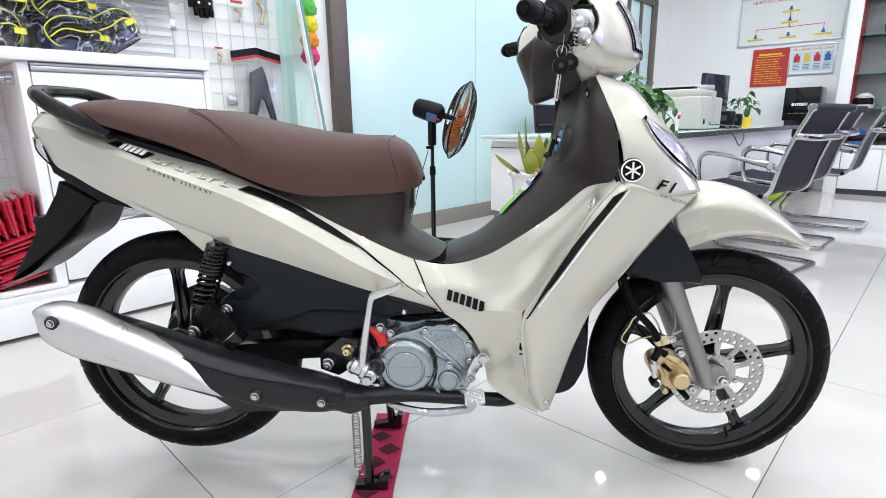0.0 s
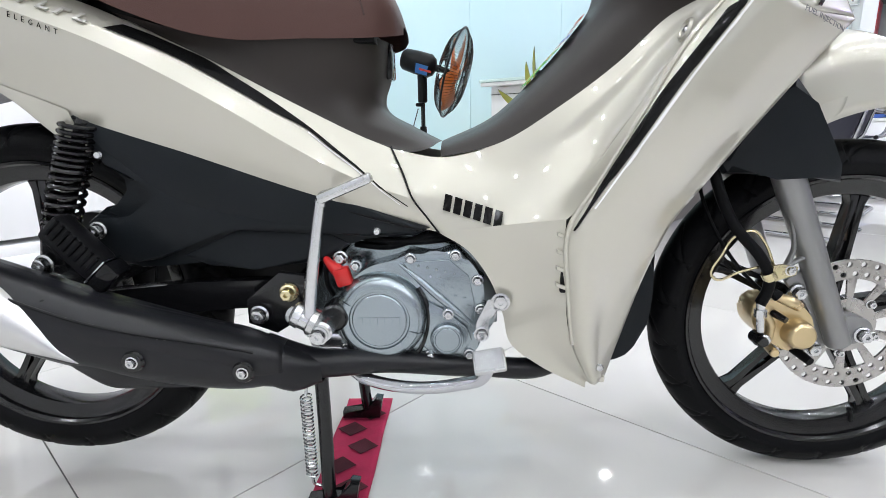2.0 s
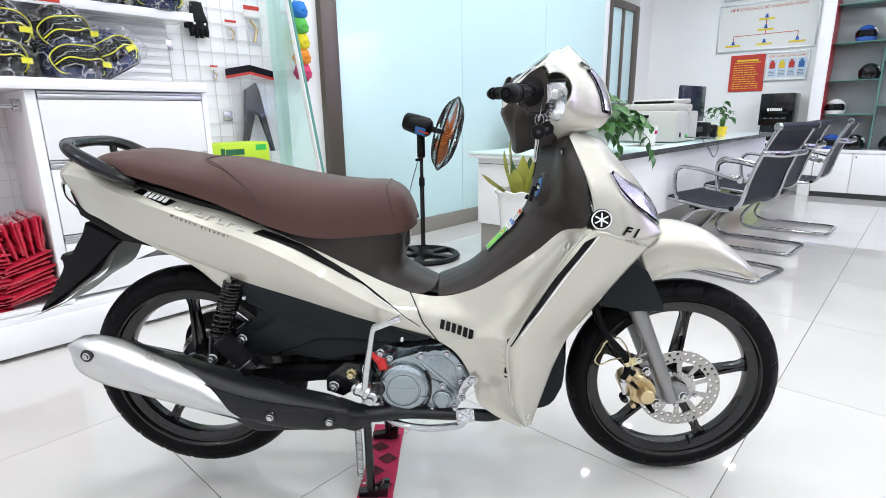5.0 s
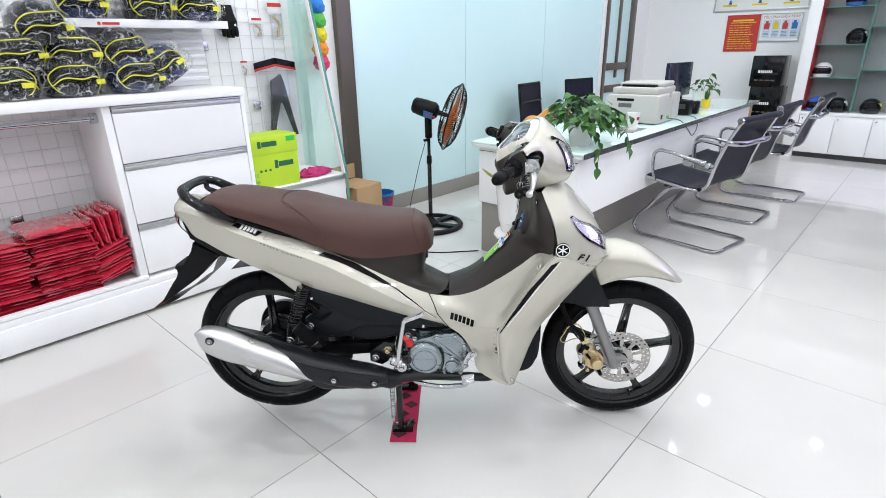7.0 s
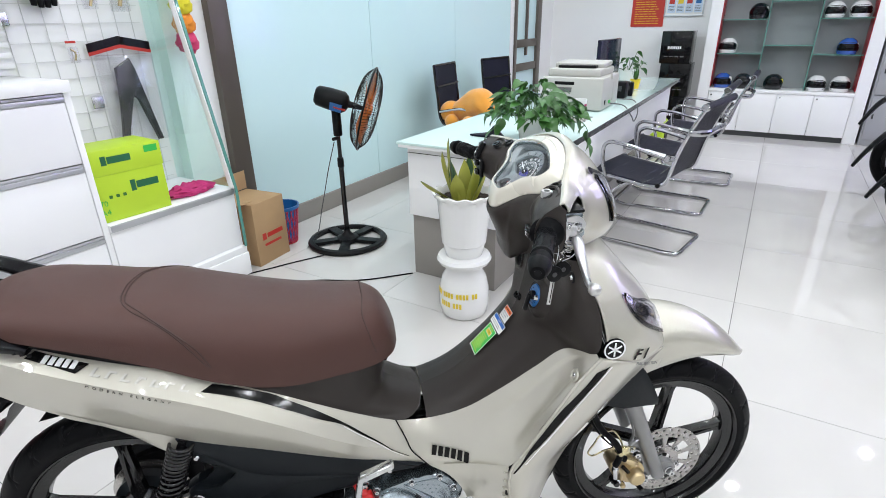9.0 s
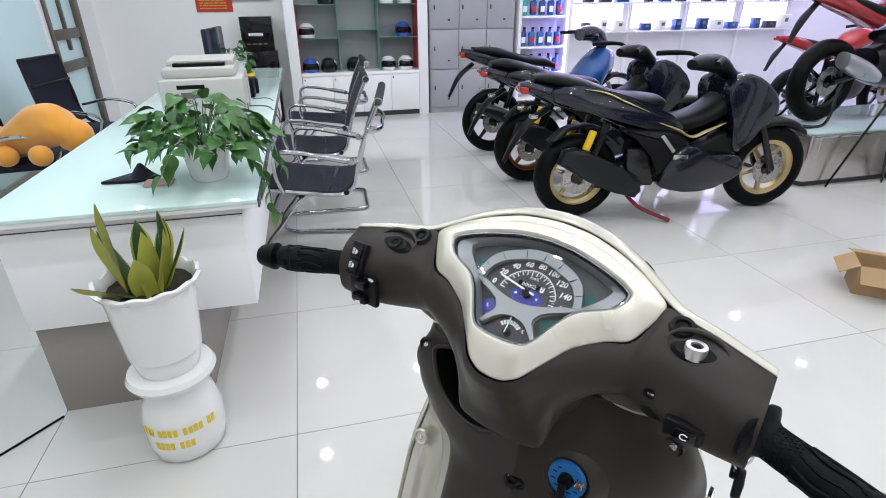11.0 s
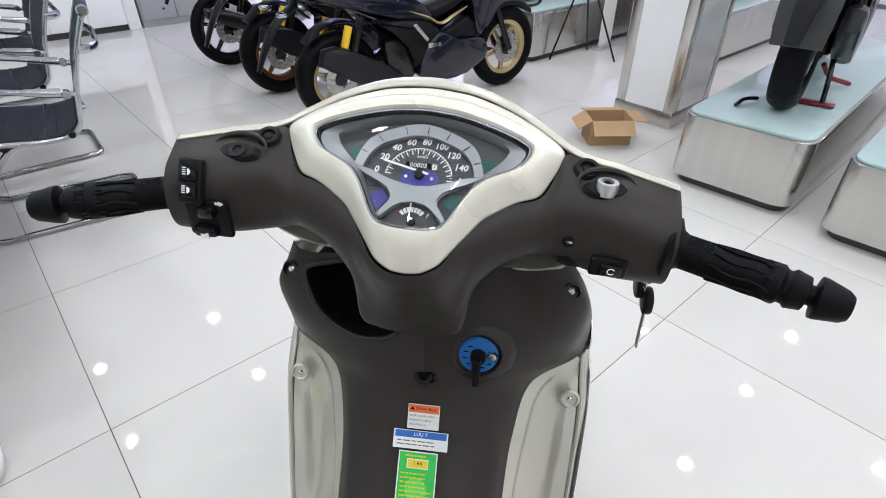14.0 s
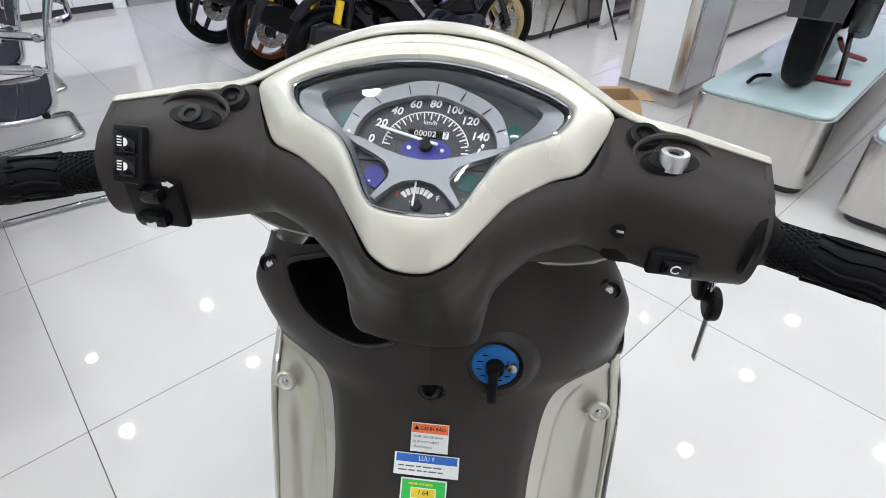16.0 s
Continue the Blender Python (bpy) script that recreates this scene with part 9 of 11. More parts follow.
# ---- pedestal fan ----
fan = thing("pedestal_fan", "black pedestal fan with orange blades and wire cage", "fan", pose(-1.642, 2.858, 0))
fb = nb()
lathe(fb, [(0.215, 0.004), (0.25, 0.004), (0.255, 0.018), (0.245, 0.03), (0.222, 0.034), (0.212, 0.026)], 64, None, True)
lathe(fb, [(0, 0.01), (0.07, 0.01), (0.07, 0.036), (0.045, 0.045), (0.022, 0.07), (0.018, 0.09)], 32)
part("base", fb, M["blackplastic"], fan, "round black spoked base")
for k in range(5):
    part("base_spoke", prism(nb(), [(0.04, -0.03), (0.12, -0.024), (0.225, -0.035), (0.225, 0.035), (0.12, 0.024), (0.04, 0.03)], 0.012, 0.032, "z", 0.004, Matrix.Rotation(radians(72 * k + 15), 4, "Z")), M["blackplastic"], fan)
part("pole", cyl(nb(), (0, 0, 0.06), (0, 0, 0.52), 0.0155), M["blackmetal"], fan)
part("pole_collar", cyl(nb(), (0, 0, 0.50), (0, 0, 0.56), 0.021, 0.019, 20, bev=0.003), M["blackplastic"], fan)
part("pole_upper", cyl(nb(), (0, 0, 0.54), (0, 0, 0.81), 0.012), M["blackmetal"], fan)
part("bracket", mbox((0, 0, 0.775), (0.045, 0.042, 0.17), 0.010), M["blackplastic"], fan)
part("knob", cyl(nb(), (0, -0.018, 0.68), (0, -0.048, 0.68), 0.012, 0.010, 14), M["blackplastic"], fan)
FH = Matrix.Translation((0.0, 0.0, 0.902)) @ pose(0, 0, 0, 0, 17, 31) @ Matrix.Rotation(radians(90), 4, "Y")
part("motor", lathe(nb(), [(0, -0.115), (0.045, -0.115), (0.058, -0.10), (0.064, -0.03), (0.064, 0.05), (0.045, 0.075), (0.02, 0.085), (0.012, 0.175), (0, 0.175)], 28, FH), M["blackplastic"], fan, "black motor housing")
part("motor_label", mbox((0, 0, 0), (0.002, 0.07, 0.055), 0, FH @ pose(0.030, -0.058, 0.02, 0, 0, 0) @ Matrix.Rotation(radians(-62), 4, 'Z') @ Matrix.Rotation(radians(90), 4, 'X')), M["ignblue"], fan)
part("motor_label", mbox((0, 0, 0), (0.0026, 0.07, 0.012), 0, FH @ pose(0.030, -0.058, 0.042, 0, 0, 0) @ Matrix.Rotation(radians(-62), 4, "Z") @ Matrix.Rotation(radians(90), 4, "X")), M["redprint"], fan)
for k in range(5):
    g = np.array([[Matrix.Rotation(radians(72 * k) + 0.85 * (r - 0.03) / 0.17 * 0.5 + (j - 0.5) * (0.55 + 2.0 * (r - 0.03)), 4, "Z") @ Vector((r, 0, 0.191 + (j - 0.5) * 0.04)) for j in np.linspace(0, 1, 6)] for r in np.linspace(0.03, 0.215, 8)])
    b = skin(nb(), g)
    bmesh.ops.transform(b, matrix=FH, verts=b.verts[:])
    thicken(part("blade", b, M["bladeorange"], fan, "dark orange blade"), 0.002)
part("blade_hub", lathe(nb(), [(0, 0.230), (0.03, 0.225), (0.036, 0.195), (0.036, 0.170)], 24, FH), M["bladeorange"], fan)
cg = nb()
for k in range(84):
    a = 2 * math.pi * k / 84
    c, s = math.cos(a), math.sin(a)
    tube(cg, [tuple(FH @ Vector((r * c, r * s, z))) for r, z in ((0.04, 0.262), (0.13, 0.256), (0.205, 0.230), (0.242, 0.193))], 0.0014, 4, 9)
    tube(cg, [tuple(FH @ Vector((r * c, r * s, z))) for r, z in ((0.05, 0.120), (0.13, 0.126), (0.205, 0.152), (0.242, 0.191))], 0.0014, 4, 9)
tagged(part("wire_cage", cg, M["blackmetal"], fan, "black wire cage"), kind="stuff")
for r, z, t in ((0.243, 0.195, 0.006), (0.16, 0.250, 0.0018), (0.16, 0.134, 0.0018)):
    part("cage_ring", tube(nb(), [tuple(FH @ Vector((r * math.cos(a), r * math.sin(a), z))) for a in np.linspace(0, 2 * math.pi, 24, endpoint=False)], t, 8, 96, True), M["blackplastic"], fan)
part("cage_boss", lathe(nb(), [(0, 0.268), (0.04, 0.265), (0.045, 0.258)], 24, FH), M["blackplastic"], fan)
cb = thing("power_cable", "thin black power cable lying on the floor", "cable")
part("cable", tube(nb(), [(-1.62, 2.60, 0.006), (-1.75, 2.35, 0.004), (-1.85, 2.05, 0.004), (-1.6, 2.1, 0.004), (-1.45, 2.30, 0.004), (-1.20, 2.45, 0.004), (-1.0, 2.66, 0.004)], 0.004, 8), M["rubber"], cb)
cb2 = thing("power_cable", "thin grey cable hanging from the fan", "cable")
part("cable", tube(nb(), [(-1.66, 2.838, 0.66), (-1.70, 2.81, 0.5), (-1.76, 2.78, 0.25), (-1.82, 2.74, 0.02), (-1.80, 2.65, 0.005)], 0.003, 6), M["greypaint"], cb2)

# carton and basket by the partition
cx = thing("carton", "brown cardboard carton standing by the cabinet", "carton", pose(-1.99, 2.415, 0, 0, 0, 6))
part("body", mbox((0, 0, 0.19), (0.28, 0.26, 0.38), 0.003), M["cardboard"], cx)
part("flap", mbox((0, -0.17, 0.405), (0.28, 0.10, 0.004), 0, Matrix.Identity(4)), M["cardboard"], cx)
part("flap", mbox((-0.14, 0, 0.44), (0.004, 0.26, 0.11)), M["cardboard"], cx)
part("print", bars([(-0.08, -0.02, -0.05, 0.02), (-0.04, -0.012, 0.09, 0.015), (-0.07, -0.06, 0.07, -0.045)], 0, 0.001), M["redprint"], cx, "", Matrix.Translation((0.1405, 0, 0.17)) @ pose(0, 0, 0, 90, 0, 90))
bk = thing("waste_basket", "red and blue plastic lattice waste basket", "basket", pose(-2.01, 2.665, 0))
bs = nb()
for k in range(22):
    a = 2 * math.pi * k / 22
    for d in (-0.25, 0.25):
        tube(bs, [(0.075 * math.cos(a), 0.075 * math.sin(a), 0.0), (0.09 * math.cos(a + d), 0.09 * math.sin(a + d), 0.12), (0.105 * math.cos(a + 2 * d), 0.105 * math.sin(a + 2 * d), 0.24)], 0.004, 5, 7)
part("lattice", bs, mat("red_plastic_lattice", (0.5, 0.03, 0.08), 0.4), bk)
part("rim", lathe(nb(), [(0.103, 0.235), (0.112, 0.235), (0.112, 0.255), (0.103, 0.255)], 40, None, True), M["ignblue"], bk)
part("bottom", lathe(nb(), [(0, 0.0), (0.075, 0.0), (0.08, 0.01), (0, 0.01)], 30), M["red"], bk)
part("liner", lathe(nb(), [(0, 0.02), (0.075, 0.02), (0.10, 0.245)], 30), M["ignblue"], bk)

# ---- chairs ----


def cantilever_chair(m, label, group):
    """A visitor chair; its front looks to -x."""
    o = thing("visitor_chair", label, "chair", m, group)
    left = [(0.305, 0.10, 0.014), (0.305, 0.165, 0.014), (0.296, 0.194, 0.014), (0.268, 0.205, 0.014), (0.15, 0.21, 0.014), (-0.12, 0.22, 0.014), (-0.235, 0.225, 0.014), (-0.285, 0.225, 0.030), (-0.308, 0.225, 0.075), (-0.292, 0.225, 0.125), (-0.215, 0.22, 0.225), (-0.12, 0.205, 0.345), (-0.075, 0.19, 0.385), (-0.02, 0.17, 0.398)]
    part("runner", tube(nb(), [(x, -y, z) for x, y, z in left[::-1]] + [(0.305, 0.0, 0.014)] + left, 0.0125, 12, 220), M["chairchrome"], o, "bent chrome steel tube runner")
    for s in (-1, 1):
        y = s * 0.25
        part("side_rail", tube(nb(), [(-0.275, y * 0.98, 0.447), (-0.20, y, 0.440), (-0.05, y, 0.424), (0.07, y, 0.412), (0.145, y, 0.418), (0.190, y, 0.450), (0.208, y, 0.505), (0.230, y, 0.60), (0.276, y, 0.735), (0.343, y, 0.882)], 0.0125, 12, 90, flat=0.85), M["chairchrome"], o)
        ar = part("armrest", tube(nb(), [(-0.165, y * 1.03, 0.437), (-0.182, y * 1.07, 0.49), (-0.192, y * 1.08, 0.575), (-0.186, y * 1.08, 0.622), (-0.155, y * 1.08, 0.645), (-0.10, y * 1.08, 0.645), (0.06, y * 1.08, 0.618), (0.165, y * 1.07, 0.596), (0.222, y * 1.02, 0.585)], 0.0115, 12, 90), M["chairchrome"], o, "chrome tube armrest")
        part("sleeve", tube(nb(), [(0.06, y * 1.08, 0.619), (0.12, y * 1.075, 0.607), (0.175, y * 1.065, 0.597)], [0.0145, 0.017, 0.0185], 12, 12), M["chairchrome"], ar)
        part("clamp", cyl(nb(), (0.19, y * 0.99, 0.590), (0.19, y * 1.13, 0.590), 0.017, None, 20, bev=0.003), M["chairchrome"], ar)
        part("bar_cap", cyl(nb(), (0.343, s * 0.258, 0.882), (0.343, s * 0.276, 0.882), 0.0215, None, 20, bev=0.005), M["chairchrome"], o)
        part("bar_cap", cyl(nb(), (-0.275, s * 0.258, 0.447), (-0.275, s * 0.278, 0.447), 0.016, None, 20, bev=0.004), M["chairchrome"], o)
        part("seat_bracket", mbox((-0.02, s * 0.165, 0.404), (0.15, 0.030, 0.012), 0.004), M["blackmetal"], o)
        part("rear_cap", cyl(nb(), (0.155, s * 0.255, 0.428), (0.155, s * 0.272, 0.428), 0.014, None, 16, bev=0.003), M["blackplastic"], o)
    part("crossbar", cyl(nb(), (-0.275, -0.26, 0.447), (-0.275, 0.26, 0.447), 0.0125), M["chairchrome"], o)
    part("top_bar", cyl(nb(), (0.343, -0.26, 0.882), (0.343, 0.26, 0.882), 0.021), M["mesh"], o, "dark padded top bar")
    part("back_brace", tube(nb(), [(0.282, -0.256, 0.745), (0.308, -0.246, 0.743), (0.336, -0.19, 0.738), (0.346, 0, 0.736), (0.336, 0.19, 0.738), (0.308, 0.246, 0.743), (0.282, 0.256, 0.745)], 0.0105, 10, 50, flat=1.7), M["chairchrome"], o, "flat chrome back brace")
    for x in (-0.085, 0.055):
        part("seat_brace", tube(nb(), [(x, -0.25, 0.412), (x, 0, 0.398), (x, 0.25, 0.412)], 0.013, 10, 12), M["blackmetal"], o)
    c = [[(-0.275, y, 0.460), (-0.20, y, 0.448 - 0.006 * (1 - (y / 0.24) ** 2)), (-0.05, y, 0.432 - 0.012 * (1 - (y / 0.24) ** 2)), (0.07, y, 0.420 - 0.010 * (1 - (y / 0.24) ** 2)), (0.142, y, 0.428), (0.182, y, 0.456), (0.201, y, 0.508), (0.224, y, 0.60), (0.271, y, 0.735), (0.340, y, 0.882)] for y in (-0.238, -0.12, 0, 0.12, 0.238)]
    thicken(part("sling", skin(nb(), net(c, 60, 14)), M["mesh"], o, "dark mesh sling seat and back"), 0.005)
    for k in range(9):  # seams across the sling
        u = np.array(spl(c[2], 60))[6 + 6 * k]
        part("seam", tube(nb(), [(u[0], -0.236, u[2] + 0.006), (u[0] - 0.002, 0, u[2] + 0.003), (u[0], 0.236, u[2] + 0.006)], 0.0016, 5, 8), M["mesh"], o)
    return o


c1 = cantilever_chair(pose(-0.006, 3.863, 0, 0, 0, -10), "chrome cantilever chair with dark mesh seat at the counter", "chairs at the counter")
copy_thing(c1, pose(-0.008, 4.646, 0, 0, 0, -3))
c3 = copy_thing(c1, pose(0.09, 5.515, 0, 0, 0, -1))


def office_chair(m):
    o = thing("office_chair", "black mesh office chair behind the counter", "chair", m, "office chairs")
    part("back", skin(nb(), net([[(0.22, y, 0.50), (0.26, y, 0.62), (0.28, y, 0.80), (0.30, y, 0.97)] for y in (-0.22, -0.1, 0, 0.1, 0.22)], 16, 10)), M["mesh"], o)
    for s in (-1, 1):
        part("back_rail", tube(nb(), [(0.12, s * 0.225, 0.44), (0.22, s * 0.225, 0.50), (0.27, s * 0.225, 0.72), (0.30, s * 0.225, 0.97)], 0.012, 8), M["blackmetal"], o)
        part("armrest", tube(nb(), [(-0.10, s * 0.26, 0.44), (-0.15, s * 0.27, 0.58), (0.0, s * 0.27, 0.63), (0.24, s * 0.25, 0.60)], 0.011, 8), M["chrome"], o)
    for z in (0.97, 0.80, 0.52):
        part("back_bar", cyl(nb(), (0.22 + 0.08 * (z - 0.5) / 0.47, -0.225, z), (0.22 + 0.08 * (z - 0.5) / 0.47, 0.225, z), 0.011), M["blackmetal"], o)
    part("seat", mbox((0, 0, 0.445), (0.48, 0.46, 0.05), 0.02), M["mesh"], o)
    part("stem", cyl(nb(), (0, 0, 0.10), (0, 0, 0.42), 0.025), M["chrome"], o)
    for k in range(5):
        a = 2 * math.pi * k / 5
        part("foot", tube(nb(), [(0, 0, 0.10), (0.27 * math.cos(a), 0.27 * math.sin(a), 0.065)], 0.018, 8), M["chrome"], o)
        part("castor", cyl(nb(), (0.27 * math.cos(a), 0.27 * math.sin(a) - 0.02, 0.027), (0.27 * math.cos(a), 0.27 * math.sin(a) + 0.02, 0.027), 0.027), M["blackplastic"], o)
    return o


oc = office_chair(pose(-1.655, 4.69, 0, 0, 0, 187))
copy_thing(oc, pose(-1.56, 5.43, 0, 0, 0, 170))
# plush cushion lying on the first office chair
pl_ = thing("plush_toy", "curled orange plush cushion with pale belly on a chair", "plush cushion", pose(-1.60, 4.50, 0.475, 0, 0, -20))
b = nb()
bmesh.ops.create_icosphere(b, subdivisions=4, radius=1)
for v in b.verts:
    c = v.co.copy()
    bulge = 1 + 0.10 * noise.noise(c * 1.6)
    x = c.x * 0.27 * bulge
    v.co = (x, c.y * 0.14 * bulge + 0.05 * math.cos(x * 6), max(0, (c.z * 0.13 * bulge + 0.13) + 0.07 * math.cos((x - 0.1) * 7)))
for x, y, z, r in ((-0.22, -0.04, 0.10, 0.105), (0.20, 0.05, 0.14, 0.10), (-0.12, -0.12, 0.05, 0.06), (0.10, -0.12, 0.06, 0.06)):
    bmesh.ops.create_icosphere(b, subdivisions=3, radius=r, matrix=Matrix.Translation((x, y, z)))
part("body", b, M["orangeplush"], pl_)

# ---- things on the counter ----
pr = thing("printer", "grey office laser printer on the glass counter", "printer", pose(-0.56, 4.13, 0.767, 0, 0, 2))
part("body", mbox((0, 0, 0.105), (0.40, 0.46, 0.20), 0.012), M["printer"], pr)
part("upper", mbox((-0.01, 0.02, 0.228), (0.35, 0.38, 0.05), 0.014), M["printer"], pr)
part("tray_slot", mbox((-0.01, -0.060, 0.262), (0.25, 0.10, 0.016), 0.003), M["blackplastic"], pr)
part("lid", mbox((-0.01, 0.08, 0.266), (0.33, 0.24, 0.032), 0.010, pose(0, 0, 0, 2)), M["printer"], pr)
part("paper_slot", mbox((-0.05, -0.231, 0.17), (0.13, 0.004, 0.02), 0.002), M["blackplastic"], pr)
part("label_plate", mbox((-0.05, -0.232, 0.13), (0.10, 0.003, 0.03), 0.001), M["greyink"], pr)
part("socket", mbox((0.201, -0.15, 0.05), (0.004, 0.03, 0.03), 0.001), M["blackplastic"], pr)
part("socket", mbox((0.201, -0.02, 0.04), (0.004, 0.05, 0.02), 0.001), M["greenprint"], pr)
part("latch", mbox((0.203, 0.0, 0.20), (0.012, 0.03, 0.04), 0.004), M["printer"], pr)
part("side_vent", mbox((0.201, 0.12, 0.10), (0.004, 0.14, 0.12), 0.002), M["printer"], pr)
pcb = thing("printer_cable", "thin grey printer cable looped over the counter edge", "cable")
part("cable", tube(nb(), [(-0.357, 4.10, 0.80), (-0.26, 4.10, 0.79), (-0.222, 4.18, 0.72), (-0.218, 4.30, 0.66), (-0.225, 4.40, 0.73), (-0.26, 4.44, 0.775), (-0.36, 4.40, 0.79)], 0.004, 6), M["greyink"], pcb)
mo = thing("monitor", "dark flat computer monitor seen from behind", "monitor", pose(-0.60, 4.93, 0.767, 0, 0, -5))
part("screen", mbox((0, 0, 0.26), (0.035, 0.45, 0.28), 0.008), M["screen"], mo)
part("stand_neck", mbox((-0.02, 0, 0.09), (0.03, 0.07, 0.16), 0.006), M["blackplastic"], mo)
part("stand_foot", mbox((0, 0, 0.006), (0.18, 0.22, 0.012), 0.004), M["blackplastic"], mo)
part("badge", lathe(nb(), [(0.018, 0.0), (0.018, 0.001), (0.021, 0.001), (0.021, 0.0)], 24, Matrix.Translation((-0.0185, 0, 0.30)) @ pose(0, 0, 0, 0, -90, 0), True), M["silver"], mo)
for k, (x, y, sx, sy, sz, mm, nm, lb2) in enumerate(((-0.42, 4.62, 0.12, 0.10, 0.12, "blackplastic", "desk_organiser", "black plastic desk organiser on the counter"), (-0.40, 4.78, 0.10, 0.10, 0.10, "blackplastic", "pen_holder", "black pen holder on the counter"), (-0.52, 4.70, 0.09, 0.16, 0.15, "blackplastic", "card_terminal", "black payment terminal on the counter"))):
    o = thing(nm, lb2, nm.split("_")[-1], pose(x, y, 0.767, 0, 0, 8 * k))
    part("body", mbox((0, 0, sz / 2), (sx, sy, sz), 0.012), M[mm], o)
    part("recess", mbox((0, 0, sz - 0.001), (sx * 0.7, sy * 0.7, 0.006), 0.002), M["blackgloss"], o)
    part("face", mbox((0, -sy / 2, sz * 0.6), (sx * 0.5, 0.004, sz * 0.3), 0.002, pose(0, 0, 0, 0, 0, 0)), M["greypaint"], o)
cup = thing("paper_cup", "white paper cup lying by the plant on a tray", "cup", pose(-0.40, 3.60, 0.772))
part("wall", lathe(nb(), [(0, 0), (0.03, 0), (0.042, 0.11), (0.043, 0.112), (0.039, 0.112), (0.028, 0.004), (0, 0.004)], 28), M["paper"], cup)
part("print", mbox((0, 0, 0), (0.002, 0.022, 0.022), 0.0005, pose(0.0375, -0.012, 0.075, 0, 8, -20)), M["pink"], cup)
try_ = thing("tray", "small metal tray under the paper cup", "tray", pose(-0.42, 3.58, 0.767))
part("plate", mbox((0, 0, 0.002), (0.16, 0.24, 0.004), 0.001), M["steel"], try_)
cap_ = thing("cloth_hat", "black cloth cap lying on the glass counter", "hat", pose(-0.66, 2.92, 0.767))
b = nb()
prism(b, [(-0.09, -0.04), (0.02, -0.05), (0.09, -0.01), (0.05, 0.05), (-0.02, 0.045)], 0.0, 0.012, "z", 0.004)
bmesh.ops.create_cone(b, cap_ends=True, segments=14, radius1=0.045, radius2=0.006, depth=0.05, matrix=Matrix.Translation((0.03, 0.0, 0.03)))
part("cloth", b, M["mesh"], cap_)
mk = thing("cloth_mask", "pale pink folded cloth on the counter", "cloth", pose(-0.56, 2.84, 0.767))
part("cloth", mbox((0, 0, 0.006), (0.09, 0.06, 0.012), 0.005), mat("pale_pink_cloth", (0.55, 0.35, 0.33), 0.9, 0, 0.2, 30, 0.5, 200), mk)

# ---- notices on the back wall ----


def notice(name, label, x0, x1, z0, z1, material, frame_m=None):
    o = thing(name, label, "notice", pose(0, 7.996, 0))
    part("sheet", span((x0, -0.008, z0), (x1, -0.001, z1)), material, o)
    if frame_m:
        t = 0.018
        for a, b in (((x0 - t, z0 - t), (x1 + t, z0)), ((x0 - t, z1), (x1 + t, z1 + t)), ((x0 - t, z0), (x0, z1)), ((x1, z0), (x1 + t, z1))):
            part("frame", span((a[0], -0.016, a[1]), (b[0], -0.0015, b[1]), 0.003), frame_m, o)
    return o


FLAT = Matrix.Translation((0, -0.0085, 0)) @ pose(0, 0, 0, 90)
n1 = notice("red_notice", "red printed notice sheet on the white wall", -1.15, -0.76, 1.205, 1.64, M["redprint"])
part("print", bars(lines_of_bars(-1.11, 1.23, -0.80, 1.53, 11, 3, 0.28) + [(-1.08, 1.565, -0.84, 1.585), (-1.10, 1.545, -0.81, 1.553)], 0, 0.001), M["yellowprint"], n1, "", FLAT)
n2 = notice("fire_notice", "white fire order notice with coloured panels", -0.745, -0.33, 1.335, 1.63, M["paper"], M["greytrim"])
part("writing", letters("TIÊU LỆNH CHỮA CHÁY", 0.036, 0.0005), M["redprint"], n2, "", FLAT @ Matrix.Translation((-0.537, 1.598, 0)))
for k, mm in enumerate(("redprint", "yellowprint", "redprint", "ignblue")):
    x = -0.725 + 0.10 * k
    part("panel", bars([(x, 1.36, x + 0.088, 1.57)], 0, 0.0008), mat("pale_blue_panel", (0.55, 0.66, 0.80), 0.6), n2, "", FLAT)
    part("picture", bars([(x + 0.012, 1.46, x + 0.072, 1.53), (x + 0.025, 1.53, x + 0.055, 1.555)], 0.0008, 0.0016), M[mm], n2, "", FLAT)
    part("print", bars(lines_of_bars(x + 0.01, 1.375, x + 0.08, 1.44, 4, 10 + k, 0.4), 0.0008, 0.0016), M["greyink"], n2, "", FLAT)
n3 = notice("staff_chart", "framed white organisation chart of the sales staff", -1.32, -0.29, 1.70, 2.22, M["paper"], M["greytrim"])
part("writing", letters("SƠ ĐỒ TỔ CHỨC BỘ PHẬN BÁN HÀNG", 0.046, 0.0005), M["redprint"], n3, "", FLAT @ Matrix.Translation((-0.805, 2.17, 0)))
part("lines", bars([(-0.81, 1.86, -0.80, 2.06), (-1.15, 1.865, -0.46, 1.872), (-1.15, 1.80, -1.143, 1.87), (-0.467, 1.80, -0.46, 1.87)], 0, 0.0008), M["redprint"], n3, "", FLAT)
for x, z in ((-0.805, 2.05), (-0.805, 1.93), (-1.147, 1.765), (-0.805, 1.765), (-0.463, 1.765)):
    part("name_tag", bars([(x - 0.085, z - 0.022, x + 0.085, z)], 0.0009, 0.0016), M["yellowprint"], n3, "", FLAT)
    part("picture", bars([(x - 0.013, z + 0.008, x + 0.013, z + 0.045), (x - 0.02, z + 0.004, x + 0.02, z + 0.018)], 0.0009, 0.0016), M["blueprint"], n3, "", FLAT)
n4 = notice("staff_chart", "framed white wall chart above the staff chart", -1.28, -0.35, 2.30, 2.75, M["paper"], M["greytrim"])
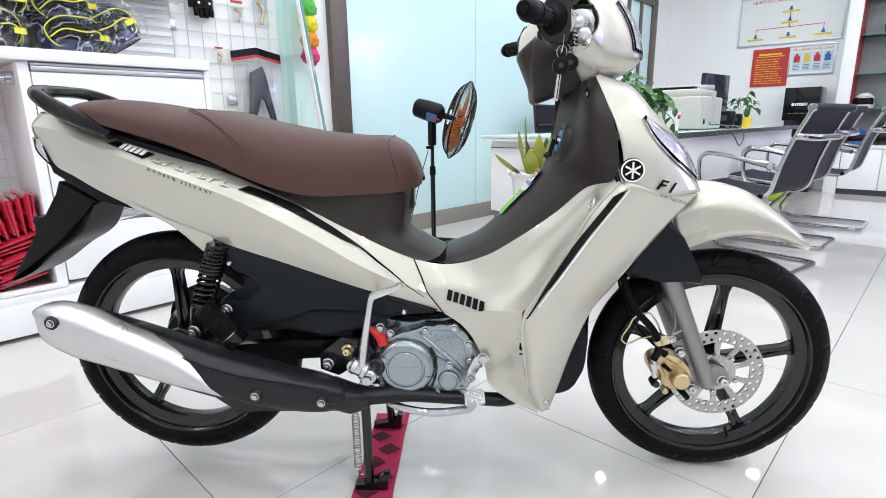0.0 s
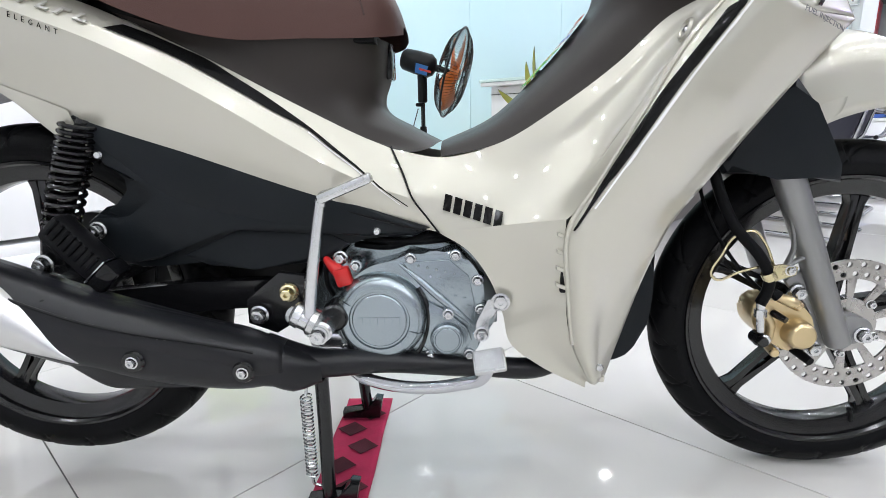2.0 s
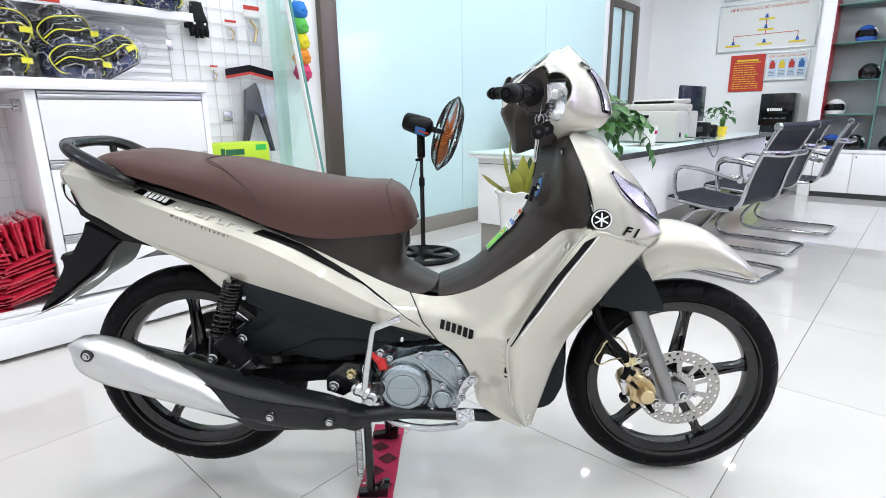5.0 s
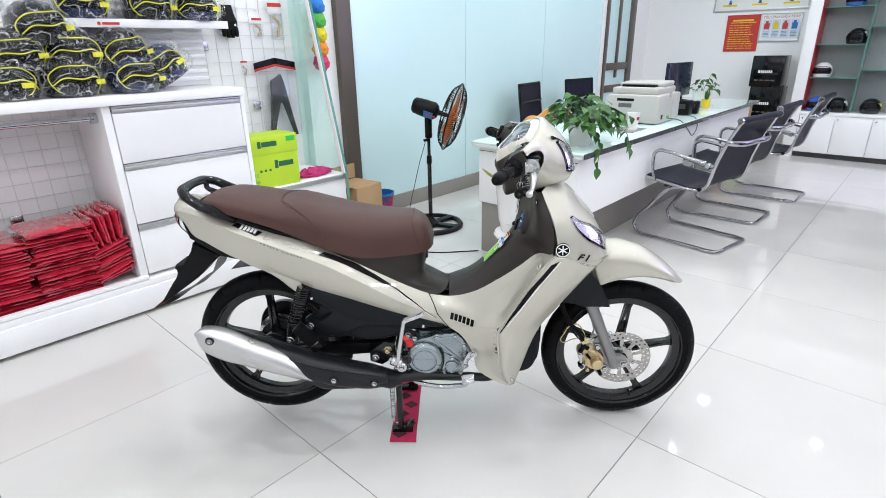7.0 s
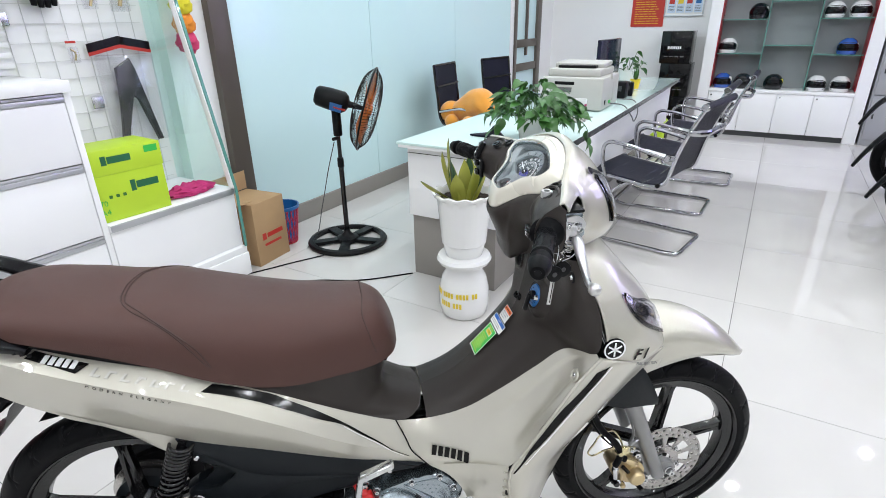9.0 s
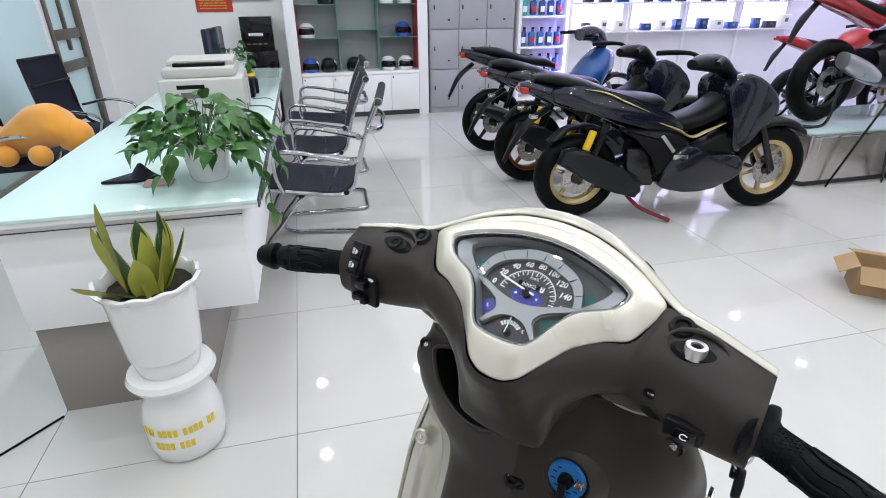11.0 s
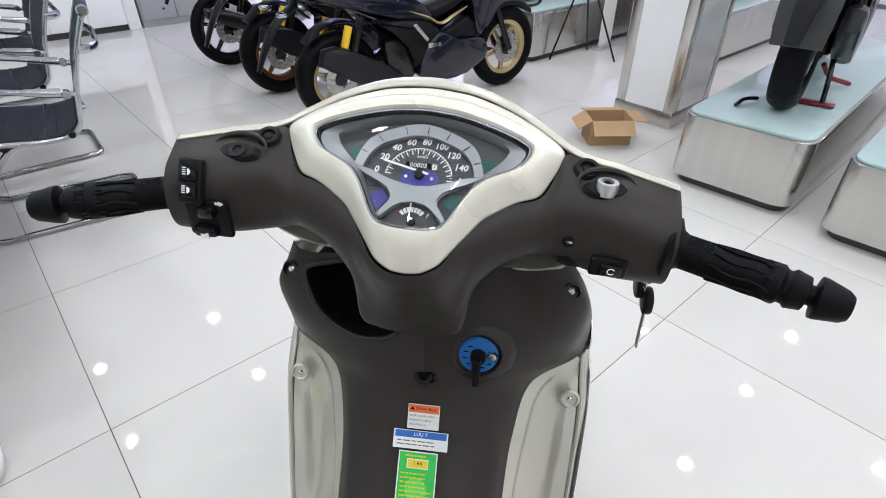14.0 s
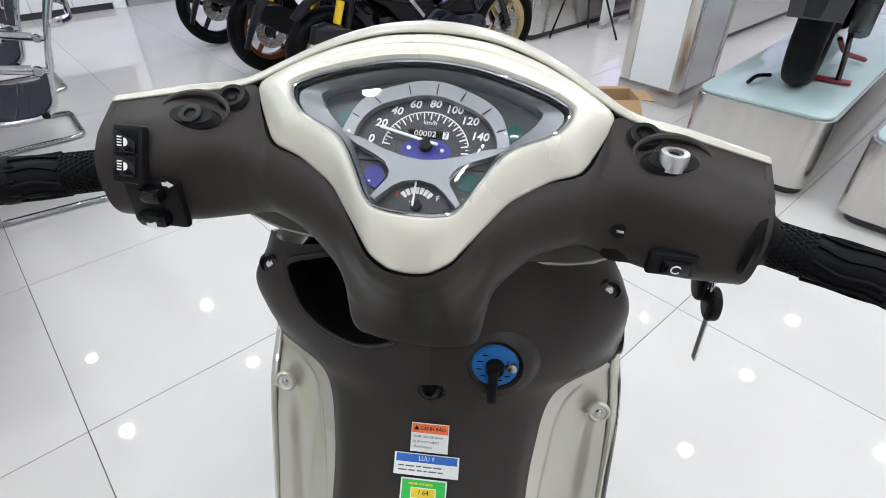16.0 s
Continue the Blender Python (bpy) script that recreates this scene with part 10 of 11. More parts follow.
part("print", bars(lines_of_bars(-1.2, 2.36, -0.4, 2.65, 5, 21, 0.4), 0, 0.0008), M["blueprint"], n4, "", FLAT)

# black cartons stacked beside the helmet shelf
for k, (z0, z1, dx) in enumerate(((0.0, 0.42, 0.0), (0.421, 0.80, 0.015), (0.801, 1.16, -0.01))):
    o = thing("black_carton", "black glossy printed helmet carton in a stack", "carton", pose(-0.50 + dx, 7.78, z0), "stacked black cartons")
    h = z1 - z0
    part("body", mbox((0, 0, h / 2), (0.34, 0.34, h), 0.004), M["blackgloss"], o)
    part("print", bars([(-0.06 + 0.021 * j, h * 0.45, -0.045 + 0.021 * j, h * 0.45 + 0.03) for j in range(6)] + [(-0.09, h * 0.45, -0.068, h * 0.45 + 0.03)], 0, 0.001), M["whiteink"], o, "", Matrix.Translation((0, -0.171, 0)) @ pose(0, 0, 0, 90))
    part("print", bars([(-0.12 + 0.06 * j, h * 0.2, -0.08 + 0.06 * j, h * 0.2 + 0.012) for j in range(4)], 0, 0.001), M["greyink"], o, "", Matrix.Translation((0, -0.171, 0)) @ pose(0, 0, 0, 90))
o = thing("carton", "brown cardboard carton beside the counter end", "carton", pose(-0.72, 7.05, 0))
part("body", mbox((0, 0, 0.31), (0.42, 0.40, 0.62), 0.004), M["cardboard"], o)
part("tape", mbox((0, -0.2005, 0.31), (0.05, 0.002, 0.62)), mat("beige_tape", (0.5, 0.36, 0.2), 0.3), o)
o = thing("shopping_bag", "lime green and black bag on the floor", "bag", pose(-0.44, 6.75, 0))
part("body", mbox((0, 0, 0.14), (0.16, 0.24, 0.28), 0.03), M["limebox"], o)
part("panel", mbox((0.081, 0, 0.10), (0.004, 0.12, 0.12), 0.01), M["blackplastic"], o)

# ---- helmet display, lockers, oil shelf ----
hd = thing("helmet_display", "white helmet display case with red sides and grey doors", "display case")
YF, YB = 7.65, 7.985
for x0, x1 in ((-0.20, -0.08), (1.33, 1.45)):
    part("side", span((x0, YF, 0.0), (x1, YB, 2.55), 0.004), M["white"], hd)
part("red_lining", span((-0.079, YF + 0.02, 0.55), (-0.074, YB, 2.45)), M["redpanel"], hd)
part("red_lining", span((1.324, YF + 0.02, 0.55), (1.329, YB, 2.45)), M["redpanel"], hd)
part("back", span((-0.074, YB - 0.02, 0.50), (1.324, YB, 2.45)), M["greyglass"], hd, "grey glass back")
part("header", span((-0.079, YF, 2.45), (1.329, YB, 2.55)), M["white"], hd)
part("ledge", span((-0.079, YF - 0.01, 0.50), (1.329, YB - 0.021, 0.535), 0.003), M["white"], hd)
part("toe_kick", span((-0.079, YF + 0.03, 0.0), (1.329, YB, 0.06)), M["greypaint"], hd)
for k in range(4):
    x0 = -0.075 + k * 0.351
    dd = part("door", span((x0 + 0.002, YF, 0.062), (x0 + 0.349, YF + 0.02, 0.498), 0.002), M["white"], hd)
    part("lock", cyl(nb(), (x0 + 0.03, YF - 0.006, 0.46), (x0 + 0.03, YF, 0.46), 0.009), M["chrome"], dd)
for x in (0.385, 0.86):
    part("divider", span((x, YF + 0.06, 0.536), (x + 0.008, YB - 0.022, 2.45)), M["glassedge"], hd, "green edged glass divider")
for i, x0, x1 in ((0, -0.07, 0.383), (1, 0.395, 0.858), (2, 0.87, 1.322)):
    for z in ((0.91, 1.27, 1.66, 2.05), (1.0, 1.45, 1.9), (0.91, 1.27, 1.66, 2.05))[i]:
        part("glass_shelf", span((x0, YF + 0.06, z), (x1, YB - 0.022, z + 0.008)), M["glassedge"], hd, "green edged glass shelf")
for x, y, z, mm, lb3 in ((0.04, 7.78, 0.536, "helmetblue", "blue open face helmet on display"), (0.25, 7.78, 0.536, "helmet", "black and blue helmet on display"), (0.56, 7.80, 0.536, "helmet", "black helmet with lime graphics on display"), (0.97, 7.79, 0.536, "helmetwhite", "white half helmet on display"), (1.19, 7.79, 0.536, "helmetwhite", "white half helmet on display"),
                         (0.03, 7.80, 0.919, "helmetwhite", "white half helmet with dark trim on display"), (1.17, 7.80, 0.919, "helmetblue", "blue full face helmet on display"), (0.28, 7.80, 1.279, "helmet", "black helmet on display"), (0.98, 7.80, 1.279, "helmetwhite", "white half helmet on display"), (1.20, 7.80, 1.279, "helmetwhite", "pink and white half helmet on display"), (0.66, 7.80, 1.459, "helmet", "dark helmet on display"), (0.2, 7.8, 1.669, "helmetblue", "blue helmet on display"), (1.1, 7.8, 1.669, "helmet", "black helmet on display")):
    hm = helmet(M[mm], x, y, z, -90, False, lb3, group="display helmets", r=0.10)
    if mm != "helmetwhite":
        part("graphic", skin(nb(), np.array([[(1.175 * 0.10 * math.cos(a) * math.cos(e), 0.99 * 0.1 * math.sin(a) * math.cos(e), 0.066 + 0.102 * math.sin(e)) for a in np.linspace(0.9, 1.9, 10)] for e in np.linspace(0.1, 0.6 + 0.1 * math.sin(x * 9), 5)])), M["lime"] if x == 0.56 else M["whiteink"], hm)

lk = thing("locker_cabinet", "grey steel locker cabinet with nine doors", "lockers")
part("carcass", span((1.475, 7.66, 0.0), (2.555, 7.985, 1.95), 0.003), M["locker"], lk)
for i in range(3):
    for k in range(4):
        x0, z0 = 1.49 + i * 0.352, 0.07 + k * 0.462
        d = part("door", span((x0, 7.642, z0), (x0 + 0.342, 7.659, z0 + 0.452), 0.004), M["locker"], lk)
        part("lock", mbox((x0 + 0.04, 7.637, z0 + 0.24), (0.016, 0.010, 0.05), 0.003), M["greypaint"], d)
        part("vent", mbox((x0 + 0.22, 7.6405, z0 + 0.10), (0.03, 0.003, 0.02), 0.001), M["greypaint"], d)

os_ = thing("oil_shelf", "white lit shelf unit with oil bottles", "shelf")
for x0, x1 in ((2.60, 2.64), (3.27, 3.31)):
    part("side", span((x0, 7.62, 0), (x1, 7.985, 2.4), 0.003), M["white"], os_)
part("back", span((2.64, 7.96, 0), (3.27, 7.985, 2.4)), M["white"], os_)
part("light_strip", span((3.25, 7.63, 0.35), (3.268, 7.65, 2.3)), M["ledglow"], os_, "bluish white strip light")
for z in (0.10, 0.42, 0.74, 1.10, 1.46, 1.82, 2.18):
    part("board", span((2.641, 7.63, z), (3.249, 7.959, z + 0.025), 0.003), M["white"], os_)
bot = None
for zi, z in enumerate((0.445, 0.765, 1.125, 1.485, 1.845)):
    for k in range(5):
        col = (M["bluepaint"], M["ignblue"], M["helmetblue"], M["bluepaint"])[k % 4] if zi % 2 else (M["bluepaint"], mat("teal_bottle", (0.02, 0.35, 0.30), 0.3), M["gold"])[0 if k else (1 if zi == 2 else 2)]
        o = thing("oil_bottle", "blue plastic engine oil bottle on the lit shelf", "bottle", pose(2.71 + k * 0.118, 7.74, z + 0.001), "oil bottles")
        part("body", mbox((0, 0, 0.085), (0.085, 0.06, 0.17), 0.018), col, o)
        part("neck", cyl(nb(), (0.015, 0, 0.165), (0.015, 0, 0.205), 0.022, 0.018, 16), col, o)
        part("cap", cyl(nb(), (0.015, 0, 0.205), (0.015, 0, 0.225), 0.019, 0.018, 16), M["blackplastic"], o)
        part("label_patch", mbox((0, -0.0305, 0.075), (0.055, 0.002, 0.07), 0.0006), M["redprint"] if k % 3 == 1 else M["whiteink"], o)

# lit accessory wall past the shelf
aw = thing("display_wall", "bright bluish lit accessory display wall", "display wall")
part("panel", span((3.33, 7.90, 0.0), (6.9, 7.985, 2.6)), M["whitegloss"], aw)
for x0 in (3.40, 4.28, 5.16, 6.04):
    part("niche_light", span((x0 + 0.05, 7.885, 0.95), (x0 + 0.78, 7.899, 1.95), 0.002), M["dispglow"], aw, "back-lit panel")
    part("frame", span((x0 - 0.02, 7.86, 0.0), (x0 + 0.02, 7.899, 2.6), 0.003), M["white"], aw)
    for z in (0.90, 1.25, 1.62, 1.98):
        part("board", span((x0 + 0.021, 7.70, z), (x0 + 0.859, 7.884, z + 0.02), 0.002), M["whitegloss"], aw)
rnd = random.Random(4)
for x0 in (3.40, 4.28, 5.16, 6.04):
    for z in (0.921, 1.271, 1.641):
        for k in range(3):
            o = thing("boxed_part", "small boxed accessory on the lit display shelf", "box", pose(x0 + 0.2 + k * 0.24, 7.78, z), "boxed accessories")
            h = rnd.uniform(0.08, 0.2)
            part("box", mbox((0, 0, h / 2), (rnd.uniform(0.08, 0.16), 0.1, h), 0.004), (M["paper"], M["greypaint"], M["bluepaint"])[rnd.randrange(3)], o)
            part("print", mbox((0, -0.0505, h * 0.6), (0.05, 0.002, h * 0.3)), M["greyink"], o)

# ---- the other motorbikes ----


def simple_wheel(parent, name, c, R, half, rim_r, rim_mat, spokes, a0):
    w = part(name, rim_mesh(rim_r, half * 0.72, 64), rim_mat, parent, "", Matrix.Translation(c))
    part("tyre", tyre_mesh(R, half, rim_r - 0.002, 20, 160), M["rubber"], w)
    for k in range(spokes):
        part("spoke", spoke_mesh(radians(a0 + 360 * k / spokes), 0.03, rim_r - 0.022, 0.034, 0.028, 0.011), rim_mat, w)
    part("hub", lathe(nb(), [(0, -0.05), (0.04, -0.05), (0.05, -0.03), (0.05, 0.03), (0.04, 0.05), (0, 0.05)], 24, YAX), M["blackmetal"], w)
    part("disc", lathe(nb(), [(0.05, -0.056), (0.11, -0.056), (0.11, -0.052), (0.05, -0.052)], 40, YAX.inverted(), True), M["disc"], w)
    return w


def shell(name, bike_, rows, material, label="", n=26, m=40, p=2.4):
    """A closed body of oval stations (x, z centre, half width, half height)."""
    R = []
    for x, zc, w, h in rows:
        R.append([(x, w * math.copysign(abs(math.cos(t)) ** (2 / p), math.cos(t)), zc + h * math.copysign(abs(math.sin(t)) ** (2 / p), math.sin(t))) for t in (2 * math.pi * k / n for k in range(n))])
    R = np.array(R)
    G = np.array([spl(R[:, i], m) for i in range(n)]).transpose(1, 0, 2)
    b = skin(nb(), G, True)
    vs = list(b.verts)
    b.faces.new(vs[:n])
    b.faces.new(vs[-n:])
    bmesh.ops.recalc_face_normals(b, faces=b.faces[:])
    return part(name, b, material, bike_, label)


def sport_scooter(m, label, body, accent, rim, seat_m, trim, front=None):
    """A maxi scooter on its side, facing +x; the rear axle stands over the origin."""
    o = thing("scooter", label, "scooter", m, "parked scooters")
    simple_wheel(o, "rear_wheel", (0, 0, 0.285), 0.285, 0.066, 0.19, rim, 5, 90)
    simple_wheel(o, "front_wheel", (1.37, 0, 0.29), 0.29, 0.055, 0.195, rim, 5, 54)
    shell("tail", o, [(-0.42, 0.88, 0.03, 0.02), (-0.36, 0.87, 0.07, 0.04), (-0.20, 0.83, 0.12, 0.07), (0.05, 0.78, 0.13, 0.08), (0.30, 0.69, 0.14, 0.10), (0.50, 0.60, 0.14, 0.10), (0.60, 0.52, 0.13, 0.10)], body, "glossy tail body")
    shell("floor_body", o, [(0.36, 0.42, 0.10, 0.10), (0.50, 0.38, 0.15, 0.12), (0.75, 0.34, 0.165, 0.12), (0.95, 0.40, 0.16, 0.16), (1.05, 0.56, 0.14, 0.22), (1.10, 0.66, 0.12, 0.20)], body)
    shell("centre_spine", o, [(0.45, 0.66, 0.13, 0.06), (0.60, 0.62, 0.13, 0.06), (0.80, 0.66, 0.13, 0.07), (0.95, 0.76, 0.14, 0.09), (1.05, 0.84, 0.13, 0.08)], M["blackplastic"])
    shell("nose", o, [(0.90, 0.84, 0.11, 0.06), (1.00, 0.84, 0.15, 0.10), (1.10, 0.78, 0.16, 0.12), (1.20, 0.71, 0.12, 0.11), (1.29, 0.66, 0.05, 0.06)], body, "pointed front fairing")
    shell("cockpit", o, [(0.70, 0.98, 0.06, 0.03), (0.78, 0.99, 0.11, 0.05), (0.87, 0.98, 0.11, 0.06), (0.96, 0.92, 0.08, 0.05), (1.02, 0.88, 0.06, 0.04)], M["blackplastic"])
    shell("seat", o, [(-0.34, 0.925, 0.05, 0.02), (-0.25, 0.925, 0.11, 0.035), (-0.05, 0.875, 0.13, 0.05), (0.10, 0.82, 0.14, 0.055), (0.22, 0.785, 0.15, 0.05), (0.40, 0.775, 0.14, 0.045), (0.50, 0.765, 0.09, 0.035), (0.54, 0.755, 0.05, 0.02)], seat_m, "black stepped seat")
    shell("front_fender", o, [(1.10, 0.50, 0.05, 0.03), (1.22, 0.575, 0.075, 0.035), (1.38, 0.605, 0.075, 0.03), (1.52, 0.575, 0.06, 0.03), (1.62, 0.52, 0.03, 0.02)], M["blackplastic"])
    for s in (-1, 1):
        def cheek(name, outline, y0, y1, material, label="", bev=0.022):
            return part(name, prism(nb(), soften(outline) if bev > 0.01 else outline, min(s * y0, s * y1), max(s * y0, s * y1), "y", bev), material, o, label, None, 50)

        cheek("tail_panel", [(-0.27, 0.86), (-0.15, 0.90), (0.07, 0.87), (0.32, 0.80), (0.50, 0.72), (0.62, 0.66), (0.66, 0.58), (0.55, 0.56), (0.45, 0.60), (0.23, 0.66), (0.0, 0.73), (-0.2, 0.78)], 0.05, 0.152, body, "sleek tail panel")
        cheek("under_panel", [(0.14, 0.64), (0.45, 0.60), (0.58, 0.60), (0.68, 0.53), (0.66, 0.45), (0.57, 0.40), (0.50, 0.30), (0.45, 0.32), (0.47, 0.43), (0.36, 0.54)], 0.10, 0.182, M["blackplastic"])
        cheek("floor_panel", [(0.50, 0.30), (0.57, 0.45), (0.68, 0.53), (0.72, 0.47), (0.85, 0.44), (1.02, 0.45), (1.09, 0.36), (1.05, 0.27), (0.84, 0.20), (0.62, 0.20), (0.50, 0.24)], 0.10, 0.198, body)
        cheek("front_panel", [(0.86, 0.86), (0.97, 0.95), (1.10, 0.91), (1.23, 0.80), (1.25, 0.70), (1.17, 0.62), (1.07, 0.55), (1.03, 0.44), (0.97, 0.46), (0.95, 0.62), (0.91, 0.72)], 0.08, 0.188, front or body, "angular front panel")
        cheek("leg_guard", [(0.70, 0.50), (0.80, 0.53), (0.93, 0.60), (0.95, 0.50), (1.03, 0.42), (0.85, 0.43), (0.73, 0.46)], 0.09, 0.172, M["blackplastic"])
        cheek("slash_trim", [(0.465, 0.575), (0.485, 0.585), (0.58, 0.48), (0.565, 0.465)], 0.17, 0.192, M["silver"], "", 0.003)
        part("accent_blade", tube(nb(), [(-0.05, s * 0.152, 0.872), (0.07, s * 0.155, 0.852), (0.22, s * 0.158, 0.79), (0.38, s * 0.156, 0.725)], [0.005, 0.012, 0.013, 0.004], 8, 30, flat=0.4), accent, o, "coloured accent strip")
        part("accent_blade", tube(nb(), [(0.46, s * 0.160, 0.655), (0.58, s * 0.176, 0.612), (0.68, s * 0.178, 0.565), (0.78, s * 0.176, 0.60), (0.90, s * 0.172, 0.645)], [0.006, 0.018, 0.020, 0.016, 0.005], 8, 30, flat=0.4), accent, o, "coloured accent strip")
    part("muffler", prism(nb(), [(-0.16, 0.51), (-0.19, 0.42), (0.0, 0.31), (0.2, 0.22), (0.35, 0.17), (0.39, 0.22), (0.37, 0.30), (0.25, 0.37), (0.05, 0.47), (-0.08, 0.52)], -0.205, -0.115, "y", 0.03), M["heatshield"], o, "matt black muffler", None, 30)
    part("engine_case", prism(nb(), [(0.27, 0.50), (0.40, 0.50), (0.46, 0.44), (0.50, 0.34), (0.46, 0.26), (0.36, 0.26), (0.28, 0.34)], -0.16, -0.08, "y", 0.02), M["blackmetal"], o, "", None, 30)
    shell("engine", o, [(0.12, 0.28, 0.09, 0.08), (0.30, 0.30, 0.13, 0.11), (0.48, 0.32, 0.12, 0.11), (0.56, 0.32, 0.08, 0.07)], M["blackmetal"])
    part("engine_cover", prism(nb(), oval(0.42, 0.32, 0.10, 0.09, 6), -0.155, -0.12, "y", 0.01), M["blackmetal"], o)
    for s in (-1, 1):
        part("fork_leg", cyl(nb(), (1.37, s * 0.085, 0.29), (1.20, s * 0.08, 0.66), 0.024, 0.02, 16), M["blackmetal"], o)
        part("handlebar", tube(nb(), [(0.80, s * 0.05, 1.00), (0.79, s * 0.16, 1.03), (0.72, s * 0.26, 1.03), (0.64, s * 0.35, 1.02)], [0.014, 0.014, 0.017, 0.017], 10), M["rubber"], o)
        part("shock", cyl(nb(), (0.02, s * 0.14, 0.36), (0.12, s * 0.14, 0.66), 0.026, None, 16), M["blackgloss"], o)
        part("reservoir", cyl(nb(), (-0.01, s * 0.155, 0.50), (0.03, s * 0.155, 0.62), 0.024, None, 16, bev=0.004), trim, o, "coloured shock reservoir")
        part("rear_turn_signal", mbox((-0.36, s * 0.14, 0.72), (0.05, 0.05, 0.025), 0.008), M["chrome"], o)
    part("tail_light", mbox((-0.40, 0, 0.86), (0.05, 0.16, 0.04), 0.012), M["redlens"], o)
    part("rear_fender", tube(nb(), [(-0.22, 0, 0.74), (-0.34, 0, 0.66), (-0.44, 0, 0.52), (-0.50, 0, 0.40)], [0.05, 0.05, 0.045, 0.03], 8, 20, flat=0.35), M["blackplastic"], o)
    part("hugger", tube(nb(), [(0.26, 0, 0.50), (0.10, 0, 0.615), (-0.10, 0, 0.60), (-0.20, 0, 0.52)], 0.07, 8, 20, flat=0.15), M["blackplastic"], o)
    part("stand", tube(nb(), [(0.34, -0.09, 0.16), (0.40, -0.12, 0.10), (0.60, -0.23, 0.016)], 0.013, 8), M["standred"], o, "dark red painted side stand")
    part("plate_holder", mbox((0.62, -0.195, 0.44), (0.10, 0.006, 0.03), 0.002, None), M["silver"], o)
    return o


sport_scooter(pose(1.60, 3.965, 0, 0, 0, -6.5) @ Matrix.Scale(0.97, 4), "glossy dark navy sport scooter with gold wheels", M["navy"], M["goldrim"], M["goldrim"], M["blackplastic"], M["yellowpaint"])
sport_scooter(pose(1.60, 4.76, 0, 0, 0, -3) @ Matrix.Scale(0.97, 4), "black and white sport scooter with copper wheels", M["navy"], M["whitepaint"], M["bronzerim"], M["blackplastic"], M["yellowpaint"])


def naked_bike(m, label, body, rim, group="motorbikes on platforms"):
    o = thing("motorbike", label, "motorbike", m, group)
    simple_wheel(o, "rear_wheel", (0, 0, 0.31), 0.31, 0.065, 0.215, rim, 6, 90)
    simple_wheel(o, "front_wheel", (1.33, 0, 0.30), 0.30, 0.052, 0.215, rim, 6, 54)
    shell("tank", o, [(0.45, 0.80, 0.08, 0.06), (0.60, 0.86, 0.14, 0.10), (0.80, 0.90, 0.16, 0.12), (0.98, 0.86, 0.13, 0.10), (1.08, 0.80, 0.07, 0.05)], body)
    shell("seat", o, [(-0.10, 0.90, 0.06, 0.03), (0.10, 0.86, 0.10, 0.04), (0.35, 0.80, 0.13, 0.045), (0.55, 0.80, 0.11, 0.04)], M["blackplastic"])
    shell("tail", o, [(-0.38, 0.93, 0.02, 0.02), (-0.20, 0.90, 0.07, 0.05), (0.10, 0.82, 0.10, 0.06), (0.35, 0.74, 0.11, 0.06)], body)
    shell("engine", o, [(0.40, 0.42, 0.12, 0.12), (0.60, 0.42, 0.17, 0.18), (0.85, 0.45, 0.16, 0.20), (1.00, 0.50, 0.08, 0.12)], M["blackmetal"])
    shell("side_fairing", o, [(0.60, 0.62, 0.17, 0.05), (0.80, 0.62, 0.20, 0.13), (1.00, 0.64, 0.20, 0.16), (1.15, 0.76, 0.14, 0.14), (1.28, 0.86, 0.06, 0.08)], M["blackgloss"])
    shell("muffler", o, [(0.36, 0.34, 0.04, 0.04), (0.25, 0.38, 0.06, 0.06), (0.06, 0.44, 0.065, 0.07), (-0.05, 0.48, 0.055, 0.06)], M["silver"]).matrix_basis = Matrix.Translation((0, -0.16, 0))
    for s in (-1, 1):
        part("fork_leg", cyl(nb(), (1.33, s * 0.09, 0.30), (1.10, s * 0.09, 0.90), 0.026, 0.022, 16), M["goldrim"], o)
        part("swing_arm", tube(nb(), [(0.0, s * 0.09, 0.31), (0.25, s * 0.10, 0.36), (0.48, s * 0.10, 0.42)], 0.026, 8), M["blackmetal"], o)
        part("handlebar", tube(nb(), [(1.08, s * 0.06, 0.98), (1.04, s * 0.2, 1.02), (0.97, s * 0.36, 1.0)], 0.015, 8), M["rubber"], o)
        part("mirror", mbox((1.05, s * 0.30, 1.16), (0.03, 0.12, 0.07), 0.02), M["blackplastic"], o)
    shell("headlight", o, [(1.05, 0.92, 0.08, 0.08), (1.18, 0.93, 0.11, 0.10), (1.30, 0.88, 0.06, 0.06)], body)
    shell("front_fender", o, [(1.12, 0.55, 0.04, 0.02), (1.25, 0.615, 0.06, 0.025), (1.42, 0.62, 0.06, 0.025), (1.52, 0.57, 0.03, 0.02)], M["blackplastic"])
    part("rear_fender", tube(nb(), [(-0.25, 0, 0.88), (-0.36, 0, 0.76), (-0.44, 0, 0.60)], [0.03, 0.04, 0.02], 8, 20, flat=0.35), M["blackplastic"], o)
    part("tail_light", mbox((-0.37, 0, 0.92), (0.03, 0.08, 0.03), 0.008), M["redlens"], o)
    part("paddock_stand", tube(nb(), [(0.0, -0.16, 0.30), (-0.10, -0.2, 0.02), (-0.35, -0.2, 0.02), (-0.35, 0.2, 0.02), (-0.10, 0.2, 0.02), (0.0, 0.16, 0.30)], 0.012, 8), M["blackmetal"], o)
    return o


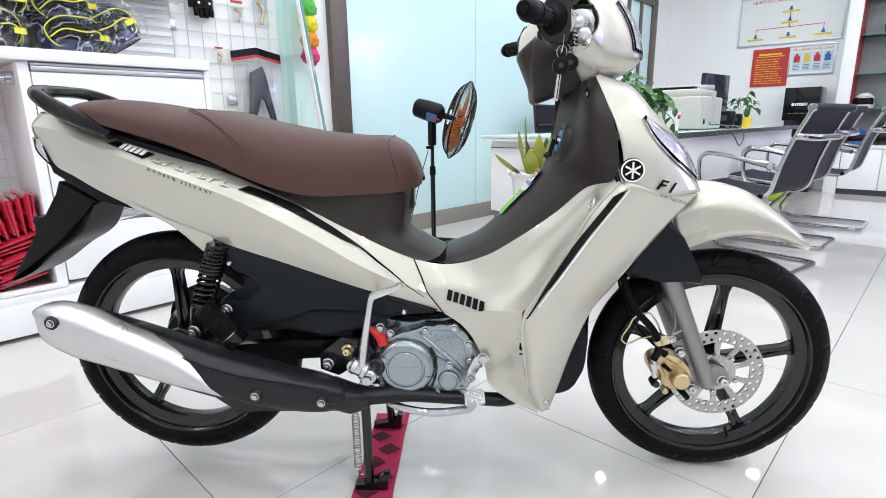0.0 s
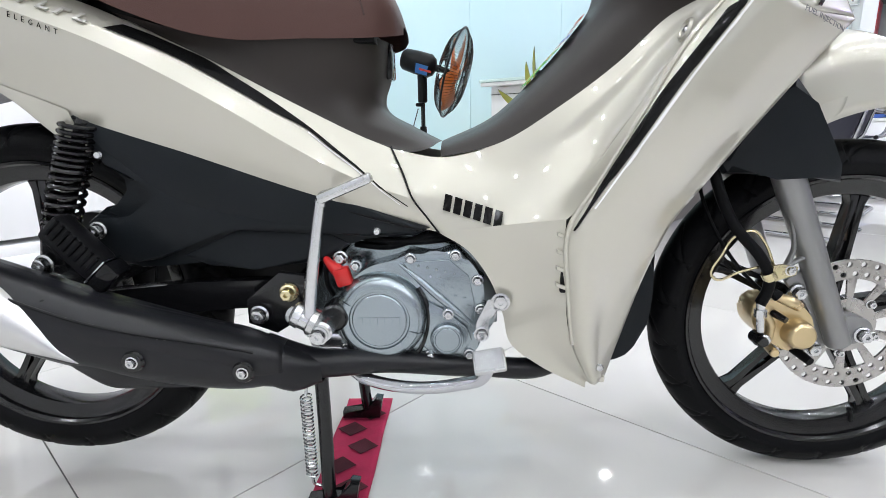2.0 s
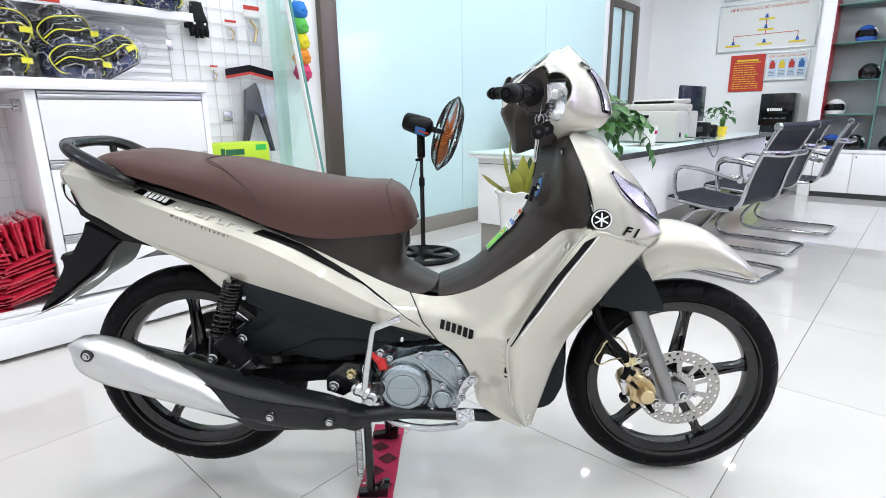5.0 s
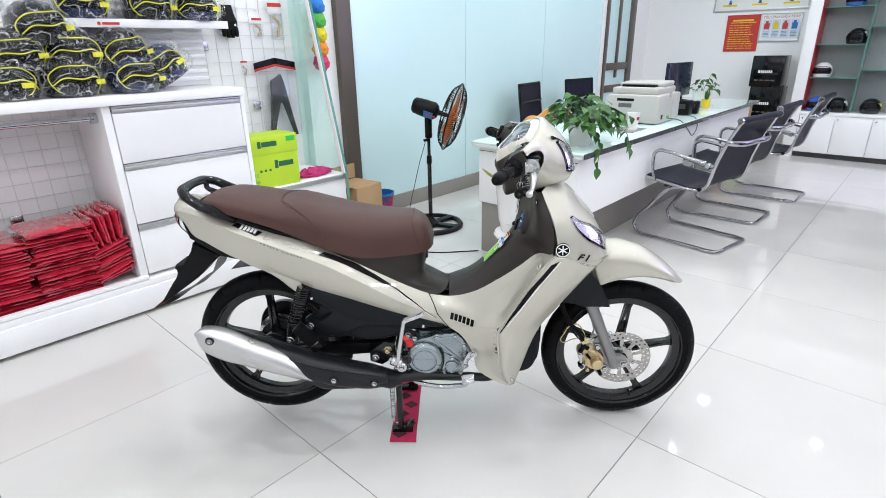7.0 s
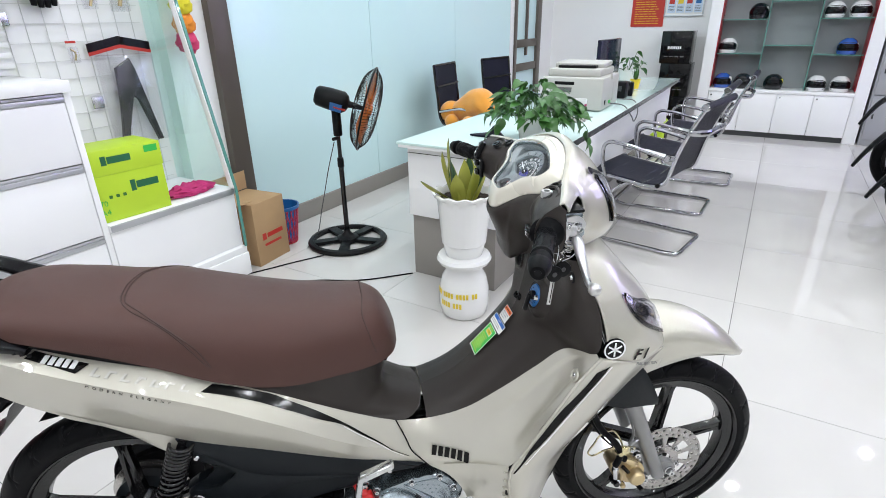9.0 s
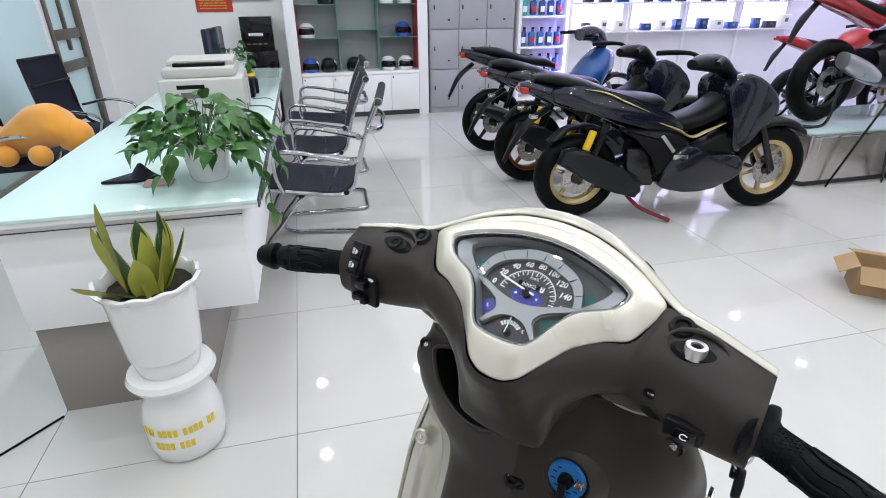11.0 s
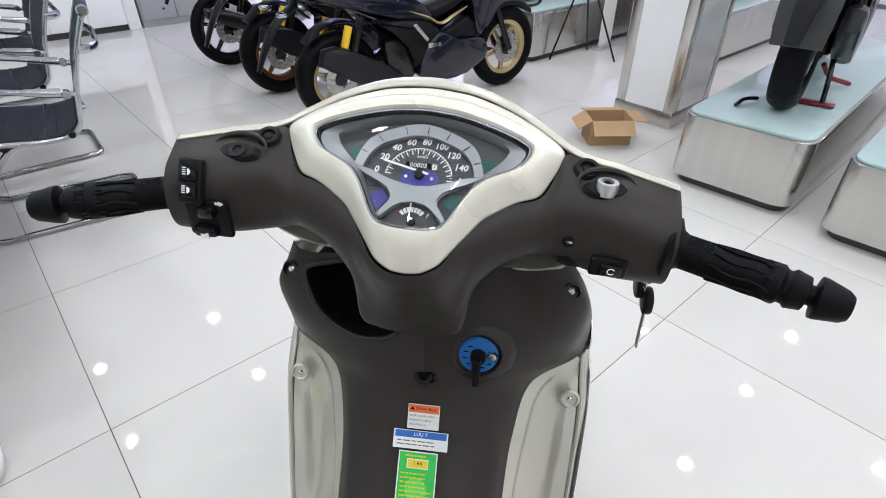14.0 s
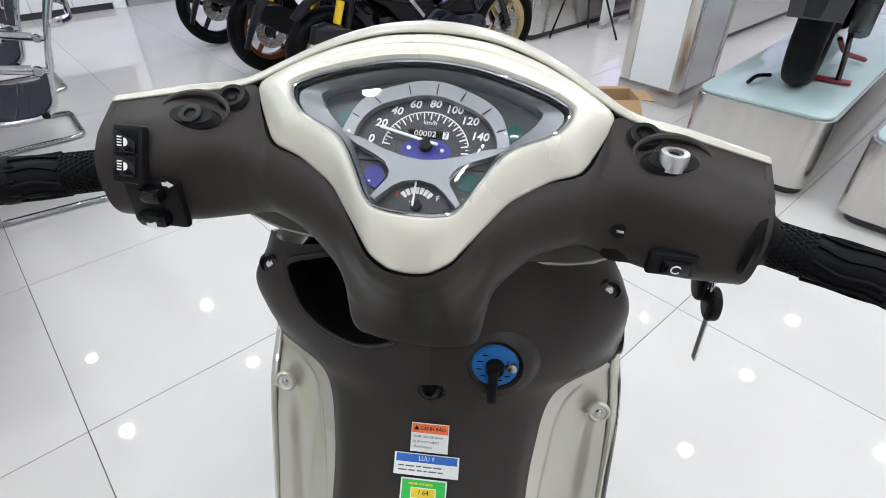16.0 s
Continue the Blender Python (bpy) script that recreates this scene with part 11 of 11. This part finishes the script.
def underbone(m, label, body, accent):
    o = thing("motorbike", label, "motorbike", m, "parked scooters")
    simple_wheel(o, "rear_wheel", (0, 0, 0.29), 0.29, 0.045, 0.222, M["blackmetal"], 5, 90)
    simple_wheel(o, "front_wheel", (1.26, 0, 0.285), 0.285, 0.04, 0.222, M["blackmetal"], 5, 54)
    shell("tail", o, [(-0.30, 0.90, 0.03, 0.03), (-0.15, 0.86, 0.08, 0.06), (0.10, 0.78, 0.12, 0.08), (0.35, 0.68, 0.13, 0.10), (0.58, 0.58, 0.11, 0.10)], body)
    shell("seat", o, [(-0.20, 0.92, 0.06, 0.02), (0.0, 0.90, 0.12, 0.035), (0.25, 0.83, 0.13, 0.04), (0.50, 0.79, 0.10, 0.04), (0.58, 0.76, 0.05, 0.03)], M["blackplastic"])
    shell("leg_shield", o, [(0.60, 0.52, 0.10, 0.06), (0.78, 0.52, 0.15, 0.16), (0.92, 0.60, 0.19, 0.24), (1.05, 0.76, 0.18, 0.16), (1.16, 0.78, 0.08, 0.10)], accent)
    shell("cowl", o, [(0.82, 1.02, 0.10, 0.05), (0.92, 1.03, 0.14, 0.07), (1.02, 0.99, 0.11, 0.08), (1.08, 0.95, 0.06, 0.05)], body)
    shell("engine", o, [(0.36, 0.34, 0.09, 0.08), (0.55, 0.34, 0.13, 0.10), (0.75, 0.36, 0.10, 0.08)], M["alloy"])
    shell("muffler", o, [(0.40, 0.24, 0.03, 0.03), (0.22, 0.30, 0.05, 0.05), (-0.05, 0.40, 0.05, 0.06), (-0.20, 0.45, 0.04, 0.04)], M["heatshield"]).matrix_basis = Matrix.Translation((0, -0.17, 0))
    shell("front_fender", o, [(1.08, 0.58, 0.05, 0.03), (1.20, 0.66, 0.065, 0.03), (1.34, 0.64, 0.06, 0.03), (1.45, 0.57, 0.03, 0.02)], body)
    for s in (-1, 1):
        part("fork_leg", cyl(nb(), (1.26, s * 0.09, 0.285), (1.12, s * 0.085, 0.60), 0.022, 0.02, 16), M["forkgrey"], o)
        part("handlebar", tube(nb(), [(0.90, s * 0.10, 1.03), (0.86, s * 0.24, 1.03), (0.80, s * 0.35, 1.02)], 0.016, 8), M["rubber"], o)
        part("shock", cyl(nb(), (0.08, s * 0.13, 0.42), (0.16, s * 0.125, 0.66), 0.024, None, 14), M["blackgloss"], o)
        part("swing_arm", tube(nb(), [(0.0, s * 0.09, 0.29), (0.40, s * 0.10, 0.36)], 0.018, 8), M["blackmetal"], o)
    part("rear_fender", tube(nb(), [(-0.20, 0, 0.80), (-0.32, 0, 0.70), (-0.42, 0, 0.52)], [0.05, 0.05, 0.03], 8, 20, flat=0.35), M["blackplastic"], o)
    part("tail_light", mbox((-0.30, 0, 0.88), (0.04, 0.10, 0.05), 0.012), M["redlens"], o)
    return o


underbone(pose(1.62, 5.70, 0, 0, 0, 0), "blue and black underbone motorbike in the row", M["navy"], M["bluepaint"])

# ---- display platforms ----


def platform(m, lx, ly, h, label, cut=0.12):
    """A steel sided platform with a frosted glass top; its near left corner stands at the origin."""
    o = thing("display_platform", label, "platform", m, "display platforms")
    out = [(cut, 0), (lx - cut, 0), (lx, cut), (lx, ly - cut), (lx - cut, ly), (cut, ly), (0, ly - cut), (0, cut)]
    arcs_ = []
    for cx_, cy_, a0_ in ((cut, cut, 180), (lx - cut, cut, 270), (lx - cut, ly - cut, 0), (cut, ly - cut, 90)):
        arcs_ += [(cx_ + cut * math.cos(radians(a0_ + 90 * q / 6)), cy_ + cut * math.sin(radians(a0_ + 90 * q / 6))) for q in range(7)]
    out = arcs_
    inn = [(lx / 2 + (x - lx / 2) * 0.96, ly / 2 + (y - ly / 2) * 0.92) for x, y in out]
    part("skirt", prism(nb(), out, 0.05, h, "z", 0.004), M["steel"], o, "brushed stainless steel skirt")
    part("foot", prism(nb(), inn, 0.0, 0.05, "z"), M["greypaint"], o)
    part("glass_top", prism(nb(), [(lx / 2 + (x - lx / 2) * 0.985, ly / 2 + (y - ly / 2) * 0.97) for x, y in out], h + 0.001, h + 0.012, "z", 0.003), M["frostedtop"], o, "frosted pale glass top")
    part("trim", mbox((lx / 2, -0.001, h - 0.012), (lx - 2 * cut, 0.006, 0.02), 0.002), M["chrome"], o)
    return o


platform(pose(2.43, 1.56, 0, 0, 0, 3), 2.4, 0.57, 0.36, "stainless steel platform with frosted glass top", 0.07)
platform(pose(2.40, 0.62, 0, 0, 0, 2), 2.4, 0.80, 0.36, "second stainless steel platform with frosted glass top", 0.07)
platform(pose(3.52, 4.02, 0, 0, 0, 0), 2.6, 0.85, 0.40, "long stainless steel platform under a motorbike", 0.03)
platform(pose(4.60, 2.95, 0, 0, 0, 0), 2.4, 0.85, 0.40, "stainless steel platform behind the banner", 0.03)
naked_bike(pose(3.90, 4.42, 0.414, 0, 0, 4), "red and black sport motorbike on the platform", M["redpaint"], M["blackmetal"])
naked_bike(pose(4.95, 3.38, 0.414, 0, 0, 2), "dark motorbike with lime wheels on the platform", M["redpaint"], M["limerim"])
naked_bike(pose(5.2, 5.9, 0.0, 0, 0, 2), "dark motorbike further back in the showroom", M["redpaint"], M["blackmetal"])
gs = sport_scooter(pose(2.80, 1.835, 0.374, 0, 0, 10) @ Matrix.Scale(0.94, 4), "dark grey sport scooter standing on a steel platform", M["greypaint"], M["navy"], M["blackmetal"], M["blackplastic"], M["blackplastic"])
part("mud_flap", skin(nb(), net([[(-0.20, y * 0.8, 0.80), (-0.31, y, 0.64), (-0.345, y, 0.50), (-0.34, y * 0.9, 0.36)] for y in (-0.115, -0.10, -0.04, 0.04, 0.10, 0.115)], 24, 16)), M["greypaint"], gs, "broad dark grey rear mud flap")
part("centre_stand", tube(nb(), [(0.22, -0.13, 0.22), (0.17, -0.15, 0.10), (0.14, -0.16, 0.014)], 0.013, 8), M["blackmetal"], gs)
part("stand_pad", mbox((0.14, -0.10, 0.010), (0.06, 0.24, 0.012), 0.004), M["standred"], gs)
lvr = thing("scooter_lever", "small black lever lying on the platform top", "lever", pose(2.62, 1.98, 0.374))
part("arm", tube(nb(), [(0, 0, 0.012), (0.08, 0.0, 0.022), (0.17, -0.03, 0.014)], 0.010, 8), M["blackmetal"], lvr)

# ---- pillar ----
pil = thing("pillar", "white showroom pillar with stainless steel corner trims", "pillar", kind="structure")
PX0, PX1, PY0, PY1 = 3.04, 3.51, 2.47, 2.87
part("core", span((PX0 + 0.004, PY0 + 0.004, 0.10), (PX1 - 0.004, PY1 - 0.004, CEIL)), M["whitegloss"], pil)
for x in (PX0, PX1 - 0.065):
    for y in (PY0, PY1 - 0.065):
        part("corner_trim", span((x, y, 0.0), (x + 0.065, y + 0.065, CEIL), 0.003), M["steel"], pil, "brushed steel corner trim")
part("skirting", span((PX0 - 0.004, PY0 - 0.004, 0.0), (PX1 + 0.004, PY1 + 0.004, 0.10), 0.003), M["steel"], pil)

# open carton
oc_ = thing("carton", "open empty brown cardboard carton on the floor", "carton", pose(2.61, 2.645, 0, 0, 0, -40))
w_, d_, h_ = 0.24, 0.18, 0.15
part("floor_panel", mbox((0, 0, 0.003), (w_, d_, 0.005)), M["cardboard"], oc_)
for c, s in (((0, -d_ / 2, h_ / 2), (w_, 0.005, h_)), ((0, d_ / 2, h_ / 2), (w_, 0.005, h_)), ((-w_ / 2, 0, h_ / 2), (0.005, d_ - 0.006, h_)), ((w_ / 2, 0, h_ / 2), (0.005, d_ - 0.006, h_))):
    part("wall_panel", mbox(c, s), M["cardboard"], oc_)
part("flap", mbox((0, -0.05, 0), (w_, 0.10, 0.004), 0, Matrix.Translation((0, -d_ / 2, h_)) @ pose(0, 0, 0, 38)), M["cardboard"], oc_)
part("flap", mbox((0, 0.05, 0), (w_, 0.10, 0.004), 0, Matrix.Translation((0, d_ / 2, h_)) @ pose(0, 0, 0, -12)), M["cardboard"], oc_)
part("flap", mbox((-0.045, 0, 0), (0.09, d_, 0.004), 0, Matrix.Translation((-w_ / 2, 0, h_)) @ pose(0, 0, 0, 0, -32)), M["cardboard"], oc_)
part("flap", mbox((0.045, 0, 0), (0.09, d_, 0.004), 0, Matrix.Translation((w_ / 2, 0, h_)) @ pose(0, 0, 0, 0, 8)), M["cardboard"], oc_)

# tripod and roll-up banner by the platform
tp = thing("tripod_stand", "slim black folding banner tripod", "tripod", pose(3.95, 3.86, 0))
for k, (x, y) in enumerate(((-0.22, 0.12), (0.14, -0.30), (0.30, 0.10))):
    part("leg", tube(nb(), [(x, y, 0.006), (0, 0, 0.75)], 0.008, 8), M["blackmetal"], tp)
part("mast", cyl(nb(), (0, 0, 0.55), (0, 0, 1.9), 0.010), M["blackmetal"], tp)
bn = thing("banner", "white hanging roll-up advertising banner", "banner", pose(4.46, 3.92, 0, 0, 0, 6))
part("sheet", skin(nb(), np.array([[(x, 0.01 * math.sin(x * 9 + z), z) for x in np.linspace(-0.14, 0.14, 12)] for z in np.linspace(0.01, 2.3, 10)])), M["paper"], bn)
part("foot", mbox((0, 0, 0.02), (0.30, 0.10, 0.04), 0.008), M["silver"], bn)

# ---- polished floor tiles, one by one ----
tb = mbox((0, 0, -0.004), (0.7976, 0.7976, 0.008), 0.0005, None, 1)
tile_first = None
for i in range(-4, 12):
    for k in range(-6, 10):
        x, y = -0.2 + 0.8 * (i + 0.5), 0.77 + 0.8 * (k + 0.5)
        if x < XW - 0.5 or x > XE or y < YS or y > YN:
            continue
        if tile_first is None:
            tile_first = part("tile", tb, M["tile"], floor, "", Matrix.Translation((x, y, 0)))
        else:
            o = new("tile", tile_first.data)
            o.parent = floor
            o.matrix_basis = Matrix.Translation((x, y, 0))
